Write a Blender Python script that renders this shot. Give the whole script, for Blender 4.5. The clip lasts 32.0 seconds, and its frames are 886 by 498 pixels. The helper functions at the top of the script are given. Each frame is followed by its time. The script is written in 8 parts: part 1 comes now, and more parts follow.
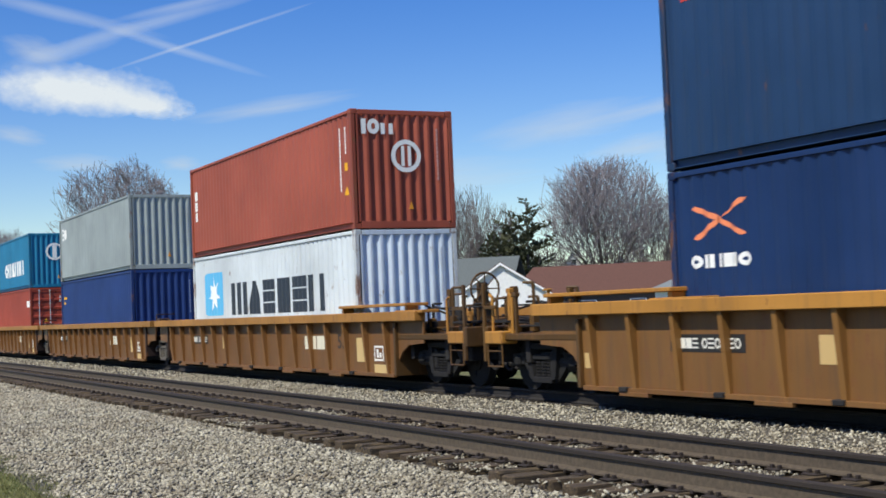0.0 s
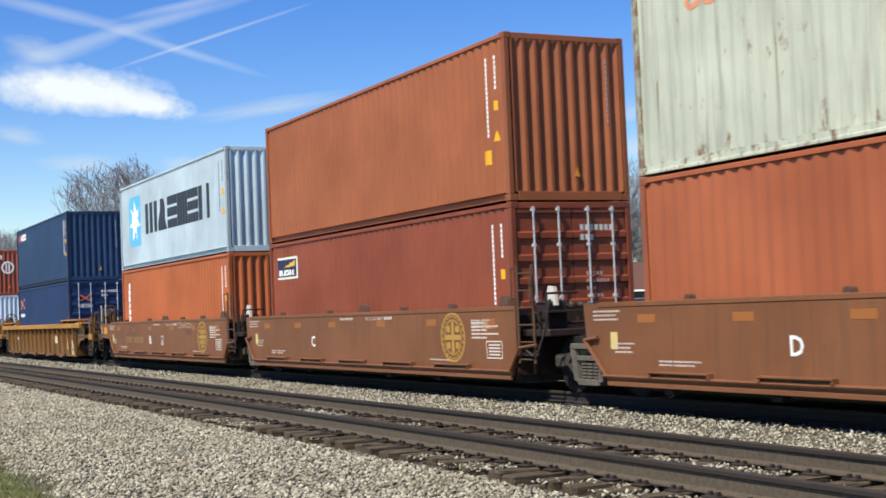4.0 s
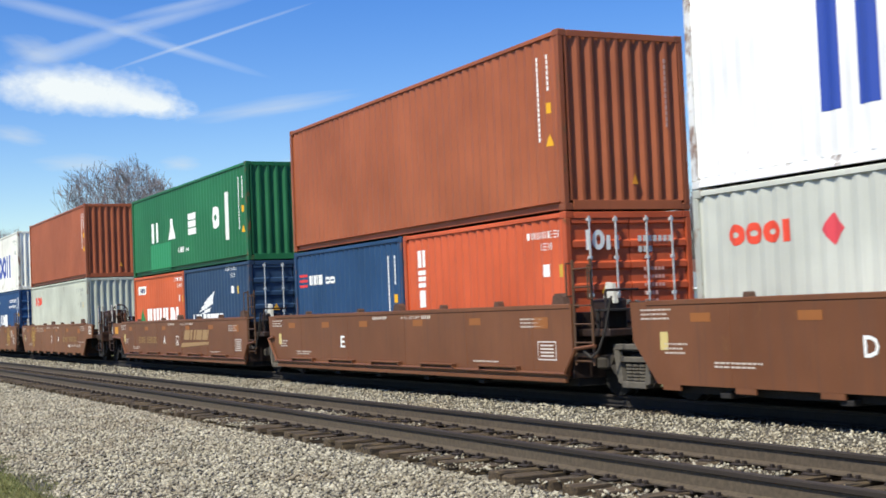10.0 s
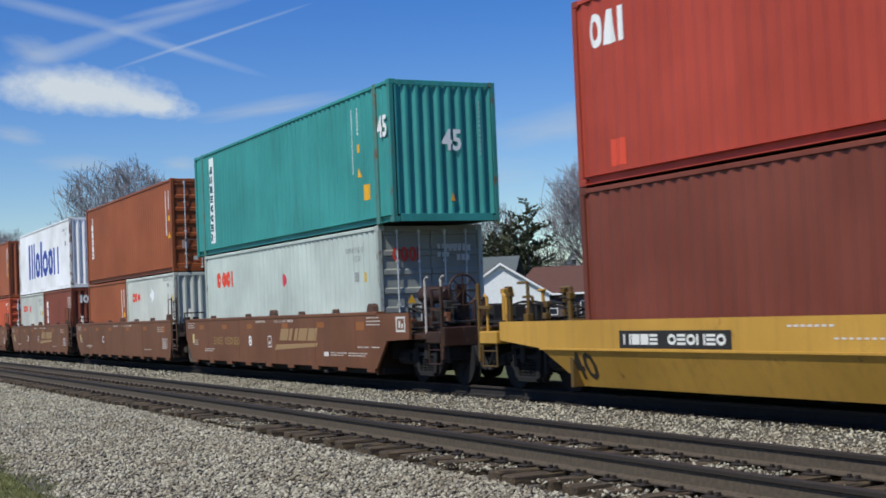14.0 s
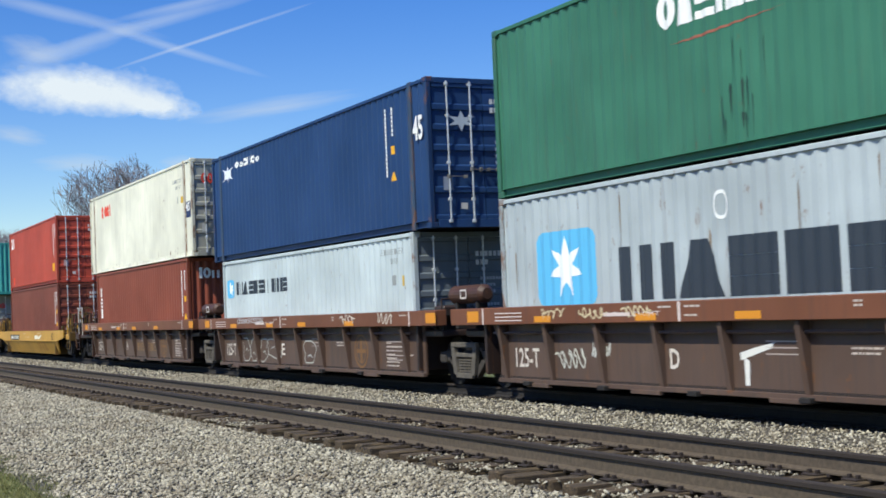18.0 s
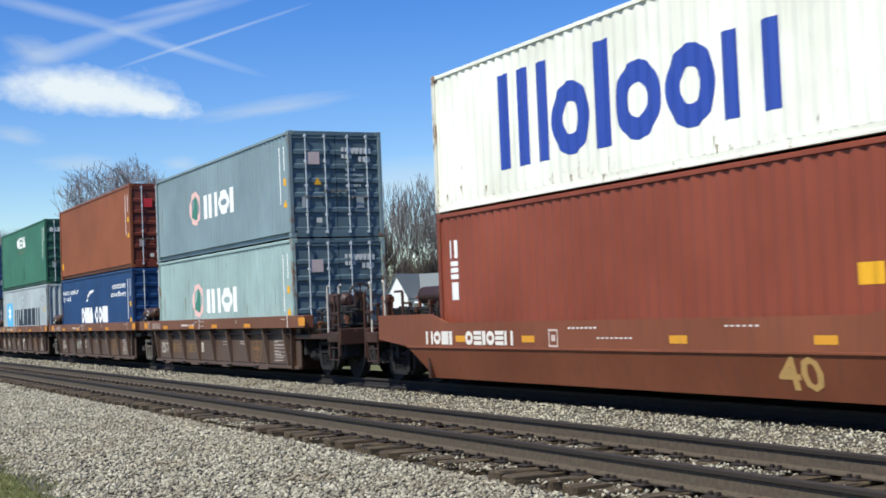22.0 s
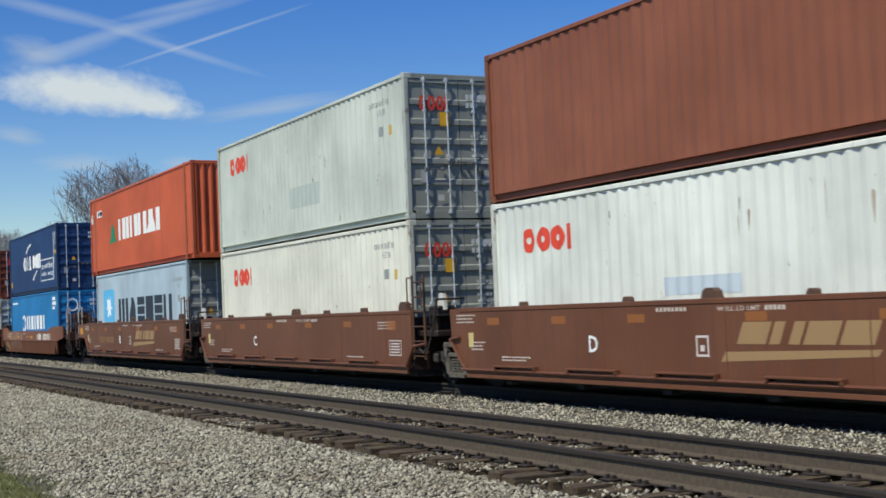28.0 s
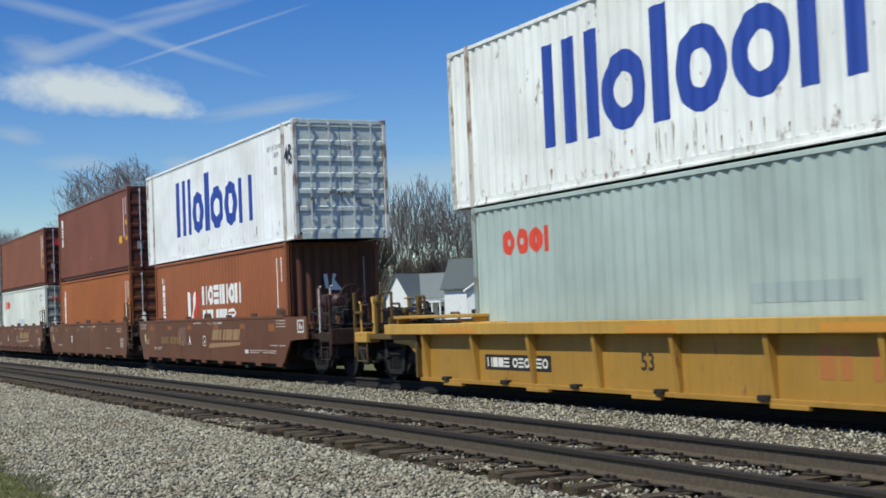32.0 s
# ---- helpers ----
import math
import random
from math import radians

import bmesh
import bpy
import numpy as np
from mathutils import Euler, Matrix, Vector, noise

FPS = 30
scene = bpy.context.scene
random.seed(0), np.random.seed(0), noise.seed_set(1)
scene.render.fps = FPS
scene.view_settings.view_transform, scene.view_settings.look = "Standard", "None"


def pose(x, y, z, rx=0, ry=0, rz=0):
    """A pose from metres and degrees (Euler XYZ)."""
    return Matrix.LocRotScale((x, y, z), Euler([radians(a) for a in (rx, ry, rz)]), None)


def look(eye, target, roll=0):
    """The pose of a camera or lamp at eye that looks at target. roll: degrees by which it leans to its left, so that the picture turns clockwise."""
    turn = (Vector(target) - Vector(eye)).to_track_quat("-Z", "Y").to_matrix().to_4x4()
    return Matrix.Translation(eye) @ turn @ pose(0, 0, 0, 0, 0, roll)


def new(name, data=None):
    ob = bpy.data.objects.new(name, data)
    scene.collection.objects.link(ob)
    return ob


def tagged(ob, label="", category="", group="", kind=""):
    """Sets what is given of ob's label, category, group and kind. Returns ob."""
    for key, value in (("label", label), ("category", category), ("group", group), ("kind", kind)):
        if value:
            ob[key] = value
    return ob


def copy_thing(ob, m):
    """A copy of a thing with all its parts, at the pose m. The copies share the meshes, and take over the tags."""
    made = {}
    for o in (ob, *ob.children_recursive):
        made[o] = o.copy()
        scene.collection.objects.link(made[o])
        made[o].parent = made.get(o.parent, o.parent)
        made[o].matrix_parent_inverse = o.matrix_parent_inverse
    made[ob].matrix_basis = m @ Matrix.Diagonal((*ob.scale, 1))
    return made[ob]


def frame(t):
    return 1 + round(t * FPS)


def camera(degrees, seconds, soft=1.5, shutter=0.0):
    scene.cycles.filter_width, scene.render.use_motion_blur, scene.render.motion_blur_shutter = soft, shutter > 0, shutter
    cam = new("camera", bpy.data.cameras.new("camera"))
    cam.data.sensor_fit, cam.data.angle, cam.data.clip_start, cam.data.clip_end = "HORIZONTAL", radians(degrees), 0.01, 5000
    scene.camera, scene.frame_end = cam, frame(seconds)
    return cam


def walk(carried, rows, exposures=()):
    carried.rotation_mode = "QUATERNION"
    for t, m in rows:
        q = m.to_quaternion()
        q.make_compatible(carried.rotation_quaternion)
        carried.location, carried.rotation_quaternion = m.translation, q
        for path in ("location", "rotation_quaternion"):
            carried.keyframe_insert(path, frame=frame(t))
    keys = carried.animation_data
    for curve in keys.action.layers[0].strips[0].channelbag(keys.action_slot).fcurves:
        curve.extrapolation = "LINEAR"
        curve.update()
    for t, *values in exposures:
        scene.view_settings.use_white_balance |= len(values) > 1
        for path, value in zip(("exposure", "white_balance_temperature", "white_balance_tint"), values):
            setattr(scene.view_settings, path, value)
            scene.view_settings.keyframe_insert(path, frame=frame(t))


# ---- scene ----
import itertools

cam = camera(36.243, 32.0, soft=1.65, shutter=0.1)
YAW, PITCH, ROLL = radians(63.2285), radians(2.4978), -2.3704
EYE = Vector((0.0, 0.0, 1.45))
AHEAD = Vector((-math.sin(YAW) * math.cos(PITCH), math.cos(YAW) * math.cos(PITCH), math.sin(PITCH)))
STAND = look(EYE, EYE + AHEAD * 50, ROLL)
# stops by time; white point and tint by time
STOPS = ((0.0, -0.03), (1.0, 0.05), (2.0, 0.22), (3.0, 0.24), (6.0, 0.04), (7.0, -0.27), (8.0, -0.3), (9.0, -0.08), (10.0, 0.18), (11.0, -0.03), (12.0, -0.33), (13.0, -0.36), (14.0, -0.33), (16.5, -0.02), (17.5, 0.06), (20.0, 0.04), (22.0, 0.08), (23.0, -0.05), (24.0, -0.17), (25.0, -0.24), (28.0, -0.28), (29.0, -0.22), (30.0, -0.12), (31.0, -0.13), (32.0, -0.34))
WHITE_POINT = ((0.0, 6600, 6), (3.0, 6800, 6), (6.0, 6900, 5), (10.0, 6800, 5), (12.0, 6450, 4), (14.0, 6280, 6), (16.5, 6420, 5), (22.0, 6450, 4), (24.0, 6300, 1), (25.0, 6280, 1), (28.0, 6500, 3), (30.0, 6400, 1), (32.0, 6380, 1))
walk(cam, [(0.0, STAND), (32.0, STAND)], exposures=[(t, e + 0.02, float(np.interp(t, [w[0] for w in WHITE_POINT], [w[1] for w in WHITE_POINT])), float(np.interp(t, [w[0] for w in WHITE_POINT], [w[2] for w in WHITE_POINT]))) for t, e in STOPS])

# ---- world and sun ----
SUN_WAY = Vector((0.21, -0.56, 0.8)).normalized()
world = bpy.data.worlds.new("sky_world")
scene.world = world
world.use_nodes = True
wn = world.node_tree.nodes
sky = wn.new("ShaderNodeTexSky")
sky.sky_type = "NISHITA"
sky.sun_disc = False
sky.sun_elevation = math.asin(SUN_WAY.z)
sky.sun_rotation = math.atan2(SUN_WAY.x, SUN_WAY.y)
sky.altitude, sky.air_density, sky.dust_density, sky.ozone_density = 200, 1.0, 0.45, 3.0
wn["Background"].inputs["Strength"].default_value = 0.142
deep = wn.new("ShaderNodeHueSaturation")
deep.inputs["Saturation"].default_value = 1.42
deep.inputs["Hue"].default_value = 0.521
world.node_tree.links.new(sky.outputs["Color"], deep.inputs["Color"])
world.node_tree.links.new(deep.outputs["Color"], wn["Background"].inputs["Color"])
sun_data = bpy.data.lights.new("sun", "SUN")
sun_data.energy, sun_data.angle, sun_data.color = 5.0, radians(0.53), (1.0, 0.955, 0.88)
sun = new("sun", sun_data)
sun.matrix_world = look(SUN_WAY * 100, (0, 0, 0))

# ---- materials ----
SPEED = 13.43
TRAIN_Y = 12.53


def srgb(r, g, b):
    return tuple(((c / 255 + 0.055) / 1.055) ** 2.4 if c > 10 else c / 255 / 12.92 for c in (r, g, b))


class Mat:
    """Small helper round a node tree."""

    def __init__(self, name, rough=0.6, metal=0.0):
        self.m = bpy.data.materials.new(name)
        self.m.use_nodes = True
        self.t = self.m.node_tree
        self.b = self.t.nodes["Principled BSDF"]
        self.b.inputs["Roughness"].default_value = rough
        self.b.inputs["Metallic"].default_value = metal

    def node(self, kind, **kw):
        n = self.t.nodes.new(kind)
        for k, v in kw.items():
            n.inputs[k.replace("_", " ")].default_value = v
        return n

    def link(self, a, b):
        self.t.links.new(a, b)

    def coords(self, scale=(1, 1, 1), spread=True, space="Object"):
        tc = self.node("ShaderNodeTexCoord")
        mp = self.node("ShaderNodeMapping")
        mp.inputs["Scale"].default_value = scale
        if spread:
            oi = self.node("ShaderNodeObjectInfo")
            ml = self.t.nodes.new("ShaderNodeMath")
            ml.operation = "MULTIPLY"
            ml.inputs[1].default_value = 57.0
            self.link(oi.outputs["Random"], ml.inputs[0])
            self.link(ml.outputs[0], mp.inputs["Location"])
        self.link(tc.outputs[space], mp.inputs["Vector"])
        return mp.outputs["Vector"]

    def noise(self, vec, scale, detail=4, rough=0.55):
        n = self.node("ShaderNodeTexNoise", Scale=scale, Detail=detail, Roughness=rough)
        self.link(vec, n.inputs["Vector"])
        return n.outputs["Fac"]

    def ramp(self, fac, lo, hi, a=0.0, b=1.0):
        r = self.node("ShaderNodeMapRange")
        for i, v in enumerate((lo, hi, a, b)):
            r.inputs[1 + i].default_value = v
        self.link(fac, r.inputs[0])
        return r.outputs[0]

    def mix(self, fac, a, b, blend="MIX"):
        n = self.t.nodes.new("ShaderNodeMix")
        n.data_type, n.blend_type = "RGBA", blend
        if isinstance(fac, (int, float)):
            n.inputs[0].default_value = fac
        else:
            self.link(fac, n.inputs[0])
        for k, v in ((6, a), (7, b)):
            if isinstance(v, tuple):
                n.inputs[k].default_value = (*v[:3], 1)
            else:
                self.link(v, n.inputs[k])
        return n.outputs[2]

    def times(self, a, b):
        n = self.t.nodes.new("ShaderNodeMath")
        n.operation = "MULTIPLY"
        for i, v in enumerate((a, b)):
            if isinstance(v, (int, float)):
                n.inputs[i].default_value = v
            else:
                self.link(v, n.inputs[i])
        return n.outputs[0]

    def bump(self, h, strength, dist):
        n = self.node("ShaderNodeBump", Strength=strength, Distance=dist)
        self.link(h, n.inputs["Height"])
        self.link(n.outputs[0], self.b.inputs["Normal"])

    def colour(self, c):
        if isinstance(c, tuple):
            self.b.inputs["Base Color"].default_value = (*c[:3], 1)
        else:
            self.link(c, self.b.inputs["Base Color"])
        return self.m


def paint(name, rgb, fade=0.16, streak=0.12, rust=0.0, rough=0.5, low_rust=False):
    """Painted steel: faded in patches, streaked by rain, with rust spots where rust > 0."""
    m = Mat(name, rough)
    m.b.inputs["Specular IOR Level"].default_value = 0.3
    c = srgb(*rgb)
    dull = tuple(min(1, x * (1 + fade) + 0.03 * fade) for x in c)
    dark = tuple(x * (1 - fade) for x in c)
    big = m.noise(m.coords(), 0.55, 3)
    col = m.mix(m.ramp(big, 0.3, 0.7), dark, dull)
    drip = m.noise(m.coords((5.0, 5.0, 0.35)), 1.6, 5, 0.6)
    col = m.mix(m.times(m.ramp(drip, 0.5, 0.75), streak * 2.2), col, tuple(x * 0.55 + 0.02 for x in c))
    fine = m.noise(m.coords(), 38, 3)
    col = m.mix(m.times(m.ramp(fine, 0.55, 0.8), 0.18), col, tuple(x * 0.6 for x in c))
    if rust > 0:
        spots = m.noise(m.coords((2.2, 2.2, 1.0)), 2.3, 7, 0.68)
        if low_rust:
            sep = m.node("ShaderNodeSeparateXYZ")
            m.link(m.coords((1, 1, 1), False), sep.inputs[0])
            extra = m.t.nodes.new("ShaderNodeMath")
            m.link(spots, extra.inputs[0])
            m.link(m.ramp(sep.outputs[2], 0.12, 0.55, 0.055, -0.02), extra.inputs[1])
            spots = extra.outputs[0]
        f = m.ramp(spots, 0.66 - 0.14 * rust, 0.74 - 0.12 * rust)
        col = m.mix(m.times(f, 0.85), col, m.mix(fine, (0.10, 0.035, 0.012), (0.24, 0.11, 0.045)))
        runs = m.noise(m.coords((11.0, 11.0, 0.55)), 1.0, 5, 0.62)
        f = m.ramp(runs, 0.62 - 0.05 * rust, 0.8 - 0.05 * rust)
        col = m.mix(m.times(f, min(0.8, 1.1 * rust)), col, srgb(128, 88, 52))
    m.bump(m.noise(m.coords(), 6.0, 4), 0.25, 0.012)
    return m.colour(col)


def plain(name, rgb, rough=0.6, metal=0.0, grain=0.25, scale=12.0):
    m = Mat(name, rough, metal)
    c = srgb(*rgb)
    f = m.noise(m.coords(), scale, 5)
    col = m.mix(m.ramp(f, 0.3, 0.7), tuple(x * (1 - grain) for x in c), tuple(min(1, x * (1 + grain)) for x in c))
    m.bump(f, 0.3, 0.01)
    return m.colour(col)


paints = {}


def coat(rgb, rust=0.0, streak=0.12, low_rust=False):
    r, g, b = rgb
    if b > 1.5 * r and b > 1.3 * g and b < 140:
        rgb = (r * 0.88, g * 1.02, b * 0.92)
    elif r > 1.5 * g and r > 1.5 * b:
        rgb = (r * 0.955, g * 1.03, b * 0.88)
    key = (rgb, rust, streak, low_rust)
    if key not in paints:
        grey = 0.3 * rgb[0] + 0.59 * rgb[1] + 0.11 * rgb[2]
        paints[key] = paint("painted_steel", tuple(0.93 * x + 0.07 * grey for x in rgb), rust=rust, streak=streak, low_rust=low_rust)
    return paints[key]


mark_mats = {}


def ink(rgb):
    if rgb not in mark_mats:
        m = Mat("marking_paint", 0.55)
        c = srgb(*rgb)
        w = m.noise(m.coords((4, 4, 0.6)), 3.0, 5, 0.65)
        mark_mats[rgb] = m.colour(m.mix(m.times(m.ramp(w, 0.55, 0.8), 0.45), c, tuple(x * 0.6 + 0.03 for x in c)))
    return mark_mats[rgb]


WHITE, YELLOW, BLACK = (236, 236, 230), (228, 168, 30), (34, 34, 36)
steel_grey = plain("galvanised_steel", (196, 200, 202), 0.45, 0.25)
handle_steel = plain("worn_handle_steel", (112, 110, 106), 0.6, 0.2)
# near black for underparts and gear: shade under the cars is in this colour
rubber_dark = plain("shade_black_steel", (32, 29, 27), 0.9)
# truck frames at coupler ends: deep shade put into a near-black colour
shaded_iron = plain("shade_dark_cast_iron", (18, 17, 16), 0.95)
# dusty, and paler than the frame to show the light on it
spring_iron = plain("lit_dusty_spring_steel", (92, 86, 76), 0.95)
# rail under the train: the shade there is put into a darker colour
shaded_rail = plain("shade_dark_rail", (38, 34, 31), 0.95)
truck_iron = plain("dusty_cast_iron", (58, 53, 47), 0.95)
# wheels too are near black, to hold the shade under the cars
wheel_iron = plain("shade_dark_wheel_steel", (15, 14, 13), 0.9, 0.0)
rail_side = plain("rusted_rail_steel", (82, 71, 56), 0.75, 0.0, 0.3, 20)
rail_head = plain("dull_rail_head", (46, 38, 31), 0.85, 0.0, 0.15, 30)
tie_wood = None


def wood_tie():
    m = Mat("weathered_creosote_timber", 0.85)
    g = m.noise(m.coords((14, 1.2, 14)), 3.0, 6, 0.65)
    col = m.mix(m.ramp(g, 0.4, 0.64), srgb(28, 22, 15), srgb(108, 91, 64))
    b = m.noise(m.coords(), 1.3, 3)
    col = m.mix(m.times(m.ramp(b, 0.45, 0.7), 0.6), col, srgb(70, 55, 37))
    m.bump(g, 0.6, 0.02)
    return m.colour(col)


tie_wood = wood_tie()
# ties and bed under the train, darkened in colour for the shade there
tie_dark = plain("shade_dark_timber", (46, 41, 35), 0.9)


def gravel(lo=(98, 92, 77), hi=(192, 184, 160), stain=0.45):
    """Loose limestone ballast, each stone of its own tone."""
    m = Mat("limestone_ballast", 0.9)
    v = m.node("ShaderNodeNewGeometry")
    r = v.outputs["Random Per Island"]
    col = m.mix(r, srgb(*lo), srgb(*hi))
    n = m.noise(m.coords((1, 1, 1), False), 0.9, 3)
    col = m.mix(m.times(m.ramp(n, 0.45, 0.75), stain), col, srgb(112, 94, 68))
    return m.colour(col)


def gravel_bed():
    m = Mat("ballast_bed", 0.95)
    vec = m.coords((1, 1, 1), False)
    vo = m.node("ShaderNodeTexVoronoi", Scale=17.0)
    m.link(vec, vo.inputs["Vector"])
    col = m.mix(m.ramp(vo.outputs["Distance"], 0.05, 0.5), srgb(150, 143, 125), srgb(48, 44, 38))
    sep = m.node("ShaderNodeSeparateColor")
    m.link(vo.outputs["Color"], sep.inputs[0])
    col = m.mix(m.times(sep.outputs[0], 0.55), col, srgb(116, 108, 92))
    m.bump(vo.outputs["Distance"], 0.9, 0.05)
    return m.colour(col)


def meadow():
    m = Mat("spring_grass_soil", 0.95)
    vec = m.coords((1, 1, 1), False)
    a = m.noise(vec, 0.35, 6, 0.6)
    b = m.noise(vec, 9, 5, 0.6)
    col = m.mix(m.ramp(a, 0.35, 0.65), srgb(80, 90, 42), srgb(114, 107, 66))
    col = m.mix(m.times(m.ramp(b, 0.4, 0.7), 0.5), col, srgb(60, 66, 36))
    m.bump(b, 0.6, 0.05)
    return m.colour(col)


# near-black stone: the train's shadow is put into the colour, over some dirt
shaded_stone = gravel((34, 30, 26), (66, 59, 51), 0.4)
plate_rust = plain("rusty_tie_plate", (46, 37, 30), 0.85)
ballast_stone, ballast_bed_mat, meadow_mat = gravel(), gravel_bed(), meadow()


# ---- mesh helpers ----
def box(bm, x0, x1, y0, y1, z0, z1):
    v = [bm.verts.new(p) for p in ((x0, y0, z0), (x1, y0, z0), (x1, y1, z0), (x0, y1, z0), (x0, y0, z1), (x1, y0, z1), (x1, y1, z1), (x0, y1, z1))]
    for f in ((0, 3, 2, 1), (4, 5, 6, 7), (0, 1, 5, 4), (1, 2, 6, 5), (2, 3, 7, 6), (3, 0, 4, 7)):
        bm.faces.new([v[i] for i in f])


def rbox(bm, x0, x1, y0, y1, z0, z1, r=0.012):
    """A box with bevelled edges."""
    t = bmesh.new()
    box(t, x0, x1, y0, y1, z0, z1)
    bmesh.ops.bevel(t, geom=t.edges[:], offset=r, segments=1, affect="EDGES")
    join(bm, t)


def join(bm, other, m=None):
    if m is not None:
        bmesh.ops.transform(other, matrix=m, verts=other.verts)
    tmp = bpy.data.meshes.new("tmp")
    other.to_mesh(tmp)
    other.free()
    bm.from_mesh(tmp)
    bpy.data.meshes.remove(tmp)


def prism(bm, pts, axis, lo, hi):
    """A closed outline pushed along an axis: y takes (x, z) points, x takes (y, z), z takes (x, y)."""
    def at(p, d):
        return (p[0], d, p[1]) if axis == "y" else (d, p[0], p[1]) if axis == "x" else (p[0], p[1], d)
    a, b = [bm.verts.new(at(p, lo)) for p in pts], [bm.verts.new(at(p, hi)) for p in pts]
    n = len(pts)
    faces = [bm.faces.new(a), bm.faces.new(b[::-1])]
    for i in range(n):
        faces.append(bm.faces.new((a[i], b[i], b[(i + 1) % n], a[(i + 1) % n])))
    bmesh.ops.recalc_face_normals(bm, faces=faces)


def tube(bm, p0, p1, r0, r1=None, n=8, caps=True):
    p0, p1 = Vector(p0), Vector(p1)
    r1 = r0 if r1 is None else r1
    q = (p1 - p0).to_track_quat("Z", "Y")
    rings = []
    for p, r in ((p0, r0), (p1, r1)):
        rings.append([bm.verts.new(p + q @ Vector((r * math.cos(2 * math.pi * i / n), r * math.sin(2 * math.pi * i / n), 0))) for i in range(n)])
    for i in range(n):
        bm.faces.new((rings[0][i], rings[0][(i + 1) % n], rings[1][(i + 1) % n], rings[1][i]))
    if caps:
        bm.faces.new(rings[0][::-1])
        bm.faces.new(rings[1])


def pipe(bm, pts, r, n=6):
    """One bent round pipe through the points, closed at both ends."""
    pts = [Vector(p) for p in pts]
    rings = []
    for i, p in enumerate(pts):
        way = pts[min(i + 1, len(pts) - 1)] - pts[max(i - 1, 0)]
        q = way.to_track_quat("Z", "Y")
        rings.append([bm.verts.new(p + q @ Vector((r * math.cos(2 * math.pi * k / n), r * math.sin(2 * math.pi * k / n), 0))) for k in range(n)])
    for a, b in zip(rings, rings[1:]):
        for k in range(n):
            bm.faces.new((a[k], a[(k + 1) % n], b[(k + 1) % n], b[k]))
    bm.faces.new(rings[0][::-1])
    bm.faces.new(rings[-1])


def ring(bm, c, axis, r, thick, n=20, k=6):
    """A torus round c with the given axis."""
    q = Vector(axis).to_track_quat("Z", "Y")
    vs = []
    for i in range(n):
        a = 2 * math.pi * i / n
        row = []
        for j in range(k):
            b = 2 * math.pi * j / k
            rr = r + thick * math.cos(b)
            row.append(bm.verts.new(Vector(c) + q @ Vector((rr * math.cos(a), rr * math.sin(a), thick * math.sin(b)))))
        vs.append(row)
    for i in range(n):
        for j in range(k):
            bm.faces.new((vs[i][j], vs[(i + 1) % n][j], vs[(i + 1) % n][(j + 1) % k], vs[i][(j + 1) % k]))


mesh_store = {}


def part(name, source, material, parent=None, label="", key=None, at=None):
    """One mesh object. source is a bmesh, or a function that fills one; with a key the mesh is shared by alike parts."""
    me = mesh_store.get(key) if key else None
    if me is None:
        bm = source
        if callable(source):
            bm = bmesh.new()
            source(bm)
        me = bpy.data.meshes.new(name)
        bm.to_mesh(me)
        bm.free()
        me.materials.append(None)
        if name == "side_wall":
            me.polygons.foreach_set("use_smooth", [True] * len(me.polygons))
        if key:
            mesh_store[key] = me
    elif not callable(source):
        source.free()
    ob = new(name, me)
    ob.material_slots[0].link = "OBJECT"
    ob.material_slots[0].material = material
    if parent is not None:
        ob.parent = parent
    if at is not None:
        ob.matrix_basis = at
    if label:
        ob["label"] = label
    return ob


def thing(name, label, category, group="", kind="", at=None):
    ob = new(name)
    ob.empty_display_size = 0.3
    if at is not None:
        ob.matrix_basis = at
    return tagged(ob, label, category, group, kind)


text_store = {}


def text_mesh(body, bold=0.0):
    """Outline of a line of words in the built-in font, 1 high, as (verts, faces), starting at x = 0."""
    if (body, bold) not in text_store:
        cu = bpy.data.curves.new("words", "FONT")
        cu.body, cu.size, cu.resolution_u, cu.offset = body, 1.0, 2, bold
        ob = bpy.data.objects.new("words", cu)
        scene.collection.objects.link(ob)
        bpy.context.view_layer.update()
        me = bpy.data.meshes.new_from_object(ob.evaluated_get(bpy.context.evaluated_depsgraph_get()))
        vs = np.array([v.co[:2] for v in me.vertices])
        vs = (vs - vs.min(0)) / (vs.max(0) - vs.min(0))
        text_store[(body, bold)] = (vs, [list(p.vertices) for p in me.polygons])
        bpy.data.meshes.remove(me)
        bpy.data.objects.remove(ob)
        bpy.data.curves.remove(cu)
    return text_store[(body, bold)]


# ---- ground, track bed, rails ----
def bed_height(y):
    """Height of the track bed across the two tracks."""
    pts = ((2.2, -0.36), (2.9, -0.33), (5.7, -0.265), (6.35, -0.285), (9.2, -0.285), (9.9, -0.25), (10.6, -0.26), (11.1, -0.2), (14.0, -0.2), (15.6, -0.45), (16.4, -0.62))
    return float(np.interp(y, [p[0] for p in pts], [p[1] for p in pts]))


bm = bmesh.new()
bmesh.ops.create_grid(bm, x_segments=2, y_segments=2, size=2500)
for v in bm.verts:
    v.co.z = -0.64
g = part("ground", bm, meadow_mat)
tagged(g, "flat spring ground of patchy grass and soil", "ground", kind="structure")
bm = bmesh.new()
ys = [-8, -3, 1.2, 2.2, 2.6, 2.9, 4.4, 5.7, 6.35, 9.2, 9.9, 10.6, 11.1, 14.0, 15.6, 16.4]
rows = []
for x in (-700, -120, -60, -30, 0, 60, 600):
    rows.append([bm.verts.new((x, y, bed_height(y) if y >= 2.6 else -0.355)) for y in ys if y >= 2.6])
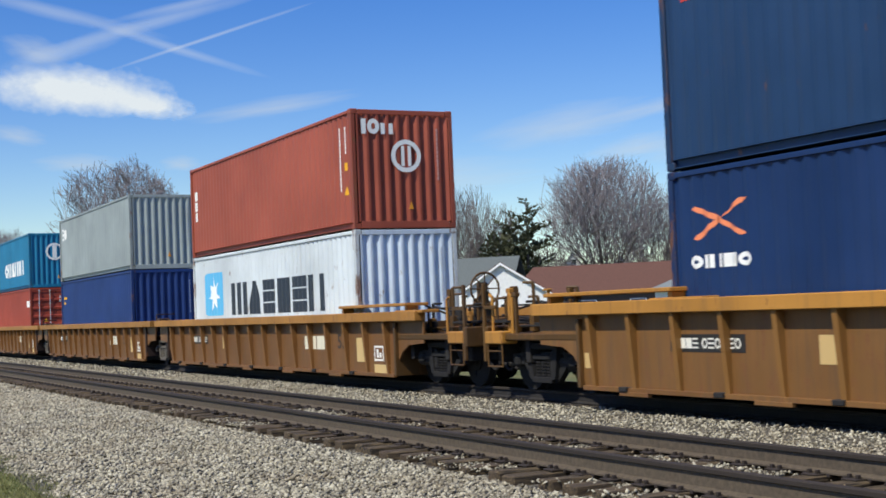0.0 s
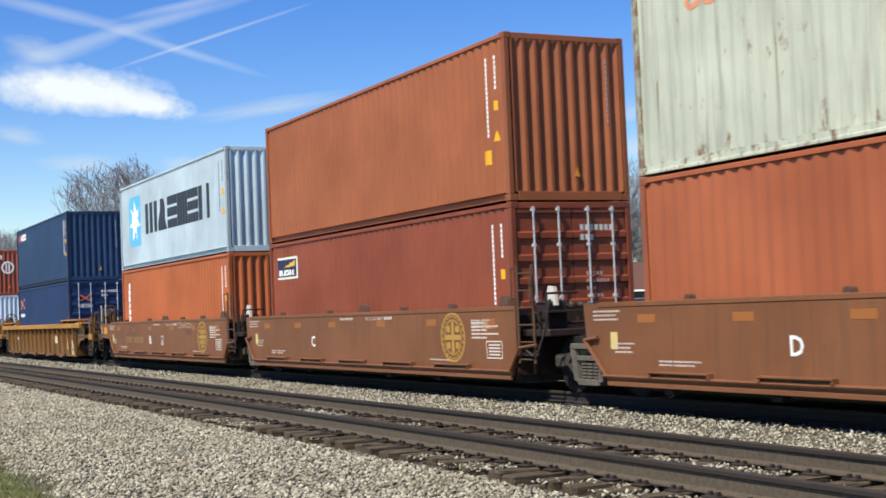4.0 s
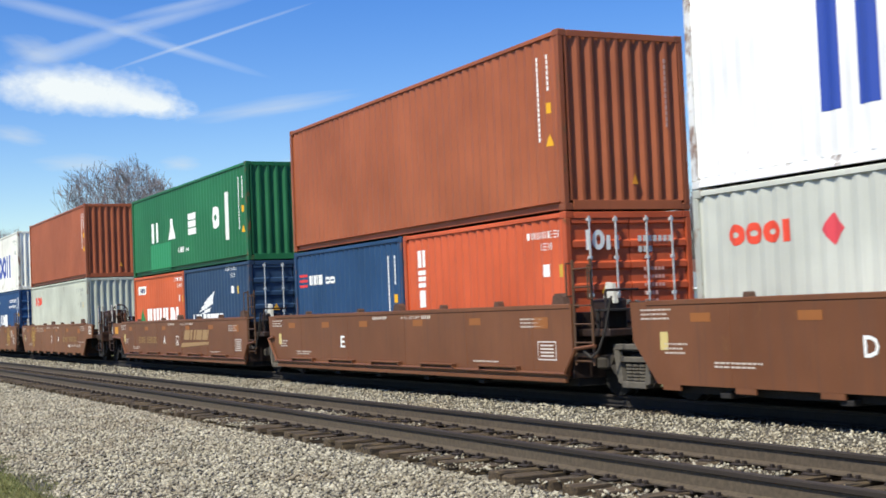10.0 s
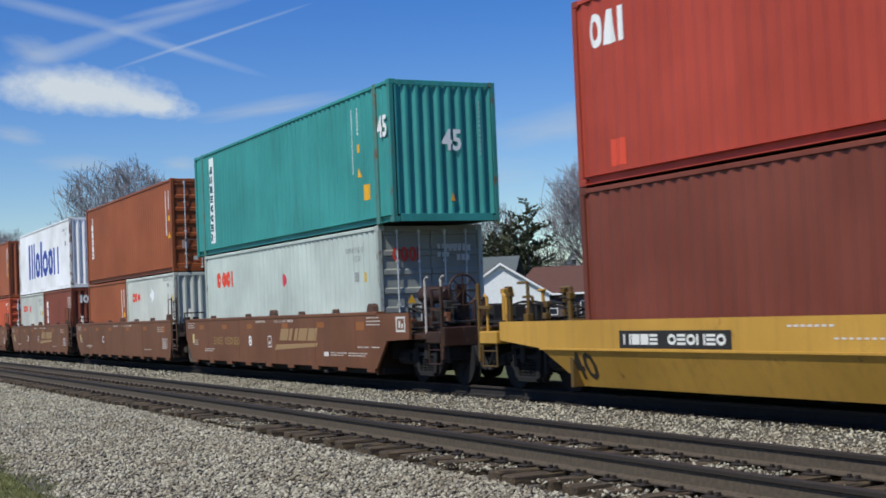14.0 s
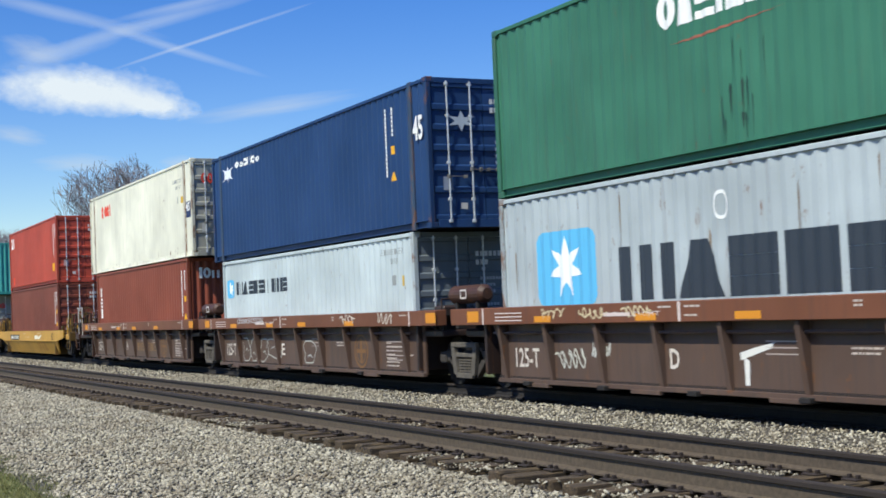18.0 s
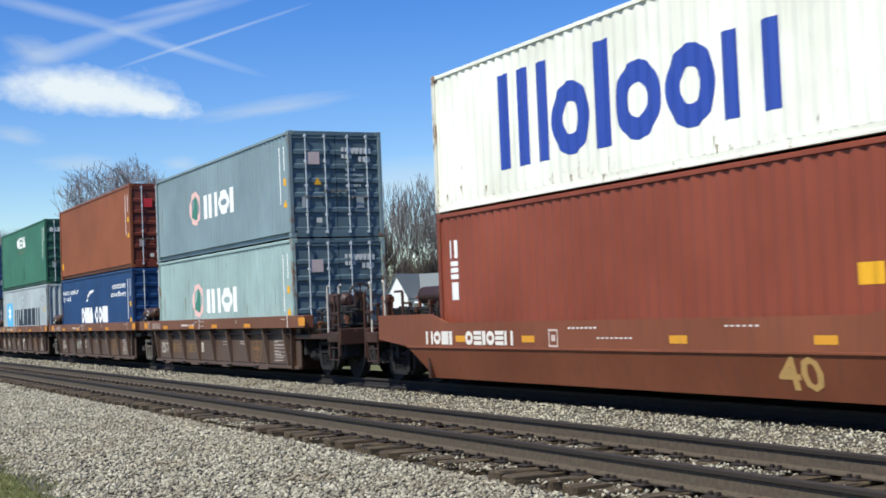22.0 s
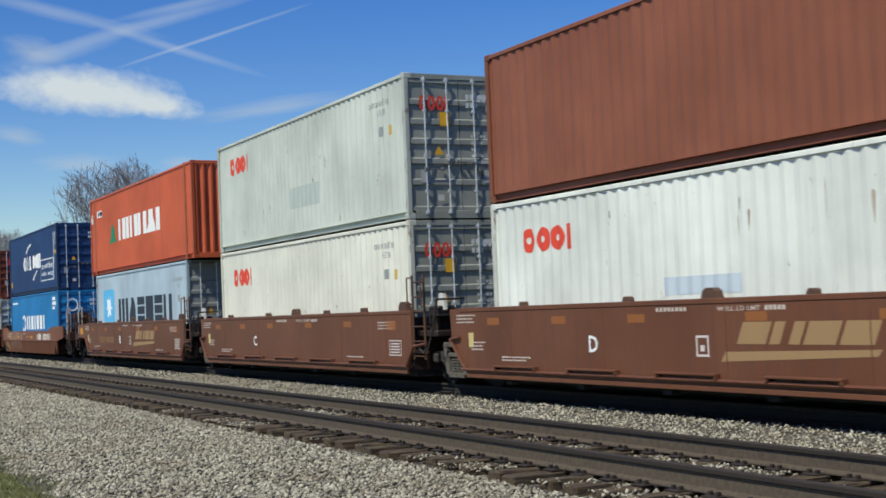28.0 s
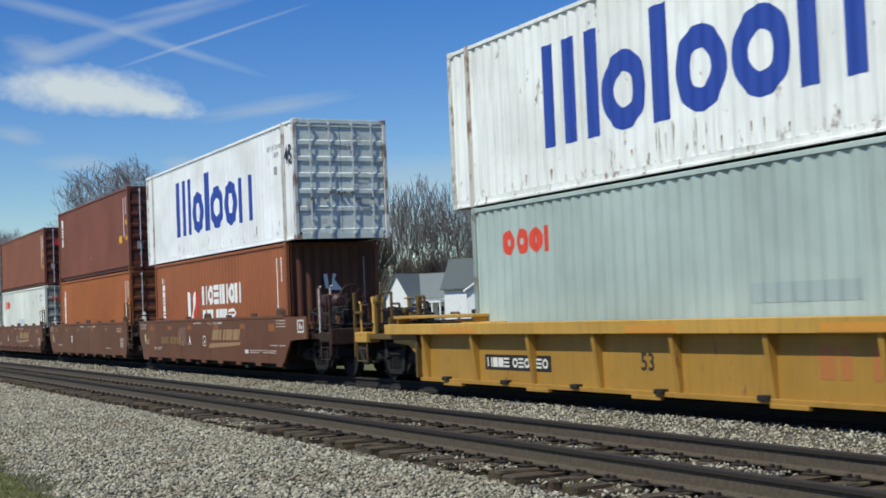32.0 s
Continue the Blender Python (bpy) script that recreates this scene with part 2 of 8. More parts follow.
for a, b in zip(rows, rows[1:]):
    for i in range(len(a) - 1):
        bm.faces.new((a[i], b[i], b[i + 1], a[i + 1]))
bmesh.ops.recalc_face_normals(bm, faces=bm.faces[:])
tagged(part("track_bed", bm, ballast_bed_mat), "pale limestone ballast bed under two railway tracks", "track bed", kind="structure")
# dark strip from the train's shadow edge inwards: painted shade on dirty ballast
bm = bmesh.new()
rows = [[bm.verts.new((x, y, bed_height(y) + 0.006)) for y in (11.42, 12.5, 13.9)] for x in (-700, -60, 0, 300)]
for a, b in zip(rows, rows[1:]):
    for i in range(2):
        bm.faces.new((a[i], b[i], b[i + 1], a[i + 1]))
bmesh.ops.recalc_face_normals(bm, faces=bm.faces[:])
tagged(part("soiled_bed", bm, tie_dark), "dirty ballast under the trains, their shadow put into its dark colour", "track bed", kind="structure")
bm = bmesh.new()
rows = [[bm.verts.new((x, y, z)) for y, z in ((-40, -0.6), (-6, -0.36), (1.2, -0.35), (2.64, -0.35))] for x in (-700, -60, 0, 60, 600)]
for a, b in zip(rows, rows[1:]):
    for i in range(3):
        bm.faces.new((a[i], b[i], b[i + 1], a[i + 1]))
bmesh.ops.recalc_face_normals(bm, faces=bm.faces[:])
tagged(part("verge", bm, meadow_mat), "grassy verge beside the ballast", "verge", kind="structure")

# unseen pale strip behind the eye, added to bounce warm light
bm = bmesh.new()
rows = [[bm.verts.new((x, y, -0.345)) for y in (-6.0, -1.6)] for x in (-400, -60, 0, 60, 400)]
for a, b in zip(rows, rows[1:]):
    bm.faces.new((a[0], b[0], b[1], a[1]))
bmesh.ops.recalc_face_normals(bm, faces=bm.faces[:])
tagged(part("lane", bm, ballast_bed_mat), "unseen pale gravel strip added to bounce light onto the train", "lane", kind="structure")

RAIL = ((-0.075, -0.172), (0.075, -0.172), (0.075, -0.160), (0.012, -0.140), (0.010, -0.045), (0.036, -0.036), (0.037, -0.008), (0.028, 0.0), (-0.028, 0.0), (-0.037, -0.008), (-0.036, -0.036), (-0.010, -0.045), (-0.012, -0.140), (-0.075, -0.160))
for name, yc in (("near_track", 7.782), ("train_track", TRAIN_Y)):
    track = thing(name, "straight railway track of rusty rails on timber ties", "railway track", kind="structure", at=pose(0, yc, 0))
    for y in (-0.7525, 0.7525):
        bm = bmesh.new()
        up = 0.03 if name == "near_track" else 0.0
        prism(bm, [(y + a, b + up * (b + 0.172) / 0.172) for a, b in RAIL], "x", -650, 300)
        r = part("rail", bm, rail_side if name == "near_track" else shaded_rail, track, "rusty steel rail with a worn top")
        bm = bmesh.new()
        prism(bm, [(y + a, up + b) for a, b in ((-0.039, -0.034 - 0.2 * up), (0.039, -0.034 - 0.2 * up), (0.04, -0.006), (0.03, 0.0025), (-0.03, 0.0025), (-0.04, -0.006))], "x", -650, 300)
        part("rail_head", bm, rail_head, r, "dark worn rail head")

# ---- shipping containers ----
PITCH_W, DEPTH_W, INSET = 0.2785, 0.03, 0.016


def wave(u):
    """Depth of the side wall's corrugation at u metres from the first rib."""
    p = (u % PITCH_W) / PITCH_W
    return DEPTH_W * float(np.interp(p, (0, 0.16, 0.5, 0.66, 1.0), (0, 0, 1, 1, 0)))


def wave_breaks(a, b):
    out = []
    k = math.floor(a / PITCH_W) - 1
    while k * PITCH_W < b:
        for q in (0, 0.16, 0.5, 0.66):
            u = (k + q) * PITCH_W
            if a < u < b:
                out.append(u)
        k += 1
    return out


def side_wall(bm, length, height, marks_at=0.0):
    """Corrugated near wall, outer plane at y = 0, looking along +y into the box."""
    a, b = 0.11, length - 0.11
    us = [a] + wave_breaks(a, b) + [b]
    lo, hi = 0.15, height - 0.085
    v0 = [bm.verts.new((u, INSET + wave(u), lo)) for u in us]
    v1 = [bm.verts.new((u, INSET + wave(u), hi)) for u in us]
    for i in range(len(us) - 1):
        bm.faces.new((v0[i], v0[i + 1], v1[i + 1], v1[i]))


def end_wall(bm, height):
    """Corrugated front wall seen from outside along -x; outer plane at x = 0."""
    n = 9
    w = (2.438 - 0.24) / n
    ys, xs = [], []
    for i in range(n):
        y = -1.219 + 0.12 + i * w
        for q, d in ((0.0, 0.0), (0.16, 0.0), (0.44, 0.05), (0.68, 0.05), (0.96, 0.0)):
            ys.append(y + q * w)
            xs.append(-0.004 - d)
    ys.append(1.219 - 0.12)
    xs.append(-0.004)
    v0 = [bm.verts.new((x, y, 0.16)) for x, y in zip(xs, ys)]
    v1 = [bm.verts.new((x, y, height - 0.1)) for x, y in zip(xs, ys)]
    for i in range(len(ys) - 1):
        bm.faces.new((v0[i], v0[i + 1], v1[i + 1], v1[i]))


def door_leaf(bm, height):
    """One door leaf 1.09 wide, one pressed sheet with horizontal bands; hinge edge at y = 0, outer plane x = 0."""
    w, lo, hi = 1.09, 0.17, height - 0.12
    face = [(-0.05, lo), (0.0, lo), (0.0, lo + 0.07), (-0.028, lo + 0.09)]
    for b in (0.22, 0.38, 0.53, 0.68, 0.83):
        z = lo + (hi - lo) * b
        face += [(-0.028, z - 0.085), (0.004, z - 0.06), (0.004, z + 0.03), (-0.028, z + 0.06)]
    face += [(-0.028, hi - 0.09), (0.0, hi - 0.07), (0.0, hi), (-0.05, hi)]
    prism(bm, face, "y", 0.0, w)


def casting(bm):
    rbox(bm, -0.089, 0.089, -0.081, 0.081, 0, 0.118, 0.014)
    for s in (-1, 1):
        rbox(bm, -0.03, 0.03, s * 0.081 - 0.002, s * 0.081 + 0.002, 0.03, 0.09, 0.001)


def lock_rod(bm, height):
    tube(bm, (0.045, 0, 0.1), (0.045, 0, height - 0.08), 0.017, n=8)
    for z in (0.13, 0.55, 1.25, height - 0.75, height - 0.14):
        rbox(bm, 0.0, 0.06, -0.032, 0.032, z - 0.028, z + 0.028, 0.005)


def door_handle(bm):
    tube(bm, (0.062, -0.02, 0), (0.062, 0.36, 0), 0.009, n=6)
    rbox(bm, 0.0, 0.07, 0.33, 0.38, -0.03, 0.03, 0.005)
    rbox(bm, 0.0, 0.065, -0.03, 0.02, -0.04, 0.04, 0.005)


FRAME_Y = 1.219
FLUSH = ((0.0, 0.02), (0.1, 0.02), (0.1, 0.156), (0.022, 0.156), (0.022, 0.07), (0.006, 0.062), (0.0, 0.055))
CHANNEL = ((0.012, 0.028), (0.13, 0.028), (0.13, 0.16), (0.0, 0.16), (0.0, 0.15), (0.07, 0.146), (0.07, 0.042), (0.012, 0.04))


def container(x_left, length, base, high, rgb, end="wall", label="", rust=0.0, streak=0.12, end_shade_rgb=None, flush=False, category="shipping container"):
    """A container with its near wall at the train's near side. Returns the thing; its space starts at the lower left near corner."""
    height = 2.896 if high else 2.591
    name = "shipping_container"
    c = thing(name, label, category, "containers on the train", at=pose(x_left, TRAIN_Y - FRAME_Y, base))
    skin = coat(rgb, rust, streak, flush)
    # a given end colour is the paint with the end face's shade put in
    back = coat(end_shade_rgb, rust, streak) if end_shade_rgb else skin
    worn = coat(tuple(int(k * 0.9) for k in rgb), 1.2 if flush or rust >= 0.2 else 0.7, 0.3)
    for side in (0, 1):
        m = pose(0, 0, 0) if side == 0 else pose(length, 2.438, 0, 0, 0, 180)
        part("side_wall", lambda b: side_wall(b, length, height), skin, c, key=("side", length, height), at=m)
        part("top_rail", lambda b: rbox(b, 0.17, length - 0.17, 0.0, 0.06, height - 0.09, height - 0.02, 0.008), skin, c, key=("top_rail", length, height), at=m)
        if flush:
            part("bottom_rail", lambda b: prism(b, FLUSH, "x", 0.17, length - 0.17), skin, c, key=("flush_rail", length), at=m)
        else:
            part("bottom_rail", lambda b: prism(b, CHANNEL, "x", 0.17, length - 0.17), skin, c, "recessed channel rail", key=("channel_rail", length), at=m)
    part("roof", lambda b: box(b, 0.05, length - 0.05, 0.03, 2.408, height - 0.05, height - 0.012), skin, c, key=("roof", length, height))
    part("floor", lambda b: box(b, 0.1, length - 0.1, 0.13, 2.308, 0.035, 0.14), rubber_dark, c, key=("floor", length))
    spots = [(0, 0), (1, 0), (0, 1), (1, 1)]
    for ex, ey in spots:
        px, py = (0.0 if ex == 0 else length), (0.0 if ey == 0 else 2.438)
        sx, sy = (1 if ex == 0 else -1), (1 if ey == 0 else -1)
        x0, x1 = sorted((px, px + sx * 0.115))
        y0, y1 = sorted((py, py + sy * 0.10))
        part("corner_post", lambda b: rbox(b, 0, x1 - x0, 0, y1 - y0, 0.11, height - 0.11, 0.01), worn, c, key=("post", height), at=pose(x0, y0, 0))
        for z in (0.0, height - 0.118):
            part("corner_casting", casting, worn, c, key=("casting",), at=pose(px + sx * 0.089, py + sy * 0.081, z))
    for x in (0.02, length):
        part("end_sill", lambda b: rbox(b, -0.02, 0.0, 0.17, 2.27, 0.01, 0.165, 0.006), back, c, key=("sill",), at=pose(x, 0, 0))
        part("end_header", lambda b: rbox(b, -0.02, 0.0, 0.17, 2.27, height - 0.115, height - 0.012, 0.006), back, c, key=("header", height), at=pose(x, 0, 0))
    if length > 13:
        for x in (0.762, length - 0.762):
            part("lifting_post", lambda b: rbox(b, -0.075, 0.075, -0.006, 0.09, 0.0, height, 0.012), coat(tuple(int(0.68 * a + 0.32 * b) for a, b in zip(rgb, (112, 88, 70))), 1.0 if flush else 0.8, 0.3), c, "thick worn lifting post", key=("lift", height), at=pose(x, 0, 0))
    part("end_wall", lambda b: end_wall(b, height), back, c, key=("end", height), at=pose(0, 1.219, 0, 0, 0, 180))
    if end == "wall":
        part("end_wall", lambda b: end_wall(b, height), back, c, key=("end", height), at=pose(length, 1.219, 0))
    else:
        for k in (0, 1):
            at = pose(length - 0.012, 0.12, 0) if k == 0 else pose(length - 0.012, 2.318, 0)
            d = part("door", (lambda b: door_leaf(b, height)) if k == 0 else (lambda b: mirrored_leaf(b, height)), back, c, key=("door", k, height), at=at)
            s = 1 if k == 0 else -1
            for y in (0.3, 0.8):
                part("lock_rod", lambda b: lock_rod(b, height), steel_grey, d, "bare steel locking rod", key=("rod", height), at=pose(0, s * y, 0))
            for y in (0.3, 0.8):
                part("door_handle", door_handle, handle_steel, d, key=("handle",), at=pose(0, s * y if s > 0 else s * y - 0.4, 0.98 if y < 0.5 else 1.12))
    r = random.Random(int(x_left * 10) + int(base * 7))
    pale = tuple(int(0.45 * a + 0.55 * b) for a, b in zip(end_shade_rgb or rgb, (225, 225, 220)))
    if end == "door":
        decal(c, "code_marking", [rect(1.36 + 0.1 * i, height - 0.5 - 0.17 * k, 1.43 + 0.1 * i, height - 0.4 - 0.17 * k) for k, n in ((0, 7), (1, 3)) for i in range(n)], (206, 206, 200), "rows of small white marks", plane="end", length=length + 0.0)
        decal(c, "code_marking", [rect(1.45 + 0.07 * i, 1.62 - 0.13 * k, 1.5 + 0.07 * i, 1.68 - 0.13 * k) for k in range(5) for i in range(r.randrange(3, 8))], pale, plane="end", length=length + 0.0)
        for y in (0.3, 1.72):
            decal(c, "data_plate", [rect(y, 0.72, y + 0.2, 0.98)], tuple(int(0.6 * q + 60) for q in pale), "grey metal data plate", plane="end", length=length + 0.0)
        if r.random() < 0.6:
            decal(c, "warning_label", [[(0.62, 1.28), (0.82, 1.28), (0.72, 1.46)]], YELLOW, "yellow warning triangle", plane="end", length=length + 0.0)
        decal(c, "data_plate", [rect(0.66, 0.36, 0.8, 0.48)], (200, 196, 186), "small pale sticker", plane="end", length=length + 0.0)
    else:
        decal(c, "warning_label", [[(1.3, 0.42), (1.42, 0.42), (1.36, 0.6)]], (226, 150, 40), "small orange warning label", plane="end", length=length)
        decal(c, "code_marking", column(12, 2.02, height - 1.55, 2.06, height - 0.4), pale, plane="end", length=length)
    return c


def mirrored_leaf(bm, height):
    t = bmesh.new()
    door_leaf(t, height)
    bmesh.ops.transform(t, matrix=Matrix.Diagonal((1, -1, 1, 1)), verts=t.verts)
    bmesh.ops.reverse_faces(t, faces=t.faces[:])
    join(bm, t)


# ---- markings ----
def decal(owner, name, polys, rgb, label="", plane="side", length=0.0, base=0.0, lift=0.004):
    """Paint on a surface: outlines of (u, v) points. side follows the corrugation; end lies on the end wall; flat on a flat plate at depth base."""
    if name == "reflector" and len(polys) > 1:
        return [decal(owner, name, [p], rgb, label, plane, length, base, lift) for p in polys]
    if name in ("logo", "number_bar", "paint_patch", "data_plate") and len(polys) > 1:
        groups = islands(polys)
        if len(groups) > 1:
            return [decal(owner, name, g, rgb, label, plane, length, base, lift) for g in groups]
    bm = bmesh.new()
    for poly in polys:
        vs = [bm.verts.new((u, 0, v)) for u, v in poly]
        if len(vs) > 2:
            bm.faces.new(vs)
    if plane == "side":
        lo, hi = min(v.co.x for v in bm.verts), max(v.co.x for v in bm.verts)
        for u in wave_breaks(lo, hi):
            bmesh.ops.bisect_plane(bm, geom=bm.verts[:] + bm.edges[:] + bm.faces[:], plane_co=(u, 0, 0), plane_no=(1, 0, 0))
        for v in bm.verts:
            v.co.y = INSET + wave(v.co.x) - lift
    elif plane == "end":
        for v in bm.verts:
            v.co = Vector((length + lift, v.co.x, v.co.z))
    else:
        for v in bm.verts:
            v.co.y = base - lift
    bmesh.ops.recalc_face_normals(bm, faces=bm.faces[:])
    ref = Vector((1, 0, 0)) if plane == "end" else Vector((0, -1, 0))
    for f in bm.faces:
        if f.normal.dot(ref) < 0:
            f.normal_flip()
    ob = part(name, bm, ink(rgb), owner, label)
    return tagged(ob, kind="stuff") if name in ("code_marking", "data_marking", "stain", "graffiti", "load_marking", "faded_mark") else ob


def islands(polys):
    """The outlines sorted into groups that share corners."""
    groups = []
    for p in polys:
        corners = {(round(u, 4), round(w, 4)) for u, w in p}
        hit = [g for g in groups if g[0] & corners]
        rest = [g for g in groups if not g[0] & corners]
        groups = rest + [(corners.union(*[g[0] for g in hit]), [q for g in hit for q in g[1]] + [p])]
    return [g[1] for g in groups]


def rect(u0, v0, u1, v1):
    return [(u0, v0), (u1, v0), (u1, v1), (u0, v1)]


def words(body, u0, v0, u1, v1, bold=0.0, down=False):
    """Polygons of readable words fitted into a rectangle."""
    vs, fs = text_mesh(body, bold)
    return [[(u0 + vs[i][0] * (u1 - u0), v0 + vs[i][1] * (v1 - v0)) for i in f] for f in fs]


def loop(cu, cv, ru, rv, w, n=14, a0=0.0, a1=360.0):
    """A ring, or part of one, as quads."""
    out = []
    k = max(3, int(n * (a1 - a0) / 360))
    for i in range(k):
        a, b = radians(a0 + (a1 - a0) * i / k), radians(a0 + (a1 - a0) * (i + 1) / k)
        out.append([(cu + ru * math.cos(a), cv + rv * math.sin(a)), (cu + ru * math.cos(b), cv + rv * math.sin(b)),
                    (cu + (ru - w) * math.cos(b), cv + (rv - w) * math.sin(b)), (cu + (ru - w) * math.cos(a), cv + (rv - w) * math.sin(a))])
    return out


def bars(pattern, u0, v0, u1, v1, weight=0.30):
    """A trade mark as a row of plain shapes.
    I: one upright; H: two uprights; W: three uprights; O: ring; B: solid block; E: stacked bars; A: wedge; n: two low uprights; o: low ring; -: gap."""
    width = {"I": 0.45, "W": 1.35, "-": 0.5}
    total = sum(width.get(p, 1.0) for p in pattern)
    unit = (u1 - u0) / total
    u, out, h = u0, [], v1 - v0
    for p in pattern:
        w = width.get(p, 1.0) * unit
        a, b = u + 0.05 * unit, u + w - 0.05 * unit
        s = weight * unit
        if p == "I":
            out.append(rect(a, v0, b, v1))
        elif p in "HWn":
            k = 3 if p == "W" else 2
            for i in range(k):
                c = a + (b - a - s) * i / (k - 1)
                out.append(rect(c, v0, c + s, v0 + (0.72 if p == "n" else 1.0) * h))
        elif p in "Oo":
            top = v1 if p == "O" else v0 + 0.72 * h
            out += loop((a + b) / 2, (v0 + top) / 2, (b - a) / 2, (top - v0) / 2, min(s, (top - v0) * 0.36), 32)
        elif p == "B":
            out.append(rect(a, v0, b, v1))
        elif p == "E":
            for q in (0, 0.5, 1):
                z = v0 + (h - s * 0.85) * q
                out.append(rect(a, z, b, z + s * 0.85))
        elif p == "A":
            out.append([(a, v0), (b, v0), ((a + b) / 2 + s * 0.6, v1), ((a + b) / 2 - s * 0.6, v1)])
        u += w
    return out


def column(n, u0, v0, u1, v1):
    """A column of n small plain blocks, top to bottom."""
    st = (v1 - v0) / n
    return [rect(u0, v1 - (i + 0.8) * st, u1, v1 - i * st) for i in range(n)]


def star(cu, cv, r, k=7, inner=0.45, squash=1.0):
    pts = []
    for i in range(2 * k):
        a = math.pi / 2 + math.pi * i / k
        q = r if i % 2 == 0 else r * inner
        pts.append((cu + q * math.cos(a) * squash, cv + q * math.sin(a)))
    return [[(cu, cv), pts[i], pts[(i + 1) % (2 * k)]] for i in range(2 * k)]


def codes(c, length, height, u=None, yellow=True, tri=True, rgb=WHITE):
    """The upright rows of small marks near the right end of the near wall."""
    u = length - 0.72 if u is None else u
    decal(c, "code_marking", column(17, u, height - 1.75, u + 0.036, height - 0.35) + column(7, u + 0.3, height - 0.95, u + 0.336, height - 0.35), rgb)
    if yellow:
        decal(c, "warning_label", [rect(u + 0.27, height - 1.3, u + 0.37, height - 1.13)], YELLOW, "small yellow warning label")
    if tri:
        decal(c, "warning_label", [[(u + 0.22, height - 1.83), (u + 0.42, height - 1.83), (u + 0.32, height - 1.64)]], YELLOW, "yellow warning triangle")


def small_codes(c, u, v, rgb=(146, 150, 146)):
    """Rows of small marks high up on the near wall."""
    r = random.Random(int(u * 90) + int(v * 70))
    rows = [(0.0, 10), (0.42, 4)]
    polys = [q for k, (du, n) in enumerate(rows) for i in range(n) for q in bars(r.choice("HEOEHI"), u + du + 0.105 * i, v - 0.19 * k, u + du + 0.105 * i + 0.075, v - 0.19 * k + 0.115, 0.24)]
    decal(c, "code_marking", polys + [rect(u + 0.5, v - 0.62, u + 0.66, v - 0.42)], rgb)
    decal(c, "warning_label", [rect(u + 0.95, v - 0.64, u + 1.1, v - 0.44)], (206, 170, 60), "small yellow label")


def drips(c, u0, u1, z0, z1, n, seed, rgb, label="thin rust runs"):
    """Dirt or rust that has run down the near wall in thin tapering streaks; heights above the rail."""
    r = random.Random(seed)
    dz = c.matrix_basis.translation.z
    pol = []
    for k in range(n):
        u, t = r.uniform(u0, u1), r.uniform(z0 + 0.4 * (z1 - z0), z1) - dz
        h, w = r.uniform(0.25, 0.9) * (z1 - z0), r.uniform(0.006, 0.028)
        b = max(t - h, z0 - dz)
        pol.append([(u - w * 0.4, t), (u - w, t - h * 0.15), (u - w * 0.7, (t + b) / 2), (u, b), (u + w * 0.5, (t + b) / 2), (u + w, t - h * 0.1)])
    decal(c, "stain", pol, rgb, label, lift=0.003)


def end_mark(c, length, height, kind, rgb):
    """Marks on the right end: signs as plain shapes, rows of small codes."""
    if kind == "bars_and_ring":
        decal(c, "logo", bars("IOn", 0.35, height - 0.62, 1.0, height - 0.3), rgb, plane="end", length=length + 0.0)
    elif kind == "round_row":
        decal(c, "logo", bars("OOOI", 0.3, height - 0.75, 0.95, height - 0.45), (214, 62, 44), plane="end", length=length + 0.02)
    elif kind == "block":
        decal(c, "logo", [rect(0.45, height - 0.82, 0.78, height - 0.52)], rgb, plane="end", length=length + 0.02)
    if kind != "bars_and_ring":
        decal(c, "code_marking", [rect(1.5 + 0.11 * i, height - 0.55, 1.58 + 0.11 * i, height - 0.42) for i in range(6)] + [rect(1.8 + 0.11 * i, height - 0.75, 1.88 + 0.11 * i, height - 0.62) for i in range(3)], (200, 200, 195), plane="end", length=length + 0.02)

# ---- well cars ----
SIDE = 1.48
wheelsets = []


# dark copy of the spring colour, for trucks that stand in shade
truck_shaded = plain("shade_dark_springs", (21, 19, 18), 0.95)


def truck_frame(bm):
    """A cast side frame: journals at both ends, an open middle between two slanting columns."""
    prism(bm, [(-1.05, 0.62), (-0.62, 0.66), (-0.45, 0.80), (0.45, 0.80), (0.62, 0.66), (1.05, 0.62), (1.05, 0.44), (0.70, 0.46), (0.5, 0.70), (-0.5, 0.70), (-0.70, 0.46), (-1.05, 0.44)], "y", -0.07, 0.05)
    prism(bm, [(-0.72, 0.48), (-0.36, 0.17), (0.36, 0.17), (0.72, 0.48), (0.56, 0.5), (0.30, 0.27), (-0.30, 0.27), (-0.56, 0.5)], "y", -0.07, 0.05)
    for s in (-1, 1):
        rbox(bm, s * 0.89 - 0.12, s * 0.89 + 0.12, -0.12, 0.06, 0.42, 0.6, 0.03)


def spring_nest(bm):
    """Bolster end, springs and wedge columns; the light they catch is put into a paler colour."""
    for s in (-1, 1):
        prism(bm, [(s * 0.26, 0.20), (s * 0.40, 0.24), (s * 0.50, 0.76), (s * 0.37, 0.76)], "y", -0.14, -0.06)
    rbox(bm, -0.48, 0.48, -0.15, -0.06, 0.72, 0.81, 0.012)
    rbox(bm, -0.30, 0.30, -0.15, -0.06, 0.16, 0.26, 0.012)
    rbox(bm, -0.34, 0.34, -0.13, -0.04, 0.54, 0.62, 0.01)
    for x in (-0.17, 0.0, 0.17):
        for k in range(5):
            z = 0.28 + 0.05 * k
            tube(bm, (x, -0.06, z), (x, -0.06, z + 0.03), 0.075, n=10)


